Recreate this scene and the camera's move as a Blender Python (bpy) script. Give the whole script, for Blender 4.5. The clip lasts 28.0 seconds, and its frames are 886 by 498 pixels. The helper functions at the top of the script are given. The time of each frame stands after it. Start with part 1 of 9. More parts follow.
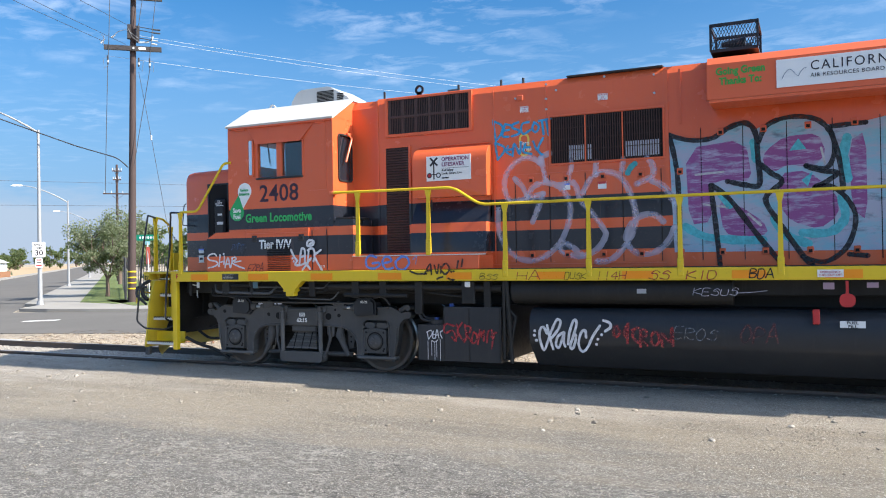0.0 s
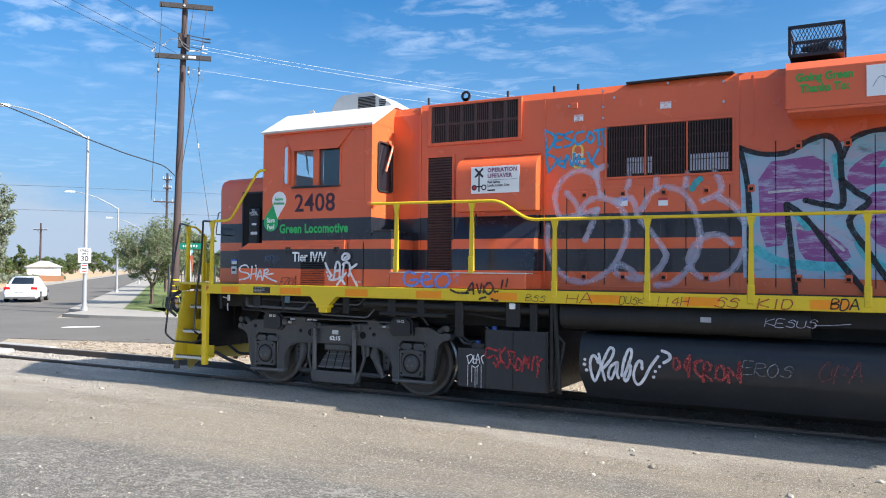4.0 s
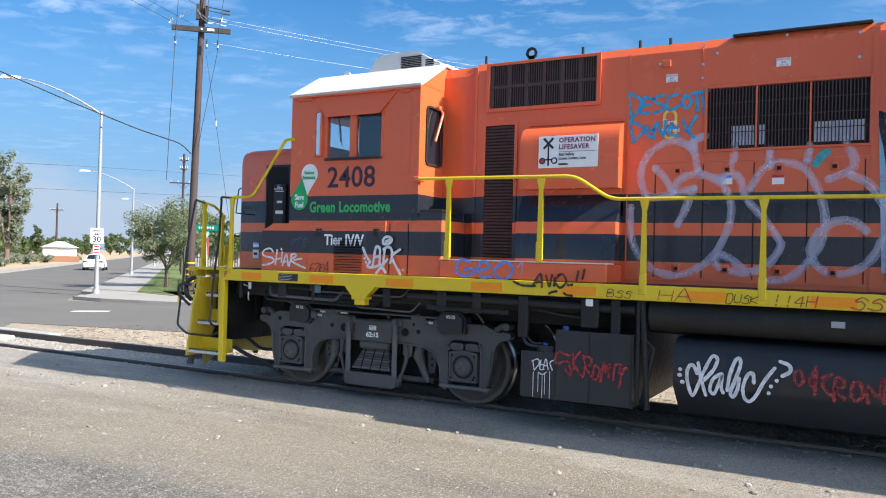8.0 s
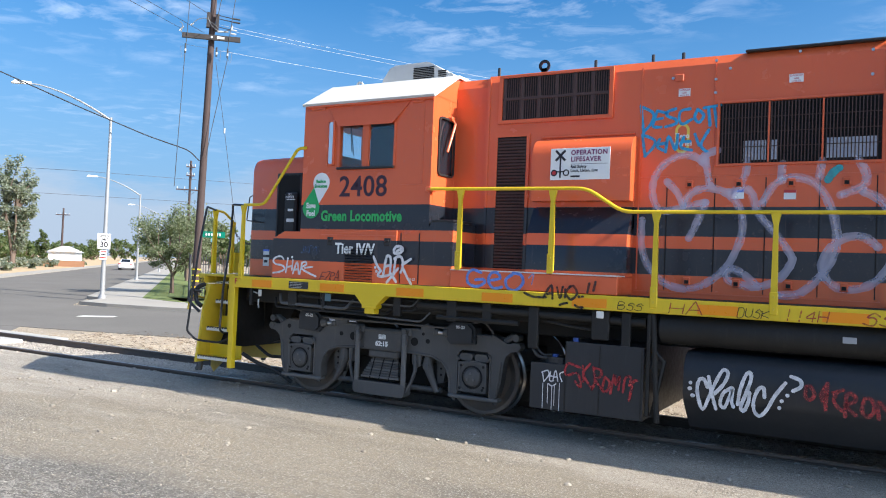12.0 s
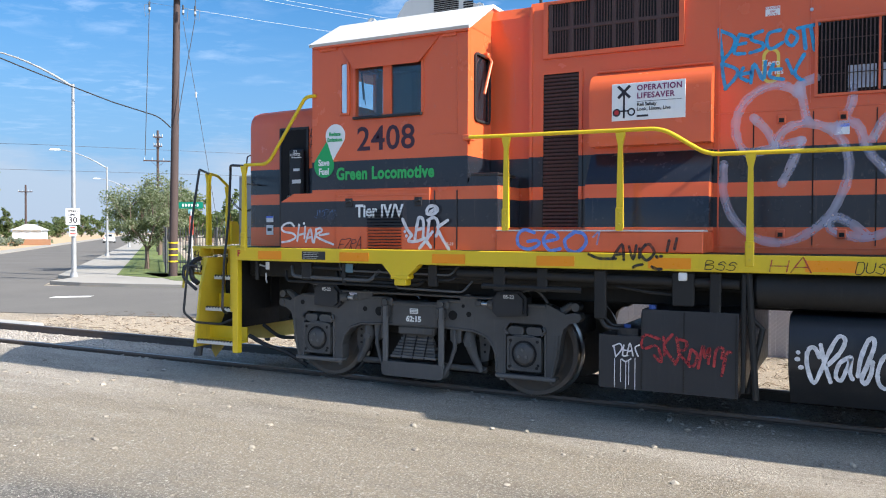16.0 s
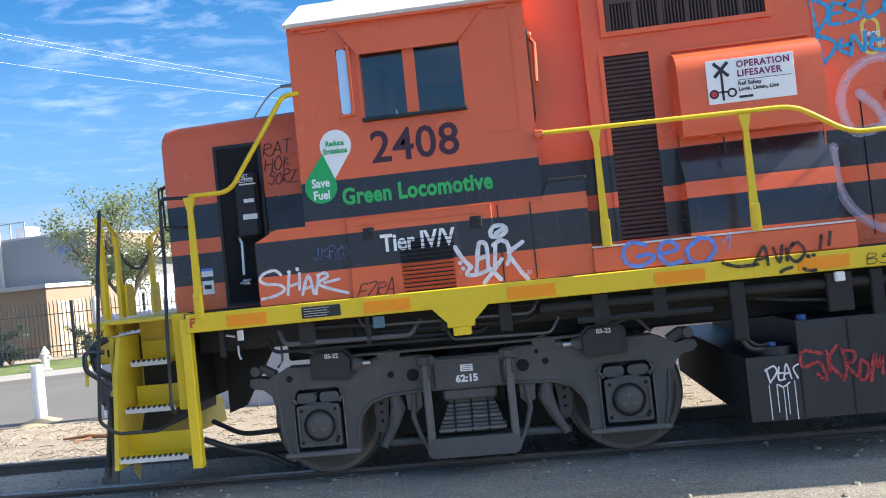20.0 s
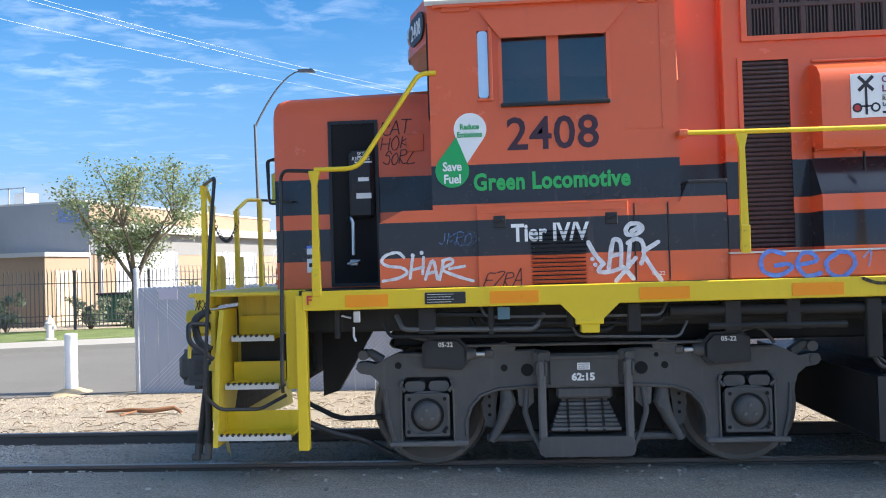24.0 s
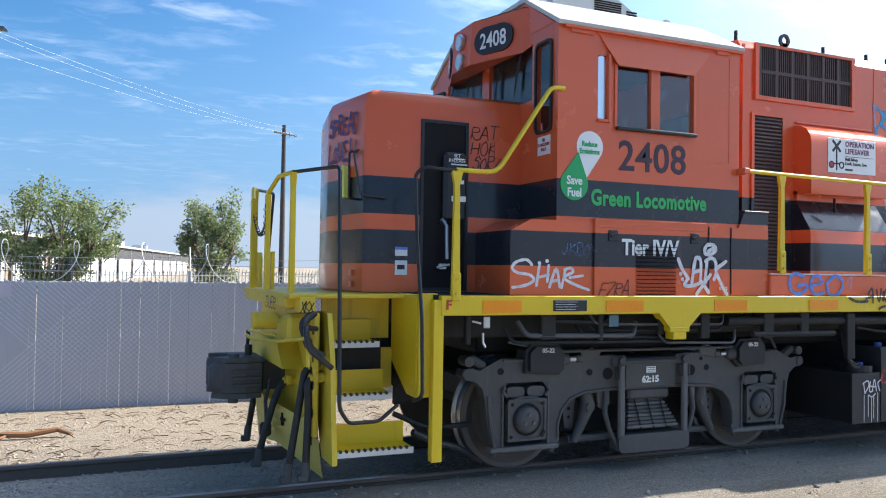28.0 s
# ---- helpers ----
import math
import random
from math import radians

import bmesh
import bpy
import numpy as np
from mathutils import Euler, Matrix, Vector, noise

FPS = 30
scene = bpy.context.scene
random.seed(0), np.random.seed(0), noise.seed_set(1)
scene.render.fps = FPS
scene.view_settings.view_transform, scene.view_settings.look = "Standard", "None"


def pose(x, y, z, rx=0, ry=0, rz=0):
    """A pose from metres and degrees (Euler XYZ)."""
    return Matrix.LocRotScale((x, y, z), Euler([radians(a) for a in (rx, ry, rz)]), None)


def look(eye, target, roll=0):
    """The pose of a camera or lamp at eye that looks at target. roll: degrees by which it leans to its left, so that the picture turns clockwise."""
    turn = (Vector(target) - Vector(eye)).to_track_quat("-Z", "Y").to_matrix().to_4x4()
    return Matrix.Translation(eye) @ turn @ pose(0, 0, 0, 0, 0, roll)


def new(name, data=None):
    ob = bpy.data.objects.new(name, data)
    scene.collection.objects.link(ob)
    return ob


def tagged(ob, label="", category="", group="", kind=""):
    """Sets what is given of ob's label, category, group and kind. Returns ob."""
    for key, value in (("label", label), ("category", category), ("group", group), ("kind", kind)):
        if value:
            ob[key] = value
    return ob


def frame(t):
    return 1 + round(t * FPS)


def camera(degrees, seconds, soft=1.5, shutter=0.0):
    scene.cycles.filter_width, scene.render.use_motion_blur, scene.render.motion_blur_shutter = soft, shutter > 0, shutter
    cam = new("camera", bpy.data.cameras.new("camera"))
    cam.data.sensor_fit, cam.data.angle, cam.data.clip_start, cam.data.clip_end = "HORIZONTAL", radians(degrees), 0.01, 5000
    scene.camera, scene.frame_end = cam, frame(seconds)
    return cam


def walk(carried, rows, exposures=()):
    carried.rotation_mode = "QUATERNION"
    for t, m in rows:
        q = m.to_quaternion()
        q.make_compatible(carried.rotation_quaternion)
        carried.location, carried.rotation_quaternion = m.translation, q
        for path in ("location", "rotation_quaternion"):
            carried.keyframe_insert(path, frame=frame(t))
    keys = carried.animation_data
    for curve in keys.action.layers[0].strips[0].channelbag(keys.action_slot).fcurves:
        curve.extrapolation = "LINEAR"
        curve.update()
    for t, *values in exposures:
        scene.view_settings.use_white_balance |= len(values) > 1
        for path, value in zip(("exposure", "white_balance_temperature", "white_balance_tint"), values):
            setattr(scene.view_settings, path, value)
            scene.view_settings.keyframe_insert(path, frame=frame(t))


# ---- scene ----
cam = camera(58.5, 28.0, 1.05)
PATH = [
    (0, (0.246, 0.17, 1.978), (-0.592, 1.986, 1.995), -1.0),
    (0.5, (0.41, 0.179, 1.996), (-0.506, 1.957, 2.015), -0.9),
    (1, (0.501, 0.136, 1.996), (-0.406, 1.918, 2.005), -0.8),
    (1.5, (0.511, 0.136, 2.001), (-0.402, 1.915, 2.004), -0.4),
    (2, (0.406, 0.203, 1.991), (-0.516, 1.978, 1.989), -0.1),
    (2.5, (0.192, 0.323, 2.026), (-0.737, 2.094, 2.036), 0.2),
    (3, (0.111, 0.489, 2.015), (-0.828, 2.255, 2.037), 0.3),
    (3.5, (0.027, 0.722, 2.019), (-0.916, 2.485, 2.065), 0.4),
    (5.5, (-0.621, 1.505, 1.982), (-1.56, 3.27, 2.039), 1.4),
    (6, (-0.876, 1.658, 1.982), (-1.835, 3.412, 2.024), 1.4),
    (6.5, (-1.105, 1.78, 1.997), (-2.078, 3.526, 2.03), 1.3),
    (7, (-1.208, 2.041, 1.985), (-2.187, 3.784, 2.012), 1.3),
    (7.5, (-1.295, 2.175, 1.995), (-2.274, 3.919, 2.017), 1.4),
    (8, (-1.375, 2.198, 2.013), (-2.348, 3.945, 2.035), 1.5),
    (8.5, (-1.397, 2.168, 2.012), (-2.362, 3.919, 2.036), 1.9),
    (9, (-1.405, 2.186, 2.006), (-2.366, 3.94, 2.033), 2.2),
    (9.5, (-1.402, 2.187, 2.008), (-2.362, 3.942, 2.036), 2.4),
    (10, (-1.397, 2.186, 2.023), (-2.359, 3.939, 2.057), 2.4),
    (10.5, (-1.382, 2.171, 2.006), (-2.348, 3.922, 2.045), 2.5),
    (11, (-1.388, 2.164, 2.015), (-2.36, 3.912, 2.054), 2.3),
    (11.5, (-1.413, 2.155, 2.018), (-2.387, 3.902, 2.062), 2.3),
    (12, (-1.435, 2.124, 2.011), (-2.417, 3.866, 2.058), 2.3),
    (12.5, (-1.454, 2.123, 2.001), (-2.444, 3.86, 2.047), 2.2),
    (14.5, (-1.61, 2.276, 1.961), (-2.645, 3.987, 1.957), 1.3),
    (15, (-1.887, 2.462, 1.95), (-2.935, 4.165, 1.918), 1.0),
    (15.5, (-2.321, 2.69, 1.969), (-3.362, 4.398, 1.932), 0.6),
    (16, (-2.795, 2.972, 1.97), (-3.712, 4.749, 1.928), 0.2),
    (16.5, (-3.385, 3.127, 1.976), (-4.141, 4.979, 1.954), -0.4),
    (17, (-3.95, 3.189, 1.932), (-4.565, 5.092, 1.898), -1.1),
    (17.5, (-4.529, 3.288, 1.978), (-5.071, 5.212, 1.939), -1.1),
    (18, (-5.035, 3.334, 1.991), (-5.507, 5.277, 1.959), -2.0),
    (18.5, (-5.597, 3.43, 2.008), (-6.067, 5.374, 1.999), -2.6),
    (19, (-6.011, 3.647, 1.971), (-6.423, 5.604, 1.998), -4.9),
    (19.5, (-6.345, 3.868, 1.936), (-6.679, 5.838, 2.01), -5.6),
    (20, (-6.688, 3.977, 1.961), (-6.889, 5.967, 2.006), -5.9),
    (20.5, (-6.848, 4.052, 1.966), (-6.907, 6.051, 1.998), -7.5),
    (22.5, (-7.049, 4.093, 1.974), (-7.084, 6.092, 1.947), -7.2),
    (23, (-7.187, 4.007, 2.014), (-7.346, 6.001, 2.011), -4.6),
    (23.5, (-7.527, 4.106, 1.982), (-7.654, 6.102, 1.98), -1.4),
    (24, (-7.993, 4.037, 1.966), (-8.134, 6.032, 2.006), -1.7),
    (24.5, (-8.44, 4.016, 1.998), (-8.548, 6.013, 2.028), -3.9),
    (25, (-8.953, 4.163, 2.009), (-8.858, 6.16, 2.025), -3.9),
    (25.5, (-9.484, 4.202, 2.025), (-9.342, 6.196, 2.102), -3.3),
    (26, (-9.956, 4.349, 2.005), (-9.75, 6.338, 2.039), -0.9),
    (26.5, (-10.469, 4.505, 2.006), (-10.011, 6.451, 2.07), 0.1),
    (27, (-11.002, 4.571, 2.013), (-10.373, 6.468, 2.097), 1.0),
    (27.5, (-11.587, 4.703, 2.024), (-10.835, 6.555, 2.1), 0.5),
    (28, (-12.165, 4.742, 1.991), (-11.376, 6.579, 2.041), 0.9),
]
walk(cam, [(t, look(eye, target, roll)) for t, eye, target, roll in PATH], [(0.0, 1.25), (15.0, 1.26), (18.0, 1.46), (20.0, 1.54), (25.0, 1.53), (26.5, 1.42), (28.0, 1.32)])
# ---- world and sun ----
SUN = Vector((0.806, 0.032, 0.588)).normalized()
world = bpy.data.worlds.new("sky")
scene.world = world
world.use_nodes = True
wn, wl = world.node_tree.nodes, world.node_tree.links
wn.clear()
w_out, w_bg, w_sky = wn.new("ShaderNodeOutputWorld"), wn.new("ShaderNodeBackground"), wn.new("ShaderNodeTexSky")
w_sky.sky_type, w_sky.sun_disc = "NISHITA", False
w_sky.sun_elevation = math.asin(SUN.z)
w_sky.sun_rotation = math.atan2(SUN.x, SUN.y)
w_sky.air_density, w_sky.dust_density, w_sky.ozone_density = 1.0, 0.25, 2.5
w_bg.inputs["Strength"].default_value = 0.130
# thin cirrus over the whole dome, denser towards the horizon
w_co, w_sep = wn.new("ShaderNodeTexCoord"), wn.new("ShaderNodeSeparateXYZ")
wl.new(w_co.outputs["Generated"], w_sep.inputs[0])
w_div = [wn.new("ShaderNodeMath") for _ in range(3)]
w_div[0].operation, w_div[0].inputs[1].default_value = "MAXIMUM", 0.02
wl.new(w_sep.outputs["Z"], w_div[0].inputs[0])
w_flat = wn.new("ShaderNodeCombineXYZ")
for k, axis in enumerate("XY"):
    w_div[k + 1].operation = "DIVIDE"
    wl.new(w_sep.outputs[axis], w_div[k + 1].inputs[0])
    wl.new(w_div[0].outputs[0], w_div[k + 1].inputs[1])
    wl.new(w_div[k + 1].outputs[0], w_flat.inputs[axis])
w_map = wn.new("ShaderNodeMapping")
w_map.inputs["Rotation"].default_value = (0, 0, 0.5)
w_map.inputs["Scale"].default_value = (1.0, 1.2, 1.0)
wl.new(w_flat.outputs[0], w_map.inputs[0])
w_n1, w_n2 = wn.new("ShaderNodeTexNoise"), wn.new("ShaderNodeTexNoise")
w_n1.inputs["Scale"].default_value, w_n1.inputs["Detail"].default_value, w_n1.inputs["Roughness"].default_value = 3.6, 9, 0.60
w_n1.inputs["Distortion"].default_value = 0.35
w_n2.inputs["Scale"].default_value, w_n2.inputs["Detail"].default_value = 0.9, 3
wl.new(w_map.outputs[0], w_n1.inputs["Vector"])
wl.new(w_flat.outputs[0], w_n2.inputs["Vector"])
w_r1, w_r2 = wn.new("ShaderNodeMapRange"), wn.new("ShaderNodeMapRange")
for r, a, b, c in ((w_r1, 0.48, 0.78, 0.36), (w_r2, 0.42, 0.62, 1.0)):
    r.inputs["From Min"].default_value, r.inputs["From Max"].default_value, r.inputs["To Max"].default_value = a, b, c
wl.new(w_n1.outputs[0], w_r1.inputs[0])
wl.new(w_n2.outputs[0], w_r2.inputs[0])
w_mul = wn.new("ShaderNodeMath")
w_mul.operation = "MULTIPLY"
wl.new(w_r1.outputs[0], w_mul.inputs[0])
wl.new(w_r2.outputs[0], w_mul.inputs[1])
w_mix = wn.new("ShaderNodeMix")
w_mix.data_type = "RGBA"
w_mix.inputs["B"].default_value = (5.9, 6.2, 6.7, 1)
w_hs = wn.new("ShaderNodeHueSaturation")
w_hs.inputs["Saturation"].default_value = 1.42
w_hs.inputs["Hue"].default_value = 0.503
w_hs.inputs["Value"].default_value = 0.53
wl.new(w_sky.outputs[0], w_hs.inputs["Color"])
wl.new(w_mul.outputs[0], w_mix.inputs["Factor"])
wl.new(w_hs.outputs[0], w_mix.inputs["A"])
# blue haze near the horizon with a low bank of pale cloud
w_hz, w_haze = wn.new("ShaderNodeMapRange"), wn.new("ShaderNodeMix")
for k, v in (("From Min", 0.0), ("From Max", 0.40), ("To Min", 0.90), ("To Max", 0.0)):
    w_hz.inputs[k].default_value = v
w_hz.interpolation_type = "SMOOTHSTEP"
wl.new(w_sep.outputs["Z"], w_hz.inputs[0])
w_haze.data_type = "RGBA"
w_haze.inputs["B"].default_value = (0.68, 1.38, 2.50, 1)
wl.new(w_hz.outputs[0], w_haze.inputs["Factor"])
wl.new(w_mix.outputs["Result"], w_haze.inputs["A"])
w_bn, w_bank, w_bm, w_bk = wn.new("ShaderNodeTexNoise"), wn.new("ShaderNodeMapRange"), wn.new("ShaderNodeMath"), wn.new("ShaderNodeMix")
w_bmap = wn.new("ShaderNodeMapping")
w_bmap.inputs["Scale"].default_value = (1.6, 1.6, 5.0)
wl.new(w_co.outputs["Generated"], w_bmap.inputs[0])
wl.new(w_bmap.outputs[0], w_bn.inputs["Vector"])
w_bn.inputs["Scale"].default_value, w_bn.inputs["Detail"].default_value, w_bn.inputs["Roughness"].default_value = 2.0, 8, 0.6
w_bm.operation = "MULTIPLY_ADD"
w_bm.inputs[1].default_value, w_bm.inputs[2].default_value = 0.20, 0.0
wl.new(w_bn.outputs[0], w_bm.inputs[0])
w_bs = wn.new("ShaderNodeMath")
w_bs.operation = "SUBTRACT"
wl.new(w_bm.outputs[0], w_bs.inputs[0])
wl.new(w_sep.outputs["Z"], w_bs.inputs[1])
for k, v in (("From Min", 0.0), ("From Max", 0.04), ("To Min", 0.0), ("To Max", 0.62)):
    w_bank.inputs[k].default_value = v
wl.new(w_bs.outputs[0], w_bank.inputs[0])
w_bk.data_type = "RGBA"
w_bk.inputs["B"].default_value = (2.0, 2.25, 2.65, 1)
wl.new(w_bank.outputs[0], w_bk.inputs["Factor"])
wl.new(w_haze.outputs["Result"], w_bk.inputs["A"])
# bright hazy glow that widens round the sun and fades over the whole dome
w_dot, w_glow, w_pow, w_scale, w_add = (wn.new("ShaderNode" + k) for k in ("VectorMath", "MapRange", "Math", "VectorMath", "VectorMath"))
w_dot.operation, w_pow.operation, w_scale.operation, w_add.operation = "DOT_PRODUCT", "POWER", "SCALE", "ADD"
w_dot.inputs[1].default_value = SUN
wl.new(w_co.outputs["Generated"], w_dot.inputs[0])
w_glow.inputs["From Min"].default_value = -1.0
wl.new(w_dot.outputs["Value"], w_glow.inputs[0])
wl.new(w_glow.outputs[0], w_pow.inputs[0])
w_pow.inputs[1].default_value = 9.0
w_scale.inputs[0].default_value = (7.4, 8.2, 9.3)
wl.new(w_pow.outputs[0], w_scale.inputs["Scale"])
wl.new(w_bk.outputs["Result"], w_add.inputs[0])
wl.new(w_scale.outputs[0], w_add.inputs[1])
wl.new(w_add.outputs[0], w_bg.inputs["Color"])
wl.new(w_bg.outputs[0], w_out.inputs["Surface"])

sun = new("sun", bpy.data.lights.new("sun", "SUN"))
sun.data.energy, sun.data.angle, sun.data.color = 3.9, radians(0.53), (1.0, 0.94, 0.85)
sun.matrix_world = look(SUN * 60, (0, 0, 0))


# ---- materials ----
class Mat:
    """A node material with a Principled shader and a few short-hands."""

    def __init__(self, name, color=(0.5, 0.5, 0.5), rough=0.6, metal=0.0, spec=0.5):
        self.m = bpy.data.materials.new(name)
        self.m.use_nodes = True
        self.n, self.l = self.m.node_tree.nodes, self.m.node_tree.links
        self.b = self.n["Principled BSDF"]
        self.b.inputs["Base Color"].default_value = (*color, 1)
        self.b.inputs["Roughness"].default_value = rough
        self.b.inputs["Metallic"].default_value = metal
        self.b.inputs["Specular IOR Level"].default_value = spec
        self.col = None
        self.color = color

    def node(self, kind, **inputs):
        nd = self.n.new(kind)
        for k, v in inputs.items():
            nd.inputs[k.replace("_", " ")].default_value = v
        return nd

    def pos(self):
        return self.n.new("ShaderNodeNewGeometry").outputs["Position"]

    def noise(self, scale, detail=5, rough=0.6, stretch=(1, 1, 1), vec=None):
        mp = self.node("ShaderNodeMapping")
        mp.inputs["Scale"].default_value = stretch
        self.l.new(vec or self.pos(), mp.inputs[0])
        nz = self.node("ShaderNodeTexNoise", Scale=scale, Detail=detail, Roughness=rough)
        self.l.new(mp.outputs[0], nz.inputs["Vector"])
        return nz.outputs[0]

    def ramp(self, value, a, b, lo=0.0, hi=1.0):
        r = self.node("ShaderNodeMapRange")
        for k, v in (("From Min", a), ("From Max", b), ("To Min", lo), ("To Max", hi)):
            r.inputs[k].default_value = v
        self.l.new(value, r.inputs[0])
        return r.outputs[0]

    def math(self, op, a, b):
        nd = self.n.new("ShaderNodeMath")
        nd.operation = op
        for k, v in enumerate((a, b)):
            if isinstance(v, (int, float)):
                nd.inputs[k].default_value = v
            else:
                self.l.new(v, nd.inputs[k])
        return nd.outputs[0]

    def mix(self, fac, color, over=None):
        """Lays a colour over what the base colour is so far."""
        nd = self.n.new("ShaderNodeMix")
        nd.data_type = "RGBA"
        if isinstance(fac, (int, float)):
            nd.inputs["Factor"].default_value = fac
        else:
            self.l.new(fac, nd.inputs["Factor"])
        if self.col is None:
            nd.inputs["A"].default_value = (*self.color, 1)
        else:
            self.l.new(self.col, nd.inputs["A"])
        if isinstance(color, tuple):
            nd.inputs["B"].default_value = (*color, 1)
        else:
            self.l.new(color, nd.inputs["B"])
        self.col = nd.outputs["Result"]
        self.l.new(self.col, self.b.inputs["Base Color"])
        return self

    def roughen(self, value):
        self.l.new(value, self.b.inputs["Roughness"])
        return self

    def bump(self, value, strength=0.3, distance=0.01):
        bp = self.node("ShaderNodeBump", Strength=strength, Distance=distance)
        self.l.new(value, bp.inputs["Height"])
        self.l.new(bp.outputs[0], self.b.inputs["Normal"])
        return self


def dusty(name, color, rough=0.5, metal=0.0, dirt=(0.25, 0.2, 0.15), amount=0.35, fade=0.12, grain=18.0, bump=0.08, spec=0.5):
    """Paint or metal with faded patches, streaks and a fine relief."""
    m = Mat(name, color, rough, metal, spec)
    big = m.noise(1.1, 4)
    m.mix(m.ramp(big, 0.35, 0.75, 0.0, fade), tuple(min(1, c * 1.25 + 0.06) for c in color))
    streak = m.noise(3.0, 6, 0.7, (4.0, 4.0, 0.35))
    m.mix(m.ramp(streak, 0.55, 0.85, 0.0, amount), dirt)
    fine = m.noise(grain, 6, 0.7)
    m.mix(m.ramp(fine, 0.6, 0.8, 0.0, amount * 0.7), dirt)
    m.roughen(m.ramp(fine, 0.3, 0.8, max(0.05, rough - 0.12), min(1, rough + 0.15)))
    m.bump(fine, bump, 0.01)
    return m


ORANGE, BLACK = (0.70, 0.124, 0.041), (0.020, 0.023, 0.032)
livery = Mat("faded_orange_paint_with_black_bands", ORANGE, 0.3, spec=0.5)
lz = livery.n.new("ShaderNodeSeparateXYZ")
livery.l.new(livery.pos(), lz.inputs[0])
lz = lz.outputs["Z"]
livery.mix(livery.ramp(livery.noise(0.9, 4), 0.4, 0.75, 0, 0.2), (0.76, 0.18, 0.07))
livery.mix(livery.ramp(livery.noise(6, 5, 0.7, (2, 2, 0.4)), 0.58, 0.85, 0, 0.3), (0.55, 0.09, 0.04))


def band(m, z, a, b):
    return m.math("MULTIPLY", m.math("GREATER_THAN", z, a), m.math("LESS_THAN", z, b))


livery.mix(band(livery, lz, 2.47, 2.80), BLACK).mix(band(livery, lz, 2.03, 2.33), BLACK)
livery.mix(livery.ramp(livery.noise(14, 6, 0.75), 0.60, 0.85, 0, 0.35), (0.30, 0.22, 0.17))
livery.mix(livery.ramp(livery.noise(2.6, 7, 0.75, (5, 5, 0.25)), 0.60, 0.80, 0, 0.22), (0.42, 0.26, 0.20))
livery.mix(livery.ramp(livery.noise(45, 3, 0.8), 0.70, 0.76, 0, 0.5), (0.50, 0.40, 0.34))
livery.roughen(livery.ramp(livery.noise(3, 4), 0.3, 0.7, 0.12, 0.30))
livery.bump(livery.noise(2.2, 3), 0.045, 0.03)

orange = dusty("faded_orange_paint", ORANGE, 0.42, dirt=(0.35, 0.1, 0.05), amount=0.25)
yellow = dusty("yellow_safety_paint", (0.72, 0.50, 0.012), 0.45, dirt=(0.30, 0.21, 0.03), amount=0.35)
yellow_dusty = dusty("dust_bleached_yellow_paint", (0.68, 0.53, 0.13), 0.7, dirt=(0.36, 0.29, 0.15), amount=0.7, bump=0.2)
yellow_worn = dusty("worn_yellow_paint", (0.66, 0.47, 0.03), 0.5, dirt=(0.13, 0.10, 0.04), amount=0.6)
white_roof = dusty("white_roof_paint", (0.57, 0.56, 0.53), 0.55, dirt=(0.38, 0.34, 0.27), amount=0.4)
reflector = dusty("orange_reflector_tape", (0.88, 0.29, 0.0), 0.35, amount=0.05, fade=0.0)
grime = dusty("grimy_dark_steel", (0.076, 0.074, 0.072), 0.6, 0.0, dirt=(0.18, 0.16, 0.14), amount=0.5, bump=0.35, fade=0.35, spec=0.3)
grime_light = dusty("dusty_mid_grey_steel", (0.105, 0.102, 0.098), 0.6, 0.0, dirt=(0.17, 0.15, 0.13), amount=0.6, bump=0.35, fade=0.35)
tank_black = dusty("dull_black_tank_paint", (0.026, 0.028, 0.032), 0.4, dirt=(0.075, 0.072, 0.072), amount=0.35, spec=0.3)
frame_black = dusty("black_underframe_paint", (0.020, 0.019, 0.018), 0.6, dirt=(0.06, 0.054, 0.048), amount=0.45, spec=0.25)
black_metal = dusty("black_painted_steel", (0.012, 0.012, 0.014), 0.45, amount=0.15)
grille_dark = dusty("dark_grille_steel", (0.060, 0.028, 0.022), 0.6, amount=0.3)
# near-black painted in for shade inside holes and gaps; also on small dark fittings
shade_black = Mat("near_black_shade_and_fittings", (0.008, 0.007, 0.007), 0.9)
tread = Mat("polished_wheel_tread", (0.42, 0.41, 0.40), 0.3, 1.0)
wheel_steel = dusty("rusty_wheel_steel", (0.15, 0.128, 0.11), 0.8, 0.1, dirt=(0.14, 0.10, 0.07), amount=0.5, bump=0.2)
rubber = dusty("black_rubber_hose", (0.015, 0.015, 0.016), 0.6, amount=0.2)
chrome = Mat("bare_metal", (0.6, 0.6, 0.6), 0.35, 0.9)
white_paint = dusty("white_sign_paint", (0.80, 0.80, 0.78), 0.45, amount=0.08, fade=0.0)
step_edge = dusty("white_step_edge", (0.62, 0.60, 0.55), 0.6, amount=0.35)
green_paint = Mat("green_decal", (0.012, 0.36, 0.10), 0.45)
dark_ink = Mat("black_lettering", (0.02, 0.015, 0.02), 0.5)
purple_ink = Mat("plum_lettering", (0.20, 0.02, 0.10), 0.5)
red_ink = Mat("red_paint", (0.50, 0.03, 0.03), 0.5)
green_letter = Mat("green_lettering", (0.05, 0.32, 0.05), 0.5)
cap_blue = dusty("dusty_blue_cap", (0.05, 0.10, 0.32), 0.6)
blue_ink = Mat("blue_paint", (0.10, 0.20, 0.70), 0.5)
glass = Mat("dark_tinted_glass", (0.012, 0.018, 0.026), 0.04, spec=0.7)
cab_glass = bpy.data.materials.new("tinted_cab_glass")
cab_glass.use_nodes = True
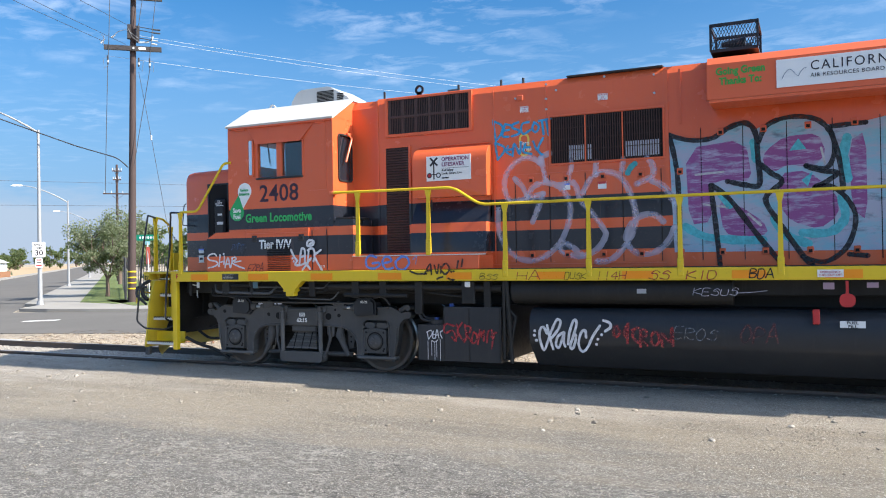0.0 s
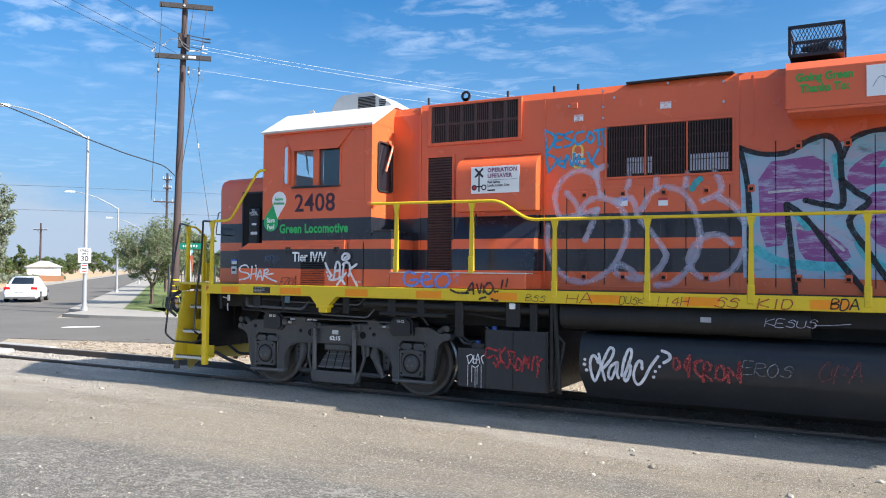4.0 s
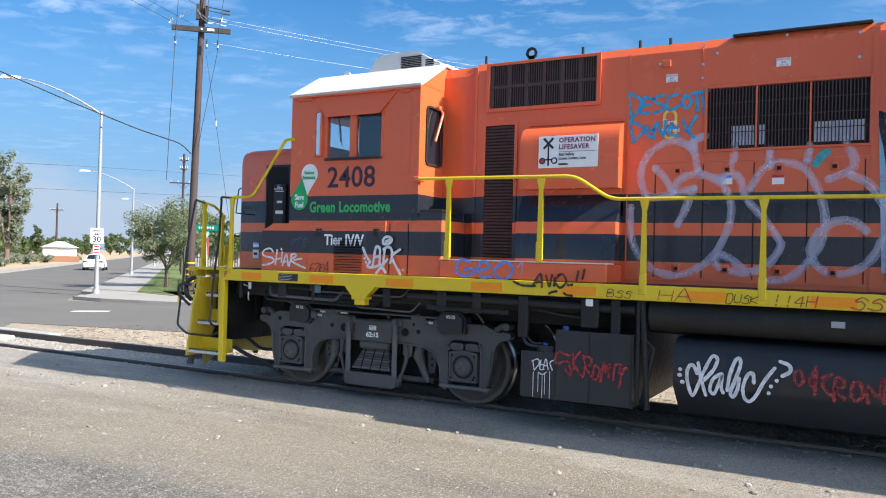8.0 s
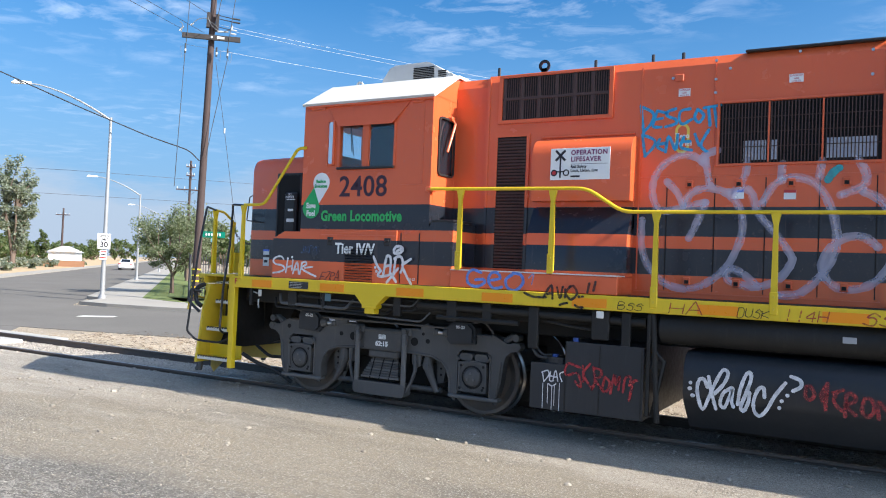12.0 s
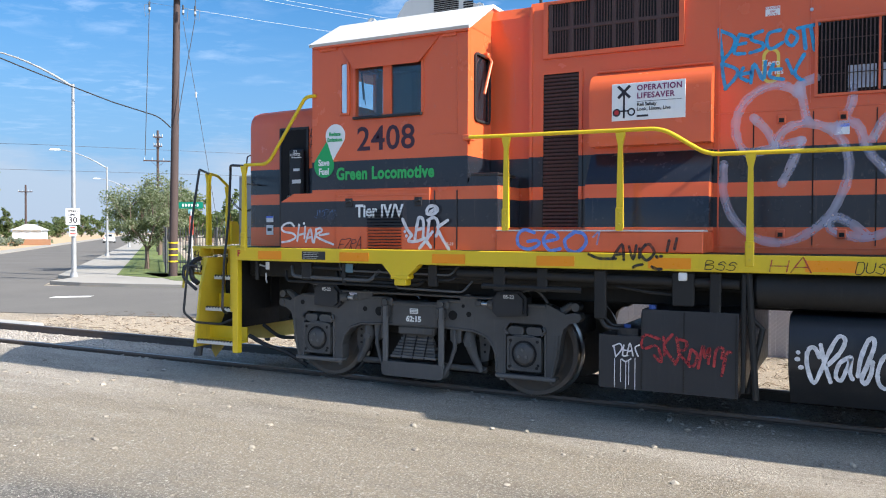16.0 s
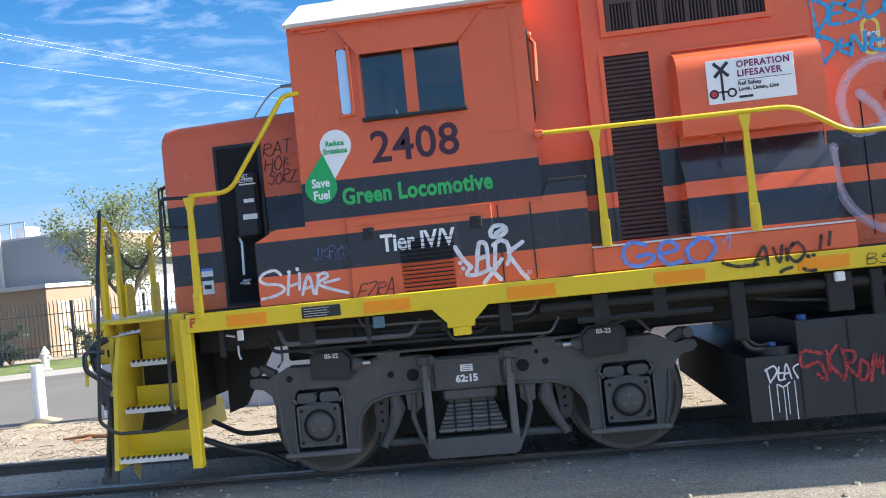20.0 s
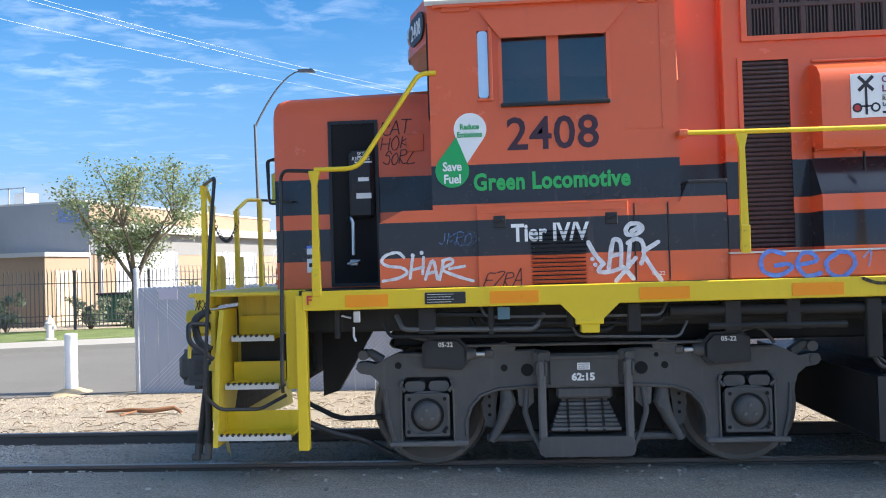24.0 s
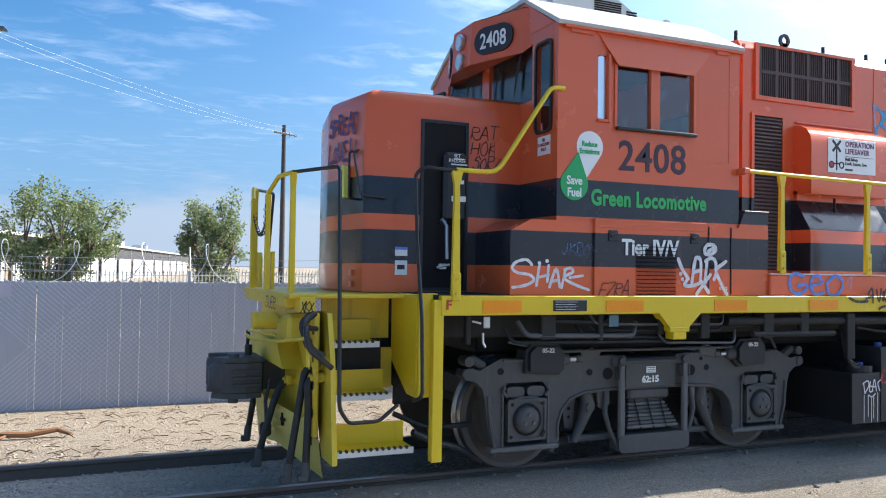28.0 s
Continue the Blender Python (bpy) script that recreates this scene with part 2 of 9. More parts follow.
gn, gl = cab_glass.node_tree.nodes, cab_glass.node_tree.links
gn.clear()
g_t, g_g, g_m, g_o = (gn.new("ShaderNode" + k) for k in ("BsdfTransparent", "BsdfGlossy", "MixShader", "OutputMaterial"))
g_t.inputs["Color"].default_value = (0.955, 0.97, 0.98, 1)
g_g.inputs["Roughness"].default_value = 0.02
g_m.inputs[0].default_value = 0.07
for a_, b_ in ((g_t.outputs[0], g_m.inputs[1]), (g_g.outputs[0], g_m.inputs[2]), (g_m.outputs[0], g_o.inputs["Surface"])):
    gl.new(a_, b_)
lining = dusty("dark_grey_cab_lining", (0.05, 0.055, 0.065), 0.7, amount=0.2)
ac_white = dusty("off_white_plastic", (0.52, 0.52, 0.50), 0.5, amount=0.2)


# ---- mesh building ----
class Mesh:
    def __init__(self):
        self.v, self.f = [], []

    def add(self, verts, faces):
        n = len(self.v)
        self.v += [tuple(p) for p in verts]
        self.f += [tuple(i + n for i in f) for f in faces]
        return self

    def box(self, x0, x1, y0, y1, z0, z1, c=0.0):
        lo, hi = (min(x0, x1), min(y0, y1), min(z0, z1)), (max(x0, x1), max(y0, y1), max(z0, z1))
        c = min(c, 0.45 * min(h - l for h, l in zip(hi, lo)))
        if c <= 0:
            v = [(x, y, z) for x in (lo[0], hi[0]) for y in (lo[1], hi[1]) for z in (lo[2], hi[2])]
            return self.add(v, [(0, 1, 3, 2), (4, 6, 7, 5), (0, 4, 5, 1), (2, 3, 7, 6), (0, 2, 6, 4), (1, 5, 7, 3)])
        v, at = [], {}
        for s in [(i, j, k) for i in (0, 1) for j in (0, 1) for k in (0, 1)]:
            for a in range(3):
                p = []
                for b in range(3):
                    e = hi[b] if s[b] else lo[b]
                    p.append(e if b == a else e - c if s[b] else e + c)
                at[s, a] = len(v)
                v.append(p)
        f = []
        for a in range(3):
            b, d = (a + 1) % 3, (a + 2) % 3
            for side in (0, 1):
                q = []
                for i, j in ((0, 0), (1, 0), (1, 1), (0, 1)):
                    s = [0, 0, 0]
                    s[a], s[b], s[d] = side, i, j
                    q.append(at[tuple(s), a])
                f.append(q if side else q[::-1])
            for i in (0, 1):
                for j in (0, 1):
                    s0, s1 = [0, 0, 0], [0, 0, 0]
                    s0[b], s0[d], s1[b], s1[d], s1[a] = i, j, i, j, 1
                    q = [at[tuple(s0), b], at[tuple(s1), b], at[tuple(s1), d], at[tuple(s0), d]]
                    f.append(q if i != j else q[::-1])
        for s in [(i, j, k) for i in (0, 1) for j in (0, 1) for k in (0, 1)]:
            q = [at[s, 0], at[s, 1], at[s, 2]]
            f.append(q if sum(s) % 2 else q[::-1])
        return self.add(v, f)

    def prism(self, poly, axis, a, b):
        """A polygon pushed along an axis from a to b; poly in the other two coordinates, in the order x, y, z."""
        def put(p, h):
            p = list(p)
            p.insert("xyz".index(axis), h)
            return p
        n = len(poly)
        v = [put(p, a) for p in poly] + [put(p, b) for p in poly]
        return self.add(v, [tuple(range(n))[::-1], tuple(range(n, 2 * n))] + [(i, (i + 1) % n, n + (i + 1) % n, n + i) for i in range(n)])

    def cyl(self, p0, p1, r, n=16, r1=None, cap=True):
        p0, p1 = Vector(p0), Vector(p1)
        d = (p1 - p0).normalized()
        u = d.orthogonal().normalized()
        w = d.cross(u)
        r1 = r if r1 is None else r1
        ring = [(math.cos(2 * math.pi * i / n), math.sin(2 * math.pi * i / n)) for i in range(n)]
        v = [p0 + r * (c * u + s * w) for c, s in ring] + [p1 + r1 * (c * u + s * w) for c, s in ring]
        f = [(i, (i + 1) % n, n + (i + 1) % n, n + i) for i in range(n)]
        if cap:
            f += [tuple(range(n))[::-1], tuple(range(n, 2 * n))]
        return self.add(v, f)

    def tube(self, pts, r, n=8, soft=0.0):
        """A round bar along points; soft: how far each bend is cut back and rounded."""
        pts = [Vector(p) for p in pts]
        if soft:
            out = [pts[0]]
            for a, b, c in zip(pts, pts[1:], pts[2:]):
                k = min(soft, 0.45 * (a - b).length, 0.45 * (c - b).length)
                p, q = b + (a - b).normalized() * k, b + (c - b).normalized() * k
                out += [p * (1 - t) ** 2 + b * 2 * t * (1 - t) + q * t * t for t in (0, 0.25, 0.5, 0.75, 1)]
            pts = out + [pts[-1]]
        u, rings = None, []
        for i, p in enumerate(pts):
            d = (pts[min(i + 1, len(pts) - 1)] - pts[max(i - 1, 0)]).normalized()
            u = d.orthogonal().normalized() if u is None else (u - d * u.dot(d)).normalized()
            w = d.cross(u)
            rr = r[i] if isinstance(r, (list, tuple)) else r
            rings.append([p + rr * (math.cos(2 * math.pi * k / n) * u + math.sin(2 * math.pi * k / n) * w) for k in range(n)])
        v = [q for ring in rings for q in ring]
        f = [(i * n + k, i * n + (k + 1) % n, (i + 1) * n + (k + 1) % n, (i + 1) * n + k) for i in range(len(pts) - 1) for k in range(n)]
        f += [tuple(range(n))[::-1], tuple(range(len(v) - n, len(v)))]
        return self.add(v, f)

    def lathe(self, profile, centre, axis="y", n=40):
        """A ring of (radius, height along the axis) points turned round an axis through centre."""
        k = "xyz".index(axis)
        v = []
        for i in range(n):
            c, s = math.cos(2 * math.pi * i / n), math.sin(2 * math.pi * i / n)
            for r, h in profile:
                p = [r * c, r * s]
                p.insert(k, h)
                v.append([p[j] + centre[j] for j in range(3)])
        m = len(profile)
        f = [(i * m + j, i * m + j + 1, (i + 1) % n * m + j + 1, (i + 1) % n * m + j) for i in range(n) for j in range(m - 1)]
        return self.add(v, f)

    def data(self, name, smooth=False):
        me = bpy.data.meshes.new(name)
        me.from_pydata(self.v, [], self.f)
        bm = bmesh.new()
        bm.from_mesh(me)
        bmesh.ops.recalc_face_normals(bm, faces=bm.faces)
        bm.to_mesh(me)
        bm.free()
        if smooth:
            for p in me.polygons:
                p.use_smooth = True
            me.set_sharp_from_angle(angle=radians(38))
        return me


def part(name, mesh, material, parent, label="", smooth=False):
    """Links a Mesh (or ready mesh data) as one object under a thing or a part."""
    me = mesh.data(name, smooth) if isinstance(mesh, Mesh) else mesh
    if material is not None and not me.materials:
        me.materials.append(material.m if isinstance(material, Mat) else material)
    ob = new(name, me)
    ob.parent = parent
    if parent is not None:
        ob.matrix_parent_inverse = parent.matrix_basis.inverted()
    return tagged(ob, label)


def thing(name, label, category, at=(0, 0, 0), group="", kind=""):
    ob = new(name)
    ob.location = at
    ob.empty_display_size = 0.2
    return tagged(ob, label, category, group, kind)


def alone(name, mesh, material, label, category, group="", kind="", smooth=False):
    ob = part(name, mesh, material, None, "", smooth)
    return tagged(ob, label, category, group, kind)


def lettering(name, text, m, size, material, parent, bold=0.0, squeeze=1.0, align="LEFT", spacing=1.0, label="", depth=0.0015):
    """Words in the built-in font as a thin mesh; m maps x right, y up, z out of the surface."""
    cu = bpy.data.curves.new(name, "FONT")
    cu.body, cu.size, cu.align_x, cu.offset, cu.extrude, cu.space_character = text, size, align, bold, depth, spacing
    cu.resolution_u = 3
    ob = bpy.data.objects.new(name, cu)
    scene.collection.objects.link(ob)
    bpy.context.view_layer.update()
    me = bpy.data.meshes.new_from_object(ob.evaluated_get(bpy.context.evaluated_depsgraph_get()))
    bpy.data.objects.remove(ob)
    me.transform(m @ Matrix.Diagonal((squeeze, 1, 1, 1)))
    me.materials.clear()
    return part(name, me, material, parent, label)


def facing(x, y, z, yaw=0.0, tip=0.0):
    """The place of writing on a surface that looks towards -y, turned by yaw about z."""
    return pose(x, y, z, 90 + tip, 0, yaw)

# ---- the locomotive: x along the track, nose towards -x, near side at y 10.6, centre line at y 12.12 ----
YC = 12.12
loco = thing("locomotive", "orange and black diesel locomotive covered in graffiti on the track", "locomotive", (-2.1, YC, 0.15))


def mirrored(y):
    return 2 * YC - y


# underframe and side sills
m = Mesh().box(-9.7, 6.6, 10.90, mirrored(10.90), 1.40, 1.72, 0.02)
m.box(-9.0, 6.4, 11.3, mirrored(11.3), 1.22, 1.45, 0.02)
part("underframe", m, frame_black, loco)
for y0, y1 in ((10.59, 10.66), (mirrored(10.66), mirrored(10.59))):
    part("side_sill", Mesh().box(-9.66, 6.6, y0, y1, 1.612, 1.775, 0.008), yellow, loco, "yellow side sill with orange reflector patches")
part("walkway_plate", Mesh().box(-9.7, 6.6, 10.66, mirrored(10.66), 1.73, 1.78), frame_black, loco)
for k, x in enumerate((-9.13, -7.88, -6.66, -5.45, -4.32, -2.95, -1.78, -0.42, 0.62)):
    part("reflector", Mesh().box(x - 0.20 if k else x - 0.16, x + 0.20, 10.584, 10.591, 1.635, 1.735), reflector, loco, "orange reflective patch")
part("builder_plate", Mesh().box(-8.62, -8.28, 10.583, 10.592, 1.642, 1.74, 0.004), black_metal, loco, "black data plate with white print")
for k in range(4):
    part("plate_line", Mesh().box(-8.60, -8.40 + 0.02 * (k % 2), 10.5805, 10.584, 1.657 + 0.021 * k, 1.661 + 0.021 * k), step_edge, loco)
# jacking pads: wedge with a stub under it
for x in (-7.27, 3.05):
    poly = [(x - 0.27, 1.62), (x - 0.235, 1.62), (x - 0.11, 1.485), (x + 0.11, 1.485), (x + 0.25, 1.62)]
    part("jacking_pad", Mesh().prism(poly, "y", 10.585, 10.70), yellow, loco)
    part("jacking_stub", Mesh().box(x - 0.115, x + 0.115, 10.58, 10.72, 1.445, 1.49, 0.008).box(x - 0.07, x + 0.08, 10.583, 10.71, 1.375, 1.45, 0.008), yellow, loco)

# ---- lower cab boxes along the walkway edge ----
m = Mesh().prism([(-9.0, 1.78), (-6.12, 1.78), (-6.12, 2.57), (-6.42, 2.60), (-6.50, 2.43), (-8.62, 2.43), (-8.80, 2.43), (-9.0, 2.33)], "y", 10.665, 11.5)
part("battery_box", m, livery, loco, "lower cab box with black and orange bands")
part("box_step", Mesh().box(-6.43, -6.11, 10.655, 11.15, 2.575, 2.605, 0.006), black_metal, loco, "black step on the box end")
m = Mesh().box(-8.17, -6.92, 10.64, 10.67, 1.73, 2.46, 0.006)
panel = part("access_panel", m, livery, loco, "hinged access panel with louvres")
part("panel_rim", Mesh().box(-8.14, -6.95, 10.634, 10.641, 2.385, 2.40).box(-8.17, -6.92, 10.634, 10.641, 2.448, 2.456), orange, panel)
for k in range(13):
    part("louvre", Mesh().prism([(10.648, 1.79 + 0.035 * k), (10.622, 1.80 + 0.035 * k), (10.648, 1.812 + 0.035 * k)], "x", -7.73, -7.27), livery, panel)
    part("louvre_gap", Mesh().box(-7.72, -7.28, 10.636, 10.6402, 1.778 + 0.035 * k, 1.788 + 0.035 * k), shade_black, panel)
for x in (-7.98, -7.06):
    lt = part("latch", Mesh().box(x - 0.05, x + 0.05, 10.628, 10.642, 2.26, 2.36, 0.012), black_metal, panel)
    part("latch_handle", Mesh().cyl((x - 0.03, 10.625, 2.31), (x + 0.03, 10.618, 2.33), 0.012), black_metal, lt)
part("panel_edge", Mesh().box(-6.875, -6.865, 10.655, 10.667, 1.79, 2.43).box(-6.60, -6.59, 10.655, 10.667, 1.79, 2.43), black_metal, loco, "dark panel joint")
part("panel_hinge", Mesh().box(-8.05, -7.95, 10.625, 10.645, 1.715, 1.74, 0.004).box(-7.15, -7.05, 10.625, 10.645, 1.715, 1.74, 0.004), orange, loco)
part("sill_box", Mesh().box(-6.12, -4.02, 10.63, 11.2, 1.78, 1.985, 0.01), orange, loco, "long orange box under the handrail posts")
# edge highlight along the box, painted as a white strip
part("sill_box_highlight", Mesh().box(-6.12, -4.02, 10.625, 10.9, 1.985, 2.0), step_edge, loco)

# ---- cab ----
CX0, CX1, CY = -8.54, -6.48, 10.685
wx0, wx1, wz0, wz1 = -7.92, -7.05, 3.305, 3.87


def sheet(us, vs, holes, axis, a, b):
    """A plate in cells between the cuts us and vs, open at the cells named in holes, from a to b along an axis."""
    k = "xyz".index(axis)
    nu, nv = len(us), len(vs)
    v = []
    for h in (a, b):
        for q in vs:
            for p in us:
                c = [p, q]
                c.insert(k, h)
                v.append(c)
    solid = {(i, j) for i in range(nu - 1) for j in range(nv - 1)} - set(holes)
    ix = lambda i, j, l: l * nu * nv + j * nu + i
    f = []
    for i, j in solid:
        f += [tuple(ix(*c, l) for c in ((i, j), (i + 1, j), (i + 1, j + 1), (i, j + 1))) for l in (0, 1)]
        for (di, dj), (c0, c1) in (((-1, 0), ((i, j), (i, j + 1))), ((1, 0), ((i + 1, j), (i + 1, j + 1))), ((0, -1), ((i, j), (i + 1, j))), ((0, 1), ((i, j + 1), (i + 1, j + 1)))):
            if (i + di, j + dj) not in solid:
                f.append((ix(*c0, 0), ix(*c1, 0), ix(*c1, 1), ix(*c0, 1)))
    return Mesh().add(v, f)


for side in (CY, mirrored(CY)):
    a, b = (side, side + 0.06) if side < YC else (side - 0.06, side)
    part("cab_side", sheet([CX0, -8.125, -8.035, wx0, wx1, CX1], [2.42, wz0, 3.36, wz1, 3.93, 4.19], [(1, 2), (1, 3), (3, 1), (3, 2)], "y", a, b), livery, loco, "cab side sheet with black bands")
# rear wall with the rounded windows, and the front wall with windshield openings
RW0, RW1, RZ0, RZ1 = 10.85, 11.23, 3.21, 3.93
ys_ = [CY + 0.062, RW0, RW1, 11.34, mirrored(11.34), mirrored(RW1), mirrored(RW0), mirrored(CY + 0.062)]
m = sheet(ys_, [2.42, RZ0, RZ1, 4.195], [(1, 1), (5, 1)], "x", CX1 - 0.05, CX1)
m.prism([(CY + 0.062, 4.19), (mirrored(CY + 0.062), 4.19), (mirrored(11.29), 4.52), (11.29, 4.52)], "x", CX1 - 0.05, CX1)
part("cab_rear_wall", m, livery, loco, "sunlit orange rear wall of the cab")
FW0, FW1 = 10.78, 11.06
ys_ = [CY + 0.062, FW0, FW1, 11.14, 12.04]
ys_ += [mirrored(y) for y in ys_[::-1]]
m = sheet(ys_, [2.42, 3.24, 3.57, 4.05, 4.10, 4.195], [(1, 1), (1, 2), (7, 1), (7, 2), (3, 2), (3, 3), (5, 2), (5, 3)], "x", CX0, CX0 + 0.05)
m.prism([(CY + 0.062, 4.19), (mirrored(CY + 0.062), 4.19), (mirrored(11.29), 4.52), (11.29, 4.52)], "x", CX0, CX0 + 0.05)
part("cab_front_wall", m, livery, loco, "orange front wall with windshield openings")
# inside of the cab
part("cab_floor", Mesh().box(CX0 + 0.06, CX1 - 0.06, CY + 0.07, mirrored(CY + 0.07), 2.40, 2.45), lining, loco, "dark cab floor")
for yy in (CY + 0.062, mirrored(CY + 0.066)):
    part("cab_lining", sheet([CX0 + 0.06, -8.14, -8.02, wx0, wx1, CX1 - 0.06], [2.45, wz0, 3.36, wz1, 3.93, 4.18], [(1, 2), (1, 3), (3, 1), (3, 2)], "y", yy, yy + 0.004), lining, loco)
part("cab_ceiling", Mesh().box(CX0 + 0.06, CX1 - 0.06, CY + 0.07, mirrored(CY + 0.07), 4.15, 4.17), lining, loco)
# added box, raised to the ceiling so the right-hand pane stays dark
part("pane_blocker", Mesh().box(-8.45, -7.95, 12.12, 12.85, 2.45, 4.12, 0.04), lining, loco, "tall dark box added inside the cab to block sky behind the pane")
for x, y in ((-7.15, 11.15), (-7.15, 12.95)):
    st_ = part("cab_seat", Mesh().box(x - 0.25, x + 0.25, y - 0.24, y + 0.24, 2.85, 2.97, 0.04).cyl((x, y, 2.45), (x, y, 2.86), 0.06, 12), lining, loco, "dark cab seat")
    part("seat_back", Mesh().box(x + 0.2, x + 0.3, y - 0.22, y + 0.22, 2.95, 3.55, 0.04), lining, st_)


def rounded(cx, cz, w, h, r, n=5):
    out = []
    for sx, sz, a0 in ((1, 1, 0), (-1, 1, 90), (-1, -1, 180), (1, -1, 270)):
        for i in range(n + 1):
            a = radians(a0 + 90 * i / n)
            out.append((cx + sx * (w / 2 - r) + r * math.cos(a), cz + sz * (h / 2 - r) + r * math.sin(a)))
    return out


def ring_frame(outer, inner, axis, a, b):
    """A flat frame between two outlines with the same number of points, from a to b along an axis."""
    k = "xyz".index(axis)
    v = []
    for loop, h in ((outer, a), (inner, a), (outer, b), (inner, b)):
        for p in loop:
            p = list(p)
            p.insert(k, h)
            v.append(p)
    n = len(outer)
    f = []
    for i in range(n):
        j = (i + 1) % n
        f += [(i, j, n + j, n + i), (2 * n + i, 3 * n + i, 3 * n + j, 2 * n + j), (i, 2 * n + i, 2 * n + j, j), (n + i, n + j, 3 * n + j, 3 * n + i)]
    return Mesh().add(v, f)


# rounded gaskets and panes of the rear and front side windows
for x, s, z, h, wy in ((CX1 + 0.002, 1, 3.57, 0.76, 11.04), (CX0 - 0.002, -1, 3.645, 0.84, 10.92)):
    for yy in (wy, mirrored(wy)):
        w = 0.42 if s > 0 else 0.30
        gk = part("window_gasket", ring_frame(rounded(yy, z, w, h, 0.07), rounded(yy, z, w - 0.05, h - 0.05, 0.05), "x", x, x + 0.02 * s), rubber, loco, "black rubber window gasket")
        part("pane", Mesh().prism(rounded(yy, z, w - 0.03, h - 0.03, 0.05), "x", x - 0.012 * s, x - 0.008 * s), glass if s > 0 else cab_glass, gk, "dark window pane")
part("wiper_arm", Mesh().tube([(CX1 + 0.03, 11.14, 3.95), (CX1 + 0.08, 11.13, 3.88), (CX1 + 0.06, 10.98, 3.50)], 0.018).box(CX1, CX1 + 0.06, 11.08, 11.18, 3.92, 3.98, 0.01), orange, loco, "orange wiper arm", True)
for yy in (11.55, mirrored(11.55)):
    ws = part("windshield", Mesh().box(CX0 + 0.012, CX0 + 0.018, yy - 0.43, yy + 0.5, 3.56, 4.11), cab_glass, loco, "tinted windshield")
    for y2 in (-0.21, 0.22):
        part("wiper", Mesh().tube([(CX0 - 0.01, yy + y2, 4.07), (CX0 - 0.03, yy + y2 + 0.08, 3.72)], 0.009, 5).tube([(CX0 - 0.02, yy + y2 + 0.05, 3.98), (CX0 - 0.02, yy + y2 + 0.11, 3.66)], 0.006, 4), black_metal, ws, "black wiper")
# side sliding window: two dark panes, post, sill and the narrow slit of glass ahead of it
for yy, s in ((CY, -1), (mirrored(CY), 1)):
    fr = part("side_window", Mesh().box(-7.545, -7.445, yy - 0.01, yy + 0.03, wz0, wz1), orange, loco, "orange post between the cab window panes")
    part("pane", Mesh().box(wx0, -7.54, yy + 0.018, yy + 0.024, wz0, wz1), cab_glass, fr, "dark tinted pane")
    part("pane", Mesh().box(-7.45, wx1, yy + 0.018, yy + 0.024, wz0, wz1), cab_glass, fr, "dark tinted pane")
    part("arm_rest", Mesh().box(wx0 - 0.02, wx1 + 0.02, yy + 0.05 * s, yy + 0.005 * s, wz0 - 0.035, wz0 - 0.003, 0.008), black_metal, fr, "black padded sill")
    for xj in (wx0 - 0.03, wx1):
        part("jamb", Mesh().box(xj, xj + 0.03, yy + 0.012 * s, yy, wz0, wz1), orange, fr)
    part("slit_frame", Mesh().box(-8.03, -8.0, yy + 0.03 * s, yy, 3.33, 3.95, 0.006).box(-8.135, -8.0, yy + 0.025 * s, yy, 3.33, 3.357, 0.006), orange, loco)
wing = Mat("wind_deflector_glass", (0.75, 0.82, 0.88), 0.12, 0.55)
part("wind_deflector", Mesh().prism(rounded(-8.08, 3.645, 0.085, 0.57, 0.03), "y", CY + 0.012, CY + 0.02), wing, loco, "pale mirror-like strip beside the window")
# sun visor hinged under the eave
vv = [(-8.14, CY - 0.004, 4.14), (-6.81, CY - 0.004, 4.14), (-7.07, CY - 0.045, 3.85), (-7.93, CY - 0.045, 3.85)]
m = Mesh().add([*vv, *[(x, y + 0.02, z + 0.006) for x, y, z in vv]], [(0, 1, 2, 3), (4, 7, 6, 5), (0, 4, 5, 1), (1, 5, 6, 2), (2, 6, 7, 3), (3, 7, 4, 0)])
part("sun_visor", m, orange, loco, "orange sun visor folded over the side window")
for x0, x1 in ((-8.42, -8.18), (-6.78, -6.62)):
    part("visor_rail", Mesh().box(x0, x1, CY - 0.02, CY, 4.10, 4.145, 0.006), orange, loco)
part("side_panel_seam", Mesh().box(-6.61, -6.603, CY - 0.004, CY, 3.05, 4.08).box(-6.93, -6.6, CY - 0.004, CY, 3.05, 3.056), orange, loco)
# roof: flat crown with a white sloped skirt
m = Mesh()
for s in (1, -1):
    f = (lambda y: y) if s == 1 else mirrored
    p = [(f(CY - 0.03), 4.155), (f(11.29), 4.53), (f(11.29), 4.57), (f(CY - 0.045), 4.19)]
    m.prism(p, "x", CX0 - 0.02, CX1 + 0.03)
m.box(CX0 - 0.02, CX1 + 0.03, 11.29, mirrored(11.29), 4.53, 4.57)
part("cab_roof", m, white_roof, loco, "white painted cab roof with sloped skirts")
part("roof_gutter", Mesh().box(CX0 + 0.05, CX1 + 0.02, CY - 0.04, CY - 0.005, 4.135, 4.158), orange, loco)
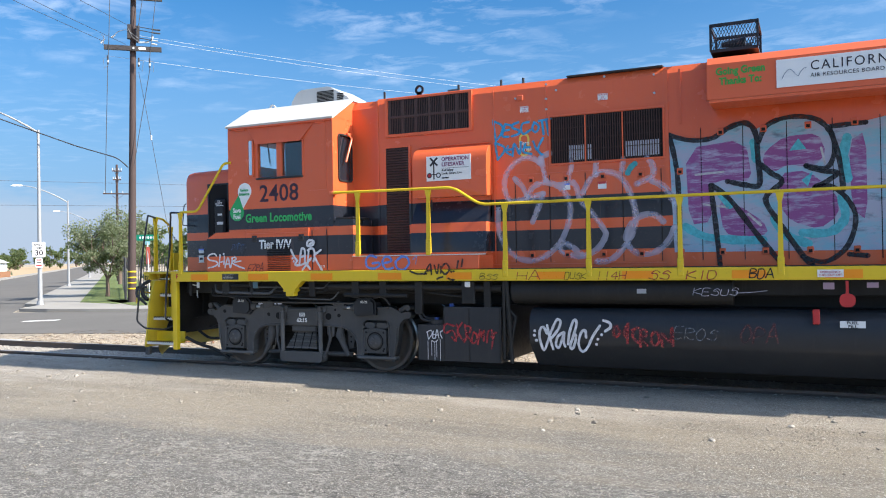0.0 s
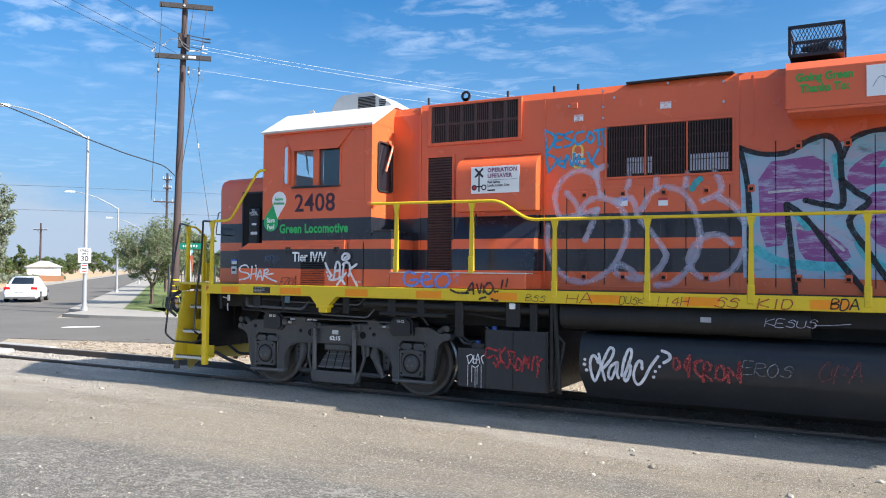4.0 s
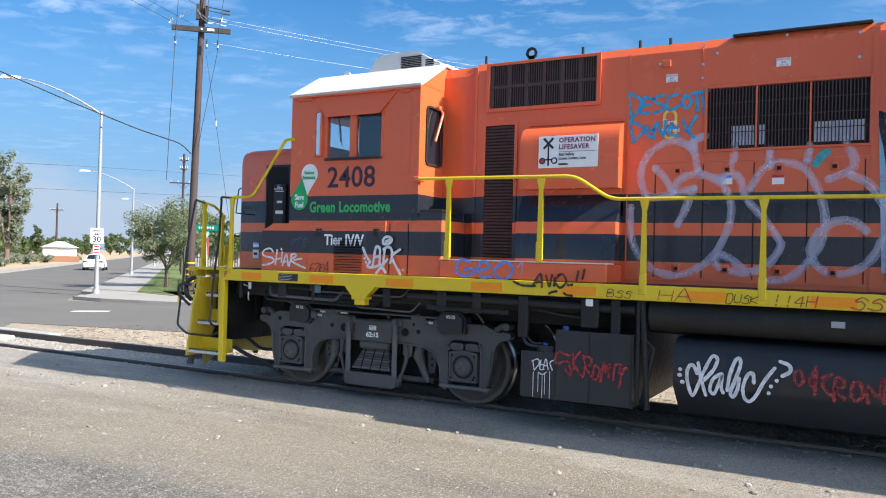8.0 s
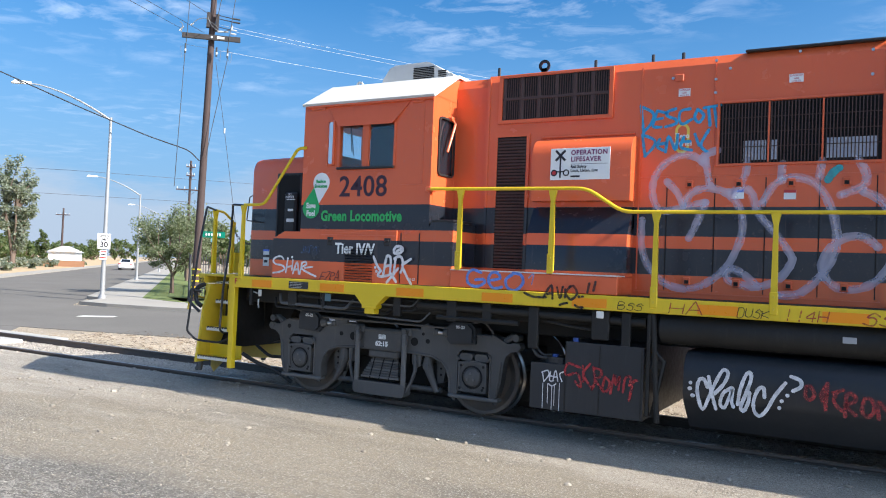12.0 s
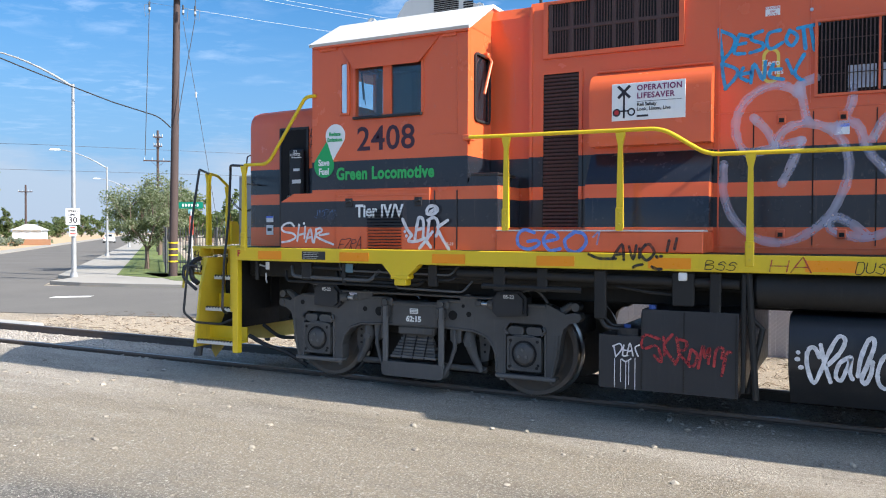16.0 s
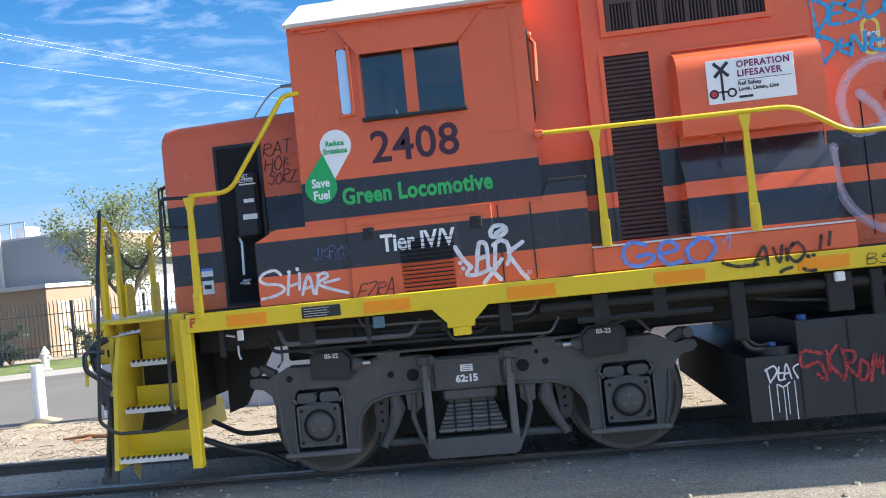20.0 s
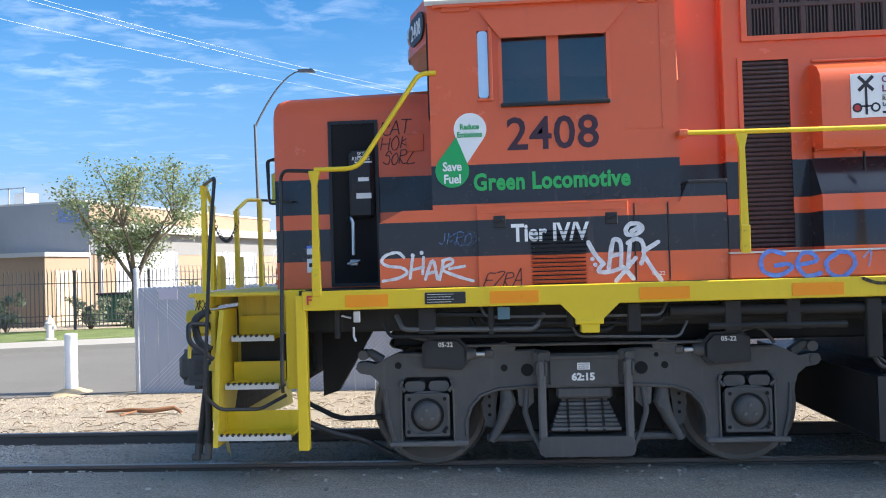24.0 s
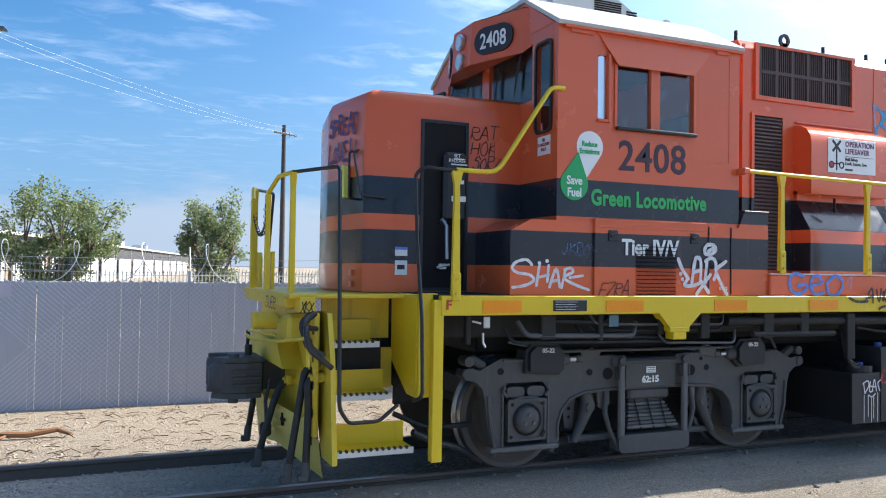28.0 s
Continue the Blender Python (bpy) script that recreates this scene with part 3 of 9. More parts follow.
# brow over the windshields with headlights and number boards
plan = [(-8.50, 11.12), (-8.58, 11.26), (-8.83, 11.90), (-8.83, mirrored(11.90)), (-8.58, mirrored(11.26)), (-8.50, mirrored(11.12))]
tops = [4.40, 4.47, 4.47, 4.47, 4.47, 4.40]
v = [(x, y, 4.12 if i in (0, 5) else 4.04) for i, (x, y) in enumerate(plan)] + [(x + 0.02, y, z) for (x, y), z in zip(plan, tops)]
n = len(plan)
m = Mesh().add(v, [tuple(range(n)), tuple(range(n, 2 * n))] + [(i, (i + 1) % n, n + (i + 1) % n, n + i) for i in range(n)])
brow = part("brow", m, orange, loco, "orange brow with number boards and headlights")
part("brow_roof", Mesh().add([(-8.5, 11.12, 4.405), (-8.56, 11.26, 4.48), (-8.79, 11.90, 4.485), (-8.79, mirrored(11.90), 4.485), (-8.56, mirrored(11.26), 4.48), (-8.5, mirrored(11.12), 4.405), (-8.3, YC, 4.60)],
     [(0, 1, 6), (1, 2, 6), (2, 3, 6), (3, 4, 6), (4, 5, 6)]), white_roof, brow)
for s in (1, -1):
    f = (lambda y: y) if s == 1 else mirrored
    d = Vector((-0.25, 0.64 * s, 0)).normalized()
    o = Vector((-0.64, -0.25 * s, 0)).normalized()
    c = Vector((-8.713, f(11.60), 4.24)) - o * 0.002
    nb = Mesh()
    out = rounded(0, 0, 0.50, 0.27, 0.134)
    v = [c + d * a + Vector((0, 0, b)) + o * h for h in (0.0, 0.018) for a, b in out]
    n = len(out)
    nb.add(v, [tuple(range(n)), tuple(range(n, 2 * n))] + [(i, (i + 1) % n, n + (i + 1) % n, n + i) for i in range(n)])
    board = part("number_board", nb, dark_ink, brow, "dark oval number board with white figures")
    rot = Matrix((((-d).x * s, 0, o.x, 0), ((-d).y * s, 0, o.y, 0), (0, 1, 0, 0), (0, 0, 0, 1)))
    lettering("numeral", "2408", Matrix.Translation(c + o * 0.020 - Vector((0, 0, 0.075))) @ rot, 0.215, white_paint, board, 0.003, 0.80, "CENTER")
lamp_glass = Mat("headlight_lens", (0.7, 0.72, 0.72), 0.08, 0.3)
for z in (4.12, 4.32):
    hl = part("headlight", Mesh().cyl((-8.825, YC, z), (-8.855, YC, z), 0.085, 24), chrome, brow, "round chromed headlight", True)
    part("lens", Mesh().cyl((-8.856, YC, z), (-8.862, YC, z), 0.068, 24), lamp_glass, hl)
# roof air conditioner and lifting eyes
fn = part("front_notice", Mesh().box(CX0 - 0.005, CX0 - 0.001, 10.80, 11.02, 3.03, 3.20), white_paint, loco, "white notice with red lettering under the front window")
lettering("lettering", "FIRE\nEXTINGUISHER\nINSIDE", Matrix(((0, 0, -1, CX0 - 0.007), (-1, 0, 0, 10.91), (0, 1, 0, 3.15), (0, 0, 0, 1))), 0.042, red_ink, fn, 0.0, 0.72, "CENTER")
ac = part("air_conditioner", Mesh().prism([(-8.02, 4.57), (-6.80, 4.57), (-6.82, 4.70), (-6.90, 4.76), (-7.18, 4.92), (-7.24, 4.94), (-7.78, 4.93), (-7.88, 4.89), (-7.99, 4.74)], "y", 11.75, 12.5), ac_white, loco, "off-white rooftop air conditioner")
for k in range(9):
    part("slot", Mesh().box(-7.46, -7.12, 11.738, 11.751, 4.66 + 0.024 * k, 4.672 + 0.024 * k), shade_black, ac)
for k in range(5):
    part("slot", Mesh().box(-7.05, -6.92, 11.738, 11.751, 4.66 + 0.03 * k, 4.675 + 0.03 * k), shade_black, ac)


def eye(x, y, z, r, mat):
    return part("lifting_eye", Mesh().lathe([(r, -0.012), (r * 0.55, -0.012), (r * 0.55, 0.012), (r, 0.012), (r, -0.012)], (x, y, z + r * 0.8), "y", 20).box(x - r * 0.5, x + r * 0.5, y - 0.012, y + 0.012, z - 0.02, z + r * 0.4), mat, loco, smooth=True)


eye(-8.22, 11.5, 4.57, 0.06, ac_white)
eye(-6.72, 11.5, 4.57, 0.06, ac_white)
eye(-5.25, 11.30, 4.53, 0.075, black_metal)

# ---- short nose ----
plan = [(-8.52, 11.35), (-10.04, 11.35), (-10.085, 11.375), (-10.21, YC - 0.02), (-10.21, YC + 0.02), (-10.085, mirrored(11.375)), (-10.04, mirrored(11.35)), (-8.52, mirrored(11.35))]
n = len(plan)
levels = [(1.78, 1.0, 0.0), (3.40, 1.0, 0.0), (3.48, 0.99, 0.012), (3.54, 0.965, 0.04), (3.575, 0.90, 0.10)]
v = []
for z, k, dx in levels:
    v += [(x + (dx if x < -8.6 else 0), YC + (y - YC) * k, z + (0.0 if z < 3.5 else 0.02 * (x + 10.1))) for x, y in plan]
f = [tuple(range(n)), tuple(range(len(v) - n, len(v)))]
for L in range(len(levels) - 1):
    f += [(L * n + i, L * n + (i + 1) % n, (L + 1) * n + (i + 1) % n, (L + 1) * n + i) for i in range(n)]
part("nose", Mesh().add(v, f), livery, loco, "rounded orange nose with black bands", True)
# hand-brake recess in the nose side
rec = part("brake_recess", ring_frame([(-9.56, 1.79), (-9.09, 1.79), (-9.09, 3.34), (-9.56, 3.34)], [(-9.53, 1.82), (-9.12, 1.82), (-9.12, 3.31), (-9.53, 3.31)], "y", 11.335, 11.36), black_metal, loco, "black framed hand-brake recess")
# the recess has no depth: a near-black sheet paints its shade
part("recess_shade", Mesh().box(-9.54, -9.11, 11.343, 11.349, 1.81, 3.32), shade_black, rec)
bb = part("brake_box", Mesh().box(-9.36, -9.13, 11.26, 11.345, 2.42, 3.05, 0.03), black_metal, rec, "black hand-brake box with white labels")
for z, w, h in ((2.98, 0.10, 0.012), (2.93, 0.16, 0.012), (2.76, 0.10, 0.035), (2.60, 0.14, 0.05)):
    part("label", Mesh().box(-9.20 - w / 2 - 0.02, -9.20 + w / 2 - 0.02, 11.255, 11.261, z, z + h), white_paint, bb)
lettering("lettering", "SET\nRELEASE", facing(-9.24, 11.2555, 3.0), 0.045, white_paint, bb, align="CENTER")
part("brake_lever", Mesh().tube([(-9.36, 11.3, 2.44), (-9.33, 11.27, 2.38), (-9.33, 11.25, 2.08)], 0.016).lathe([(0.03, -0.01), (0.03, 0.01)], (-9.36, 11.28, 2.42), "y", 12), chrome, rec, "bare metal brake lever")
part("brake_latch", Mesh().box(-9.38, -9.30, 11.31, 11.34, 1.98, 2.04, 0.01).cyl((-9.40, 11.32, 2.0), (-9.28, 11.30, 2.03), 0.012), chrome, rec)
part("nose_sticker", Mesh().box(-9.79, -9.675, 11.343, 11.3495, 2.10, 2.18), white_paint, loco, "small white and blue notice")
part("sticker_bar", Mesh().box(-9.79, -9.675, 11.340, 11.3435, 2.155, 2.18), blue_ink, loco)
part("nose_sticker", Mesh().box(-9.79, -9.675, 11.343, 11.3495, 1.93, 2.06), white_paint, loco, "small white notice with black picture")
part("sticker_bar", Mesh().box(-9.77, -9.70, 11.340, 11.3435, 1.98, 2.02), dark_ink, loco)
part("nose_hatch", Mesh().box(-8.82, -8.66, 11.338, 11.352, 3.03, 3.19, 0.004), orange, loco)
part("nose_grab_iron", Mesh().tube([(-10.10, 11.52, 3.02), (-10.18, 11.50, 3.02), (-10.18, 11.50, 2.6), (-10.10, 11.52, 2.6)], 0.011, soft=0.03), black_metal, loco, "black grab iron", True)
part("nose_grab_iron", Mesh().tube([(-10.11, 11.45, 3.03), (-10.17, 11.40, 3.0), (-10.13, 11.31, 2.62), (-9.90, 11.29, 2.60), (-9.90, 11.35, 2.60)], 0.009, soft=0.03), black_metal, loco, "black grab iron", True)
for z in (1.87, 1.97):
    part("marker_lamp", Mesh().box(-10.14, -10.10, 11.52, 11.60, z - 0.05, z), orange, loco)

# ---- long hood ----
HY = 11.19
m = Mesh().prism([(HY, 1.78), (HY, 4.40), (HY + 0.06, 4.50), (YC, 4.56), (mirrored(HY + 0.06), 4.50), (mirrored(HY), 4.40), (mirrored(HY), 1.78)], "x", -5.97, 6.1)
neck = [(11.30, 1.78), (11.30, 4.38), (11.36, 4.50), (YC, 4.56), (mirrored(11.36), 4.50), (mirrored(11.30), 4.38), (mirrored(11.30), 1.78)]
part("hood_neck", Mesh().prism(neck, "x", CX1, -5.96), livery, loco, "narrow orange neck between cab and hood")
part("hood", m, livery, loco, "long orange engine hood with black bands")
part("hood_roof_edge", Mesh().box(-2.85, -1.5, HY - 0.004, HY + 0.25, 4.495, 4.525, 0.01), black_metal, loco, "black roof hatch edge")
for x0, x1, z0 in ((-5.965, -5.93, 1.8), (-1.50, -1.44, 1.8), (-1.30, -1.27, 3.7)):
    part("hood_step_rib", Mesh().box(x0, x1, HY - 0.013, HY, z0, 4.44), livery, loco)
for x, z in ((-5.9, 4.56), (-4.6, 4.54), (-3.9, 4.54), (-3.55, 4.53)):
    part("roof_fitting", Mesh().cyl((x, 11.35, z - 0.05), (x, 11.35, z + 0.07), 0.02, 8), black_metal, loco)
# top radiator grille with its cells
tg = part("top_grille_frame", ring_frame([(-5.80, 3.86), (-4.31, 3.86), (-4.31, 4.47), (-5.80, 4.47)], [(-5.75, 3.905), (-4.36, 3.905), (-4.36, 4.44), (-5.75, 4.44)], "y", HY - 0.03, HY + 0.005), orange, loco, "orange frame of the upper grille")
# near-black sheet on the solid hood paints the shade behind the grille
part("grille_shade", Mesh().box(-5.76, -4.35, HY - 0.006, HY - 0.002, 3.90, 4.445), shade_black, tg)
for k in range(6):
    x = -5.745 + 0.2317 * k
    part("grille_bar", Mesh().box(x, x + 0.045, HY - 0.02, HY - 0.007, 3.905, 4.44, 0.004), grille_dark, tg)
part("grille_bar", Mesh().box(-5.75, -4.36, HY - 0.021, HY - 0.008, 4.15, 4.19, 0.004), grille_dark, tg)
for k in range(46):
    x = -5.742 + 0.0302 * k
    part("grille_fin", Mesh().box(x, x + 0.012, HY - 0.013, HY - 0.005, 3.905, 4.44), grille_dark, tg)
# tall louvred door
td = part("louvre_door", ring_frame([(-5.84, 2.02), (-5.36, 2.02), (-5.36, 3.72), (-5.84, 3.72)], [(-5.80, 2.03), (-5.40, 2.03), (-5.40, 3.69), (-5.80, 3.69)], "y", HY - 0.02, HY + 0.004), livery, loco, "tall louvred door")
# shade between the louvres, painted as a near-black sheet
part("louvre_shade", Mesh().box(-5.81, -5.39, HY - 0.006, HY - 0.002, 2.03, 3.70), shade_black, td)
for k in range(41):
    z = 2.04 + 0.0402 * k
    part("louvre", Mesh().prism([(HY - 0.006, z), (HY - 0.018, z + 0.008), (HY - 0.006, z + 0.03)], "x", -5.80, -5.40), grille_dark, td)
# round-topped box with the safety sign
OY = 10.95
prof = [(HY + 0.01, 2.86), (OY, 2.86), (OY, 3.42), (OY + 0.02, 3.50), (OY + 0.07, 3.57), (OY + 0.15, 3.61), (HY + 0.01, 3.63)]
part("filter_box", Mesh().prism([p for p in prof], "x", -5.22, -4.01), livery, loco, "round-topped orange box", True)
part("filter_box_hinge", Mesh().cyl((-5.2, HY - 0.01, 3.66), (-4.03, HY - 0.01, 3.66), 0.014), orange, loco)
part("sill_shelf", Mesh().prism([(HY + 0.01, 1.99), (OY - 0.02, 1.99), (OY - 0.02, 2.455), (OY - 0.005, 2.49), (HY - 0.06, 2.79), (HY + 0.01, 2.80)], "x", -5.25, -4.02), livery, loco, "sloped-top black and orange box", True)
part("box_back", Mesh().box(-5.22, -4.02, HY - 0.05, HY + 0.01, 2.55, 2.9), livery, loco)
# safety sign
sg = part("safety_sign", Mesh().box(-4.98, -4.25, OY - 0.006, OY - 0.001, 3.105, 3.48, 0.002), white_paint, loco, "white rail safety sign with crossing symbol")
lettering("lettering", "OPERATION\nLIFESAVER", facing(-4.725, OY - 0.008, 3.40), 0.079, purple_ink, sg, 0.002, 0.93, spacing=1.12)
lettering("lettering", "Rail Safety\nLook, Listen, Live", facing(-4.725, OY - 0.008, 3.245), 0.047, dark_ink, sg, 0.001)
part("sign_rule", Mesh().box(-4.725, -4.28, OY - 0.0085, OY - 0.006, 3.288, 3.292), dark_ink, sg)
part("sign_bar", Mesh().box(-4.725, -4.61, OY - 0.0085, OY - 0.006, 3.135, 3.155), dark_ink, sg)
m = Mesh()
for s in (1, -1):
    cx, cz, L = -4.855, 3.395, 0.085
    a = Vector((math.cos(radians(45 * s)), math.sin(radians(45 * s))))
    b = Vector((-a.y, a.x)) * 0.014
    q = [(cx + a.x * L * i + b.x * j, cz + a.y * L * i + b.y * j) for i, j in ((-1, -1), (1, -1), (1, 1), (-1, 1))]
    m.prism(q, "y", OY - 0.0085 - 0.0005 * (s > 0), OY - 0.006)
m.box(-4.865, -4.845, OY - 0.0088, OY - 0.006, 3.13, 3.40).box(-4.91, -4.80, OY - 0.0088, OY - 0.006, 3.195, 3.21)
part("sign_symbol", m, dark_ink, sg)
for x, mt in ((-4.93, red_ink), (-4.78, dark_ink)):
    part("sign_lamp", ring_frame(rounded(x, 3.19, 0.08, 0.08, 0.0399), rounded(x, 3.19, 0.05, 0.05, 0.0249), "y", OY - 0.009, OY - 0.006), dark_ink, sg)
    if mt is red_ink:
        part("sign_lamp_fill", Mesh().prism(rounded(x, 3.19, 0.05, 0.05, 0.0249), "y", OY - 0.0085, OY - 0.006), red_ink, sg)
# big slatted grille: three bays, daylight glimpsed at the lower edge painted as pale panels
bg = part("big_grille_frame", ring_frame([(-3.12, 3.25), (-1.49, 3.25), (-1.49, 3.97), (-3.12, 3.97)], [(-3.095, 3.275), (-1.515, 3.275), (-1.515, 3.945), (-3.095, 3.945)], "y", HY - 0.025, HY + 0.005), orange, loco, "orange frame of the slatted grille")
# near-black sheet paints the unlit depth behind the slats
part("grille_shade", Mesh().box(-3.09, -1.52, HY - 0.003, HY - 0.001, 3.28, 3.94), shade_black, bg)
for x in (-2.585, -2.06):
    part("grille_post", Mesh().box(x - 0.009, x + 0.009, HY - 0.024, HY - 0.004, 3.285, 3.935), orange, bg)
for k in range(46):
    x = -3.068 + 0.0334 * k
    part("grille_slat", Mesh().box(x, x + 0.011, HY - 0.022, HY - 0.003, 3.285, 3.935), grille_dark, bg)
for z in (3.45, 3.61, 3.77):
    part("grille_wire", Mesh().box(-3.08, -1.53, HY - 0.015, HY - 0.011, z, z + 0.008), grille_dark, bg)
for x0, x1 in ((-2.84, -2.61), (-2.56, -2.5), (-2.03, -1.56)):
    part("grille_daylight", Mesh().box(x0, x1, HY - 0.0052, HY - 0.004, 3.31, 3.52), Mat("painted_daylight", (0.62, 0.64, 0.72), 0.6) if x0 < -2.7 else bpy.data.materials["painted_daylight"], bg, "pale panel painted in for daylight behind the slats")
# hood doors: seams, latches, hinges and stickers
for k in range(14):
    x = -3.65 + 0.525 * k
    zt = 3.12 if x < -1.4 else 3.62
    part("door_seam", Mesh().box(x - 0.005, x + 0.005, HY - 0.006, HY, 1.86, zt), shade_black, loco, "dark gap between hood doors")
    for z in (3.06 if x < -1.4 else 3.55, 1.97):
        la = part("door_latch", Mesh().box(x + 0.21, x + 0.29, HY - 0.022, HY, z - 0.045, z + 0.045, 0.008), orange, loco, "orange door latch")
        part("latch_slot", Mesh().box(x + 0.228, x + 0.272, HY - 0.026, HY - 0.021, z - 0.03, z + 0.01), shade_black, la)
part("hood_seam", Mesh().box(-4.0, -1.5, HY - 0.005, HY, 3.145, 3.152).box(-3.98, -3.965, HY - 0.006, HY, 1.85, 4.42).box(-3.16, -3.152, HY - 0.006, HY, 3.2, 4.45).box(-4.0, -1.5, HY - 0.006, HY, 1.83, 1.842), orange, loco)
for x, z, w in ((-3.49, 4.10, 0.13), (-2.33, 4.17, 0.14)):
    st = part("warning_label", Mesh().box(x - w / 2, x + w / 2, HY - 0.006, HY - 0.001, z - 0.045, z + 0.045), white_paint, loco, "small white danger label")
    lettering("lettering", "DANGER\n600\nVOLTS", facing(x, HY - 0.0065, z + 0.018), 0.032, red_ink, st, align="CENTER")
for x, z, mt in ((-2.88, 2.94, blue_ink), (-2.36, 2.93, red_ink)):
    st = part("warning_label", Mesh().box(x - 0.06, x + 0.06, HY - 0.006, HY - 0.001, z - 0.05, z + 0.05), white_paint, loco, "small white notice")
    part("label_bar", Mesh().box(x - 0.06, x + 0.06, HY - 0.0075, HY - 0.006, z + 0.02, z + 0.05), mt, st)
for x, z in ((-3.62, 4.27), (-3.15, 4.43), (-3.15, 4.22), (-3.15, 4.07), (-2.3, 4.45), (-3.0, 4.33), (-1.62, 4.4), (-1.62, 4.15)):
    part("bolt", Mesh().cyl((x, HY, z), (x, HY - 0.02, z), 0.016, 8), chrome, loco)
part("latch_plate", Mesh().box(-3.60, -3.50, HY - 0.02, HY, 4.23, 4.31, 0.006), orange, loco)
part("box_hook", Mesh().box(-4.90, -4.89, OY - 0.03, OY, 2.66, 2.82), black_metal, loco)
# flared upper body at the back with the long sign
FY = 10.52
prof = [(HY + 0.01, 3.90), (FY, 3.86), (FY, 4.30), (FY + 0.10, 4.40), (HY + 0.3, 4.58), (YC, 4.60)]
prof += [(mirrored(y), z) for y, z in prof[-2::-1]]
part("flared_body", Mesh().prism(prof, "x", -0.86, 5.2), orange, loco, "flared orange radiator section")
part("flare_lip", Mesh().box(-0.84, 5.2, FY - 0.004, FY + 0.5, 3.82, 3.855), orange, loco)
sb = part("long_sign", Mesh().box(-0.06, 2.6, FY - 0.012, FY - 0.002, 3.93, 4.265), white_paint, loco, "long white sign with dark lettering")
lettering("lettering", "CALIFORNIA", facing(0.31, FY - 0.014, 4.105), 0.16, dark_ink, sb, 0.0, 0.9, spacing=1.25)
lettering("lettering", "AIR RESOURCES BOARD", facing(0.31, FY - 0.014, 4.02), 0.066, dark_ink, sb, 0.0, 1.0, spacing=1.1)
part("sign_curve", Mesh().tube([(0.0 + 0.03 * k, FY - 0.014, 4.03 + 0.11 * abs(math.sin(k * 0.55))) for k in range(10)], 0.003, 5), Mat("slate_blue_print", (0.10, 0.16, 0.24), 0.5), sb)
lettering("lettering", "Going Green\nThanks To:", facing(-0.47, FY - 0.003, 4.16), 0.125, green_letter, loco, 0.005, 0.86, "CENTER", label="green lettering")
cage = part("roof_cage", Mesh().box(-0.86, -0.28, 11.0, 11.7, 4.56, 4.60), black_metal, loco, "black wire cage on the roof")
for y in (11.0, 11.7):
    for k in range(16):
        part("cage_wire", Mesh().tube([(-0.86 + 0.0387 * k, y, 4.6), (-0.86 + 0.0387 * min(k + 3.5, 15), y, 4.9)], 0.005, 4), black_metal, cage)
        part("cage_wire", Mesh().tube([(-0.28 - 0.0387 * k, y, 4.6), (-0.28 - 0.0387 * min(k + 3.5, 15), y, 4.9)], 0.005, 4), black_metal, cage)
    part("cage_rail", Mesh().box(-0.87, -0.27, y - 0.012, y + 0.012, 4.89, 4.93).box(-0.87, -0.84, y - 0.012, y + 0.012, 4.58, 4.9).box(-0.30, -0.27, y - 0.012, y + 0.012, 4.58, 4.9), black_metal, cage)
for x in (-0.86, -0.28):
    part("cage_rail", Mesh().box(x - 0.012, x + 0.012, 11.0, 11.7, 4.89, 4.93), black_metal, cage)
part("horn", Mesh().cyl((-0.75, 11.3, 4.72), (-0.45, 11.3, 4.72), 0.03, 12, 0.08).cyl((-0.7, 11.45, 4.68), (-0.38, 11.45, 4.68), 0.03, 12, 0.07), black_metal, cage, "black air horn", True)

# ---- handrails ----
RY = 10.62
def post(x, z0, z1, foot=1.0):
    p = part("handrail_post", Mesh().prism([(x - 0.035, z0), (x + 0.035, z0), (x + 0.022, z1 - 0.12), (x + 0.045, z1 - 0.02), (x + 0.045, z1), (x - 0.045, z1), (x - 0.045, z1 - 0.02), (x - 0.022, z1 - 0.12)], "y", RY - 0.025, RY + 0.01), yellow, loco)
    part("post_foot", Mesh().box(x - 0.04, x + 0.04, RY - 0.04, RY - 0.02, z0 - 0.03, z0 + 0.20, 0.01), yellow, p)
    for z in (z0 + 0.03, z0 + 0.15):
        part("bolt", Mesh().cyl((x, RY - 0.038, z), (x, RY - 0.055, z), 0.014, 6), yellow_worn, p)
for x, z0, z1 in ((-6.0, 2.02, 2.965), (-4.80, 2.02, 2.945), (-3.61, 1.70, 2.69), (-2.42, 1.70, 2.685), (-1.235, 1.70, 2.68), (-0.055, 1.70, 2.68), (1.13, 1.70, 2.68), (2.3, 1.70, 2.68), (3.5, 1.70, 2.68)):
    post(x, z0, z1)
part("handrail", Mesh().tube([(-6.46, RY - 0.01, 2.985), (-6.0, RY, 2.98), (-4.40, RY, 2.965), (-3.99, RY, 2.70), (-1.2, RY, 2.695), (4.2, RY, 2.69)], 0.021, 10, 0.12), yellow, loco, "long yellow handrail", True)
part("handrail_bracket", Mesh().box(-6.50, -6.42, RY - 0.03, RY + 0.12, 2.955, 3.015, 0.01), orange, loco)
post(-9.53, 1.76, 2.79)
part("handrail", Mesh().tube([(-9.53, RY, 2.80), (-9.16, RY, 2.80), (-8.62, 10.66, 3.585), (-8.48, 10.68, 3.59)], 0.021, 10, 0.1), yellow, loco, "yellow handrail rising to the cab corner", True)

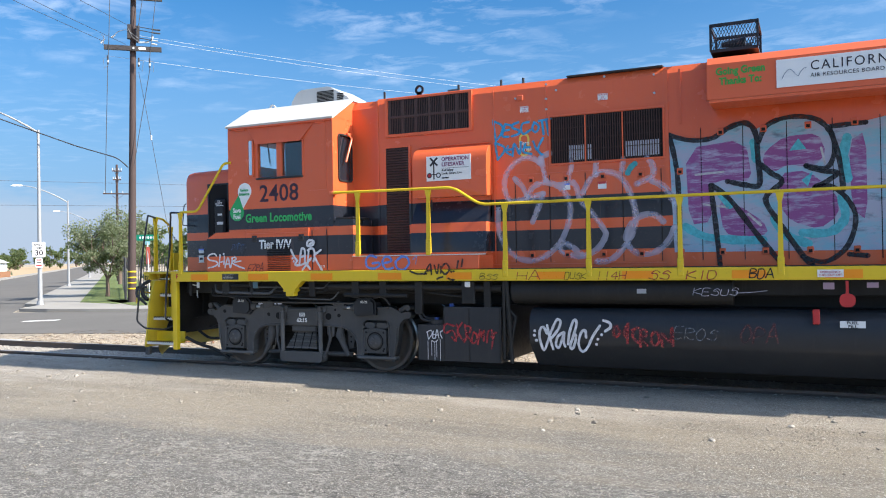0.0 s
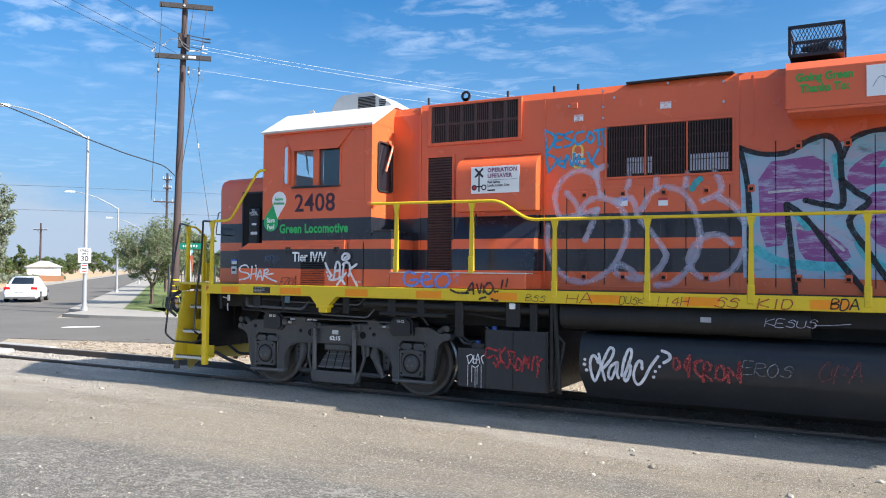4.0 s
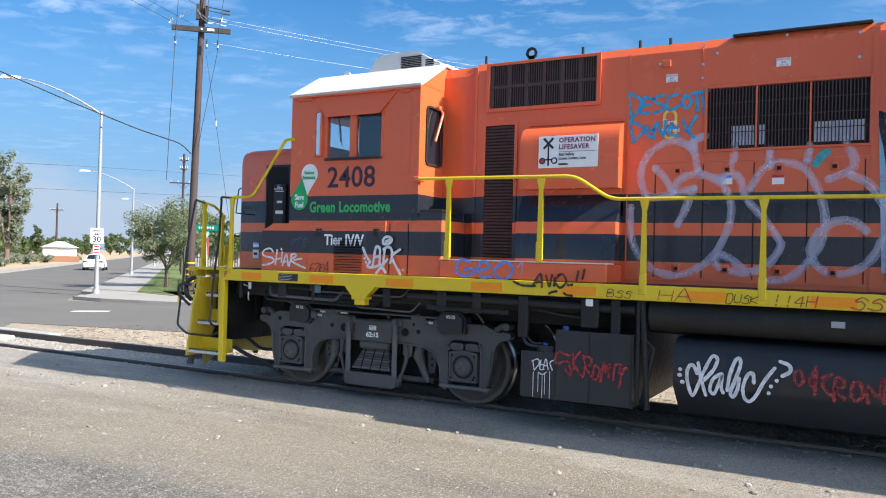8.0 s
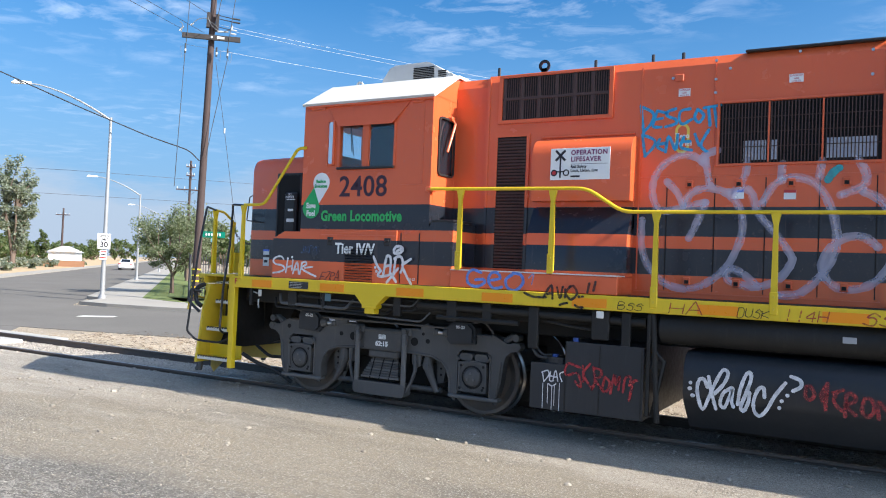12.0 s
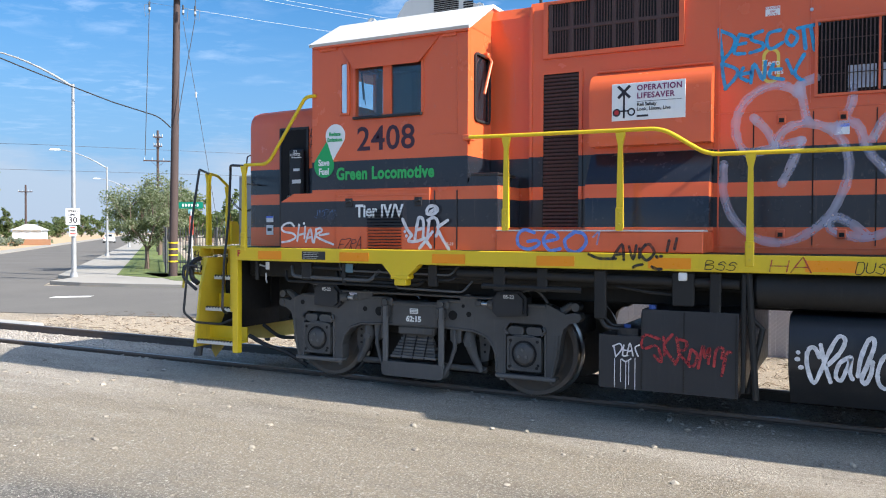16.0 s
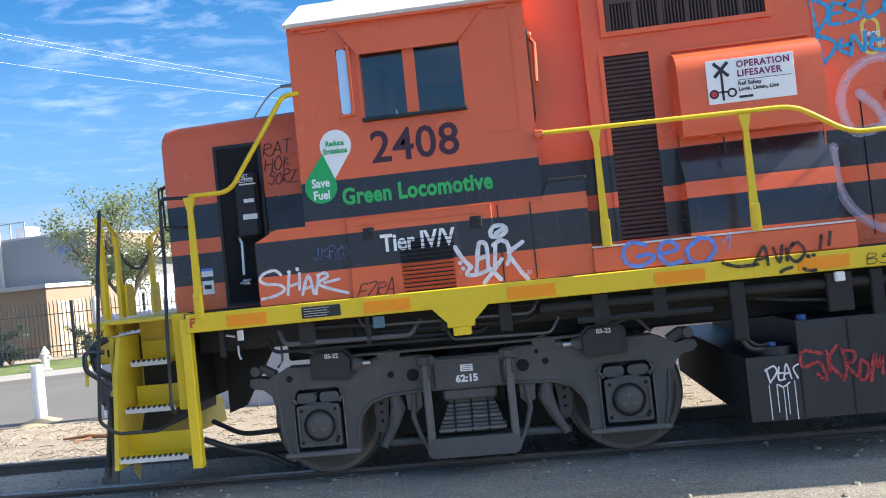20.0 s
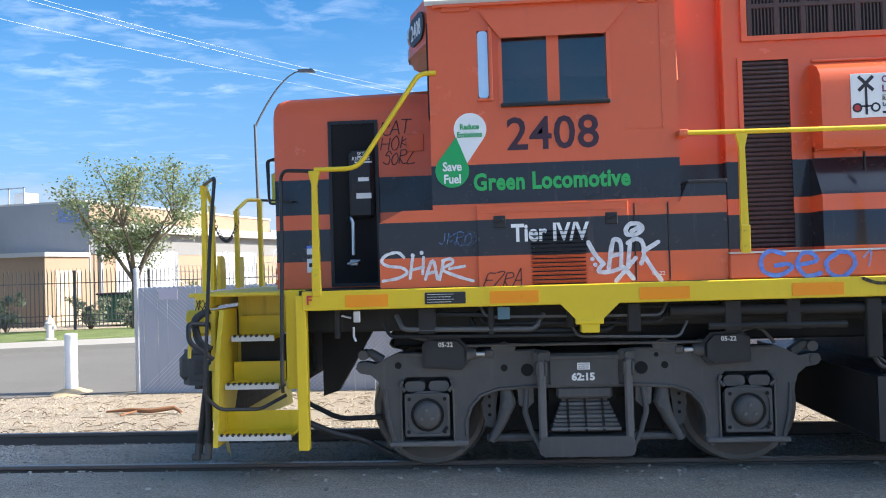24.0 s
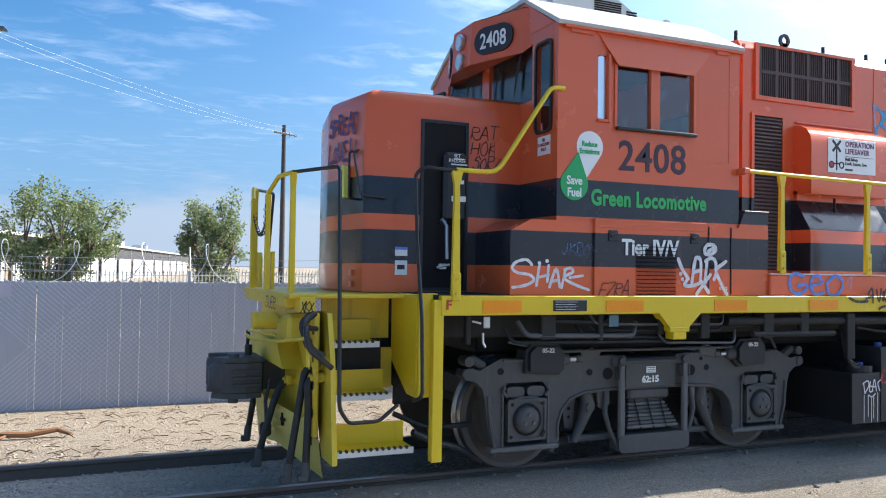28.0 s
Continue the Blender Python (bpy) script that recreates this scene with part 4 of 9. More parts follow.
# ---- end platform, steps and pilot ----
EX0, EX1 = -10.82, -9.66
part("end_platform", Mesh().box(-10.80, EX1, 11.0, mirrored(11.0), 1.735, 1.772, 0.008), yellow_worn, loco, "yellow end platform")
part("end_beam", Mesh().box(-10.80, -10.55, 11.15, mirrored(11.15), 1.655, 1.745, 0.01).box(-10.72, -10.60, 10.95, 11.2, 1.63, 1.745), yellow_worn, loco, "yellow end beam with scrawled paint")
m = Mesh().box(-9.82, -9.655, 10.67, 10.71, 0.95, 1.79, 0.006).box(-9.72, -9.63, 10.60, 10.68, 0.44, 1.74, 0.006)
part("step_stringer", m, yellow, loco)
part("step_well_wall", Mesh().prism([(10.70, 1.76), (10.70, 0.95), (10.90, 0.95), (11.3, 1.2), (11.3, 1.76)], "x", -9.83, -9.79), yellow, loco)
m = Mesh().prism([(10.72, 0.45), (11.05, 0.45), (11.3, 0.9), (11.3, 1.62), (10.95, 1.62), (10.83, 1.25), (10.78, 0.85)], "x", -10.50, -10.46)
part("step_stringer", m, yellow_worn, loco, "yellow step side plate with a round hole")
for (y0, z), (xa, xb) in zip(((10.75, 0.545), (10.89, 0.965), (11.03, 1.375)), ((-10.46, -9.82), (-10.44, -9.96), (-10.42, -10.03))):
    tr = part("step_tread", Mesh().box(xa, xb, y0, y0 + 0.26, z - 0.03, z + 0.002, 0.004), yellow, loco)
    part("tread_edge", Mesh().box(xa, xb, y0 - 0.008, y0 + 0.006, z - 0.045, z + 0.004), step_edge, tr, "white serrated step edge")
    for k in range(int((xb - xa) / 0.05)):
        part("tread_tooth", Mesh().cyl((xa + 0.03 + 0.05 * k, y0 - 0.012, z + 0.004), (xa + 0.03 + 0.05 * k, y0 + 0.01, z + 0.004), 0.014, 8), black_metal, tr)
    part("step_riser", Mesh().box(xa, xb, y0 + 0.24, y0 + 0.26, z, z + 0.17), yellow, loco)
part("step_back", Mesh().box(-10.45, -9.85, 11.32, 11.34, 1.38, 1.76).box(-10.45, -9.83, 11.28, 11.30, 0.95, 1.3), yellow_worn, loco)
part("step_shadow_box", Mesh().box(-10.40, -9.95, 11.22, 11.28, 0.95, 1.37), frame_black, loco)
# pilot: front plate with a ploughed foot
part("pilot_plate", Mesh().box(-10.60, -10.55, 10.98, mirrored(10.98), 0.62, 1.62, 0.01), yellow_worn, loco, "yellow pilot plate")
part("plough", Mesh().add([(-10.50, 11.06, 0.36), (-10.53, 11.08, 0.70), (-10.79, 11.72, 0.82), (-10.79, 12.49, 0.82), (-10.54, mirrored(10.84), 0.66), (-10.52, mirrored(10.80), 0.36), (-10.74, 12.49, 0.34), (-10.74, 11.72, 0.46), (-10.47, 11.10, 0.26)],
     [(0, 1, 2, 7), (0, 7, 8), (7, 2, 3, 6), (6, 3, 4, 5)]), yellow_dusty, loco, "dust-bleached yellow plough under the pilot")
part("draft_box", Mesh().box(-10.72, -10.55, 11.62, 12.62, 1.20, 1.52, 0.03).prism([(11.3, 1.14), (12.94, 1.14), (12.7, 1.34), (11.54, 1.34)], "x", -10.78, -10.58), yellow_worn, loco, "worn yellow draft gear housing")
part("lever_housing", Mesh().box(-10.78, -10.58, 11.12, 11.42, 1.38, 1.60, 0.03), yellow_worn, loco)
part("buffer_stop", Mesh().cyl((-10.80, 11.50, 1.53), (-11.0, 11.50, 1.53), 0.075, 16), yellow_worn, loco, "round yellow stop under the platform", True)
shape = [(-10.5, -0.09), (-10.80, -0.11), (-10.84, -0.25), (-10.98, -0.28), (-11.16, -0.25), (-11.26, -0.15), (-11.20, -0.06), (-11.06, -0.02), (-11.03, 0.07), (-11.10, 0.17), (-11.25, 0.22), (-11.25, 0.30), (-11.0, 0.28), (-10.84, 0.20), (-10.80, 0.11), (-10.5, 0.09)]
cp = part("coupler", Mesh().prism([(x, YC + y) for x, y in shape], "z", 0.87, 1.13), grime, loco, "dark knuckle coupler")
part("coupler_lip", Mesh().prism([(x, YC + y) for x, y in shape[2:-2]], "z", 0.82, 0.865).prism([(x + 0.01, YC + y * 0.96) for x, y in shape[2:-2]], "z", 1.135, 1.175), grime, cp)
part("knuckle", Mesh().box(-11.29, -11.12, YC - 0.23, YC - 0.09, 0.86, 1.14, 0.05), grime, cp, smooth=True)
for z in (0.94, 1.0, 1.06):
    part("coupler_rib", Mesh().box(-11.10, -10.86, YC - 0.295, YC - 0.27, z - 0.012, z + 0.012, 0.006), grime, cp)
part("guard_arm", Mesh().box(-11.26, -11.08, YC + 0.16, YC + 0.30, 0.85, 1.15, 0.04), grime, cp, smooth=True)
part("knuckle_pin", Mesh().cyl((-11.08, YC - 0.2, 0.78), (-11.08, YC - 0.2, 1.21), 0.045, 12), grime, cp, smooth=True)
part("lock_lift", Mesh().cyl((-10.92, YC, 1.17), (-10.92, YC, 1.27), 0.035, 8).lathe([(0.05, -0.012), (0.03, -0.012), (0.03, 0.012), (0.05, 0.012), (0.05, -0.012)], (-10.93, YC - 0.02, 1.36), "x", 14).cyl((-10.93, YC, 1.26), (-10.93, YC - 0.02, 1.32), 0.016, 8), black_metal, cp, smooth=True)
part("uncoupling_lever", Mesh().tube([(-10.95, YC - 0.04, 1.36), (-10.93, 11.9, 1.345), (-10.84, 11.3, 1.37), (-10.74, 10.90, 1.42), (-10.70, 10.78, 1.44), (-10.70, 10.74, 1.22)], 0.016, 8, 0.05).tube([(-10.94, 12.0, 1.41), (-10.84, 11.35, 1.42)], 0.014, 8), yellow_worn, loco, "yellow uncoupling lever", True)
# air hoses: thick, hanging from yellow angle cocks
for k, (y, x0, z0, dx, low) in enumerate(((11.62, -10.70, 1.0, -0.20, 0.40), (11.10, -10.62, 1.18, -0.14, 0.38), (11.02, -10.62, 1.10, -0.02, 0.40), (12.65, -10.70, 1.0, -0.12, 0.40))):
    pts = [(x0 + 0.1, y, z0), (x0 - 0.02, y - 0.01, z0 - 0.02), (x0 + dx * 0.45, y - 0.03, (z0 + low) * 0.5 + 0.12), (x0 + dx, y - 0.02, low)]
    hs = part("air_hose", Mesh().tube(pts, 0.030, 10, 0.14), rubber, loco, "thick black air hose with metal coupling", True)
    part("hose_coupling", Mesh().cyl((x0 + dx, y - 0.02, low + 0.03), (x0 + dx - 0.01, y - 0.03, low - 0.08), 0.036, 10).box(x0 + dx - 0.07, x0 + dx + 0.02, y - 0.05, y, low - 0.12, low - 0.06, 0.012), grime, hs)
    part("angle_cock", Mesh().cyl((x0 + 0.12, y, z0), (x0 - 0.0, y, z0 - 0.01), 0.040, 10).box(x0 + 0.02, x0 + 0.07, y - 0.05, y + 0.05, z0 - 0.03, z0 + 0.05, 0.01), yellow_worn, hs)
part("dummy_coupling", Mesh().tube([(-10.80, 11.70, 1.0), (-10.84, 11.68, 0.82), (-10.83, 11.66, 0.62)], 0.016, 6).box(-10.89, -10.79, 11.62, 11.70, 0.52, 0.64, 0.02), black_metal, loco, "black hose dummy on a chain")
part("mu_hose", Mesh().tube([(-10.60, 10.98, 1.62), (-10.72, 10.9, 1.55), (-10.66, 10.86, 1.34), (-10.55, 10.86, 1.28)], 0.034, 8, 0.08), rubber, loco, "black jumper hose", True)
for y, z, x in ((11.55, 0.68, -10.715), (11.22, 0.54, -10.575)):
    part("plough_slot", Mesh().box(x - 0.012, x + 0.012, y - 0.055, y + 0.055, z - 0.012, z + 0.012).box(x - 0.012, x + 0.012, y - 0.012, y + 0.012, z - 0.055, z + 0.055), shade_black, loco, "cross-shaped hole in the plough")
for k in range(9):
    part("paint_chip", Mesh().prism(rounded(10.99 + 0.05 * (k % 2), 0.60 + 0.11 * k, 0.03 + 0.012 * (k % 3), 0.07, 0.012), "x", -10.604, -10.599), frame_black, loco, "dark chipped patch")
part("pilot_back", Mesh().box(-10.545, -10.535, 11.05, mirrored(11.05), 0.60, 1.60), frame_black, loco, "dark plate on the back of the pilot")
part("step_well_back", Mesh().box(-9.785, -9.775, 10.72, 11.9, 0.95, 1.70), frame_black, loco, "dark back of the step well")
# end railing posts, chain and hoops
for x, y in ((-10.73, 11.25), (-10.84, 11.75), (-10.84, mirrored(11.75)), (-10.73, mirrored(11.25))):
    h = 2.77 if abs(y - YC) > 0.7 else 2.62
    part("end_post", Mesh().prism([(y - 0.04, 1.78), (y + 0.04, 1.78), (y + 0.024, h - 0.13), (y + 0.05, h), (y - 0.05, h), (y - 0.024, h - 0.13)], "x", x - 0.02, x + 0.02), yellow, loco, "yellow end railing post")
for y0, y1 in ((11.25, 11.75), (mirrored(11.25), mirrored(11.75))):
    part("end_rail", Mesh().tube([(-10.73, y0, 2.775), (-10.80, (y0 + y1) / 2, 2.76), (-10.84, y1, 2.63)], 0.02, 8, 0.05), yellow, loco, "yellow end rail", True)
    part("gate_plate", Mesh().prism([(min(y1, y1), 1.79), (y1 + (0.16 if y1 < YC else -0.16), 1.79), (y1 + (0.16 if y1 < YC else -0.16), 2.06), (y1 + (0.12 if y1 < YC else -0.12), 2.12), (y1, 2.12)], "x", -10.80, -10.77), yellow, loco)
for k in range(30):
    t = k / 29
    part("chain_link", Mesh().lathe([(0.018, -0.004), (0.012, -0.004), (0.012, 0.004), (0.018, 0.004), (0.018, -0.004)], (-10.84 + 0.012 * (k % 2), 11.75 + t * 0.74, 2.5 - 0.22 * (1 - (2 * t - 1) ** 2)), "xy"[k % 2], 8), black_metal, loco)
for k in range(9):
    part("chain_link", Mesh().lathe([(0.018, -0.004), (0.012, -0.004), (0.012, 0.004), (0.018, 0.004), (0.018, -0.004)], (-10.86, 11.76, 2.52 - 0.03 * k), "xy"[k % 2], 8), black_metal, loco)
for f in (lambda y: y, mirrored):
    pts = [(-10.73, f(11.25), 2.775), (-10.46, f(10.80), 2.79), (-10.48, f(10.70), 2.2), (-10.50, f(10.55), 0.92), (-10.40, f(10.64), 0.79), (-10.1, f(10.80), 0.76), (-9.90, f(10.92), 0.86)]
    part("step_handrail", Mesh().tube(pts, 0.016, 8, 0.05), black_metal, loco, "black step handrail", True)
    pts = [(-9.53, f(10.62), 2.79), (-9.80, f(10.66), 2.81), (-9.85, f(10.72), 2.76), (-9.84, f(10.68), 2.2), (-9.83, f(10.58), 1.6), (-9.83, f(10.54), 0.98), (-9.86, f(10.66), 0.93)]
    part("step_handrail", Mesh().tube(pts, 0.016, 8, 0.06), black_metal, loco, "black step handrail", True)
part("mu_loop", Mesh().tube([(-10.60, 10.9, 1.50), (-10.72, 10.78, 1.52), (-10.70, 10.74, 1.36), (-10.5, 10.78, 1.20)], 0.022, 8, 0.05), black_metal, loco, smooth=True)
part("nose_marker", Mesh().prism([(11.62, 2.62), (11.72, 2.62), (11.78, 2.80), (11.70, 2.92), (11.62, 2.90)], "x", -10.19, -10.14), Mat("yellow_green_marker", (0.70, 0.72, 0.12), 0.5), loco, "pale yellow marker on the nose")
lettering("lettering", "F", facing(-9.62, 10.583, 1.665), 0.105, red_ink, loco, 0.003, label="red letter on the sill")

# ---- trucks ----
def truck(cx):
    tk = part("truck", Mesh().box(cx - 0.75, cx + 0.75, 11.42, mirrored(11.42), 0.40, 0.8, 0.02).box(cx - 1.6, cx + 1.6, 11.35, mirrored(11.35), 0.72, 0.95, 0.02).box(cx - 0.3, cx + 0.3, 11.2, mirrored(11.2), 0.7, 1.1), frame_black, loco, "two-axle truck of dark grimy steel")
    # half of the cast frame: top chord, end lug, outer pedestal leg, slot for the journal box, inner leg, arch
    half = [(0, 1.165), (0.30, 1.165), (0.42, 1.205), (0.72, 1.205), (0.95, 1.17), (1.15, 1.19), (1.62, 1.20), (1.72, 1.155), (1.82, 1.105), (1.91, 1.125), (1.98, 1.12), (2.0, 1.07), (1.96, 1.025), (1.87, 1.01), (1.80, 0.95), (1.775, 0.86), (1.745, 0.62), (1.70, 0.45), (1.63, 0.385), (1.605, 0.385), (1.595, 0.93), (1.55, 0.985), (1.19, 0.985), (1.145, 0.93), (1.135, 0.385), (1.05, 0.385), (1.015, 0.44), (1.015, 0.60), (0.975, 0.71), (0.89, 0.80), (0.75, 0.85), (0.45, 0.868), (0, 0.872)]
    outline = [(cx + x, z) for x, z in half] + [(cx - x, z) for x, z in half[-2:0:-1]]
    arch = [(1.03, 0.46), (1.03, 0.60), (0.99, 0.715), (0.90, 0.815), (0.75, 0.868), (0.45, 0.888), (0, 0.892)]
    crest = [(1.60, 1.185), (1.15, 1.175), (0.95, 1.155), (0.72, 1.19), (0.42, 1.19), (0.30, 1.15), (0, 1.15)]
    for s in (1, -1):
        f = (lambda y: y) if s == 1 else mirrored
        fr = part("side_frame", Mesh().prism(outline, "y", f(10.985), f(11.12)), grime, tk, "cast side frame")
        for path in (arch, crest):
            part("frame_rim", Mesh().tube([(cx + x, f(10.985), z) for x, z in path] + [(cx - x, f(10.985), z) for x, z in path[-2::-1]], 0.017, 6), grime, fr, smooth=True)
        for ax in (-1.37, 1.37):
            jx, k = cx + ax, 1 if ax > 0 else -1
            part("pedestal_rib", Mesh().tube([(jx + 0.37 * k, f(10.985), 0.88), (jx + 0.35 * k, f(10.975), 0.64), (jx + 0.30 * k, f(10.985), 0.42)], 0.02, 6), grime, fr, smooth=True)
            part("pedestal_back", Mesh().box(jx - 0.24, jx + 0.24, f(11.09), f(11.11), 0.39, 0.99), frame_black, tk)
            for q in (-1, 1):
                part("pedestal_liner", Mesh().box(jx + 0.222 * q, jx + 0.237 * q, f(10.965), f(11.09), 0.42, 0.92, 0.004), grime_light, tk)
                part("rubber_seat", Mesh().prism(rounded(jx + 0.105 * q, 0.905, 0.18, 0.09, 0.04), "y", f(10.97), f(11.08)), grime, tk, smooth=True)
                part("seat_ear", Mesh().tube([(jx + 0.215 * q, f(10.97), 0.955), (jx + 0.235 * q, f(10.96), 0.91), (jx + 0.19 * q, f(10.96), 0.865)], 0.018, 6), grime, tk, smooth=True)
            tb = part("pedestal_tie", Mesh().box(jx - 0.35, jx + 0.35, f(10.962), f(11.10), 0.375, 0.425, 0.012), grime_light, tk, "pedestal tie bar", True)
            for q in (-1, 1):
                part("bolt", Mesh().cyl((jx + 0.29 * q, f(11.02), 0.38), (jx + 0.29 * q, f(11.02), 0.345), 0.03, 6), grime, tb)
            shell = [(-0.19, 0.475), (0.19, 0.475), (0.195, 0.60), (0.195, 0.80), (0.15, 0.845), (0.07, 0.865), (-0.07, 0.865), (-0.15, 0.845), (-0.195, 0.80), (-0.195, 0.60)]
            jb = part("journal_box", Mesh().prism([(jx + a, b) for a, b in shell], "y", f(10.95), f(11.1)), grime, tk, "journal box")
            part("box_flange", ring_frame(rounded(jx, 0.66, 0.39, 0.37, 0.02), rounded(jx, 0.66, 0.345, 0.325, 0.09), "y", f(10.935), f(10.95)), grime, jb)
            bev = [(0.0, -0.045), (0.075, -0.045), (0.105, -0.03), (0.118, -0.012), (0.118, 0.004), (0.150, 0.004), (0.155, 0.02)]
            part("journal_cap", Mesh().lathe([(r, h * s) for r, h in bev], (jx, f(10.945), 0.66), "y", 32), grime, jb, "round bearing cap", True)
            part("cap_groove", Mesh().lathe([(0.124, -0.001 * s), (0.146, -0.001 * s)], (jx, f(10.945), 0.66), "y", 32), shade_black, jb)
            for a in (90, 210, 330):
                bx, bz = 0.05 * math.cos(radians(a)), 0.05 * math.sin(radians(a))
                part("cap_bolt", Mesh().cyl((jx + bx, f(10.902), 0.66 + bz), (jx + bx, f(10.888), 0.66 + bz), 0.017, 6), grime_light, jb)
            for bx, bz in ((-0.165, 0.515), (0.15, 0.515), (0.165, 0.545), (-0.155, 0.80), (0.155, 0.80)):
                part("bolt", Mesh().cyl((jx + bx, f(10.937), bz), (jx + bx, f(10.931), bz), 0.017, 10), shade_black, jb)
            # brake cylinder hung on the frame, its rod pointing to the middle of the truck
            cxx = jx - 0.17 * k
            body = [(0.20, 1.07), (-0.14, 1.045), (-0.20, 1.10), (-0.20, 1.25), (-0.13, 1.325), (0.13, 1.335), (0.20, 1.27)]
            bc = part("brake_cylinder", Mesh().prism([(cxx + a * k, b) for a, b in body], "y", f(10.93), f(11.1)).prism([(cxx + a * k * 0.85, 1.19 + (b - 1.19) * 0.82) for a, b in body], "y", f(10.89), f(10.931)), tank_black, tk, "blue-black brake cylinder", True)
            part("cylinder_neck", Mesh().cyl((cxx - 0.19 * k, f(10.98), 1.18), (cxx - 0.27 * k, f(10.98), 1.18), 0.07, 14, 0.045), grime, bc, smooth=True)
            part("cylinder_rod", Mesh().cyl((cxx - 0.27 * k, f(10.98), 1.18), (cxx - 0.345 * k, f(10.98), 1.18), 0.026, 12), chrome, bc, smooth=True)
            part("rod_clevis", Mesh().box(cxx - 0.345 * k, cxx - 0.43 * k, f(10.955), f(11.005), 1.145, 1.215, 0.015), grime, bc)
            part("slack_arm", Mesh().prism([(cxx - a * k, b) for a, b in ((0.40, 1.24), (0.52, 1.28), (0.62, 1.24), (0.60, 1.19), (0.42, 1.15))], "y", f(10.965), f(11.0)), grime, tk)
            if s == 1:
                lettering("stencil_mark", "05-22", facing(cxx + 0.01, 10.8885, 1.255), 0.055, white_paint, bc, 0.001, 1.0, "CENTER")
            # brake head and hanging lever between wheel and hanger
            lx = cx + 0.72 * k
            part("brake_lever", Mesh().tube([(lx - 0.03 * k, f(11.06), 0.90), (lx - 0.06 * k, f(11.06), 0.74), (lx + 0.0 * k, f(11.06), 0.58), (lx + 0.10 * k, f(11.05), 0.40)], [0.05, 0.075, 0.05, 0.035], 10), grime, tk, smooth=True)
            part("lever_pin", Mesh().cyl((lx - 0.05 * k, f(11.02), 0.72), (lx - 0.05 * k, f(10.99), 0.72), 0.045, 14), grime, tk, smooth=True)
            part("brake_shoe", Mesh().prism([(lx + a * k, b) for a, b in ((0.02, 0.88), (0.12, 0.88), (0.18, 0.72), (0.15, 0.52), (0.06, 0.50), (0.05, 0.70))], "y", f(11.12), f(11.26)), grime, tk)
            for hz in (0.62, 0.70, 0.78):
                part("shoe_hole", Mesh().cyl((lx + 0.11 * k, f(11.119), hz), (lx + 0.11 * k, f(11.115), hz), 0.016, 8), shade_black, tk)
            part("end_lug", Mesh().tube([(jx + 0.40 * k, f(11.05), 1.13), (jx + 0.50 * k, f(11.05), 1.20), (jx + 0.55 * k, f(11.05), 1.19)], [0.05, 0.04, 0.035], 8), grime, tk, smooth=True)
            for ex, ez in ((0.56, 1.185), (0.575, 1.075)):
                part("frame_end_eye", Mesh().cyl((jx + ex * k, f(10.975), ez), (jx + ex * k, f(11.13), ez), 0.045, 14), grime, tk, smooth=True)
        for hx, hz, r in ((-0.49, 1.03, 0.055), (0.49, 1.03, 0.055), (-0.69, 1.05, 0.03), (0.69, 1.05, 0.03), (-1.62, 1.09, 0.03), (0.62, 1.14, 0.02)):
            part("frame_hole", Mesh().cyl((cx + hx, f(10.984), hz), (cx + hx, f(10.980), hz), r, 20), shade_black, fr, "round hole in the frame")
        # swing hanger with the leaf spring pack
        hg = part("swing_hanger", Mesh().prism(rounded(cx, 0.375, 0.82, 0.17, 0.06), "y", f(10.90), f(11.06)), grime, tk, "U-shaped swing hanger", True)
        for q in (-1, 1):
            part("hanger_bar", Mesh().box(cx + 0.335 * q, cx + 0.405 * q, f(10.905), f(10.955), 0.36, 1.12, 0.016), grime_light, hg)
            part("hanger_pin", Mesh().box(cx + 0.29 * q, cx + 0.45 * q, f(10.945), f(10.99), 1.09, 1.20, 0.02).cyl((cx + 0.37 * q, f(10.945), 1.15), (cx + 0.37 * q, f(10.91), 1.15), 0.032, 10), grime, hg)
            part("hanger_clip", Mesh().box(cx + 0.325 * q, cx + 0.345 * q, f(10.895), f(10.96), 0.98, 1.10, 0.006).box(cx + 0.395 * q, cx + 0.415 * q, f(10.895), f(10.96), 0.98, 1.10, 0.006), grime, hg)
        for k in range(8):
            w = 0.30 - 0.014 * k
            part("spring_leaf", Mesh().box(cx - w, cx + w, f(10.925 + 0.017 * k), f(11.08), 0.505 + 0.033 * k, 0.536 + 0.033 * k, 0.006), grime_light if k % 3 == 0 else grime, hg)
        for k in (-0.15, 0.0, 0.15):
            part("spring_clip", Mesh().add([(cx + k - 0.010, f(10.915), 0.50), (cx + k + 0.010, f(10.915), 0.50), (cx + k + 0.010, f(11.03), 0.77), (cx + k - 0.010, f(11.03), 0.77), (cx + k - 0.010, f(10.96), 0.50), (cx + k + 0.010, f(10.96), 0.50)], [(0, 1, 2, 3), (0, 4, 5, 1)]), shade_black, hg)
        part("spring_seat_plate", Mesh().box(cx - 0.24, cx + 0.24, f(10.99), f(11.1), 0.77, 0.875, 0.02), grime, hg)
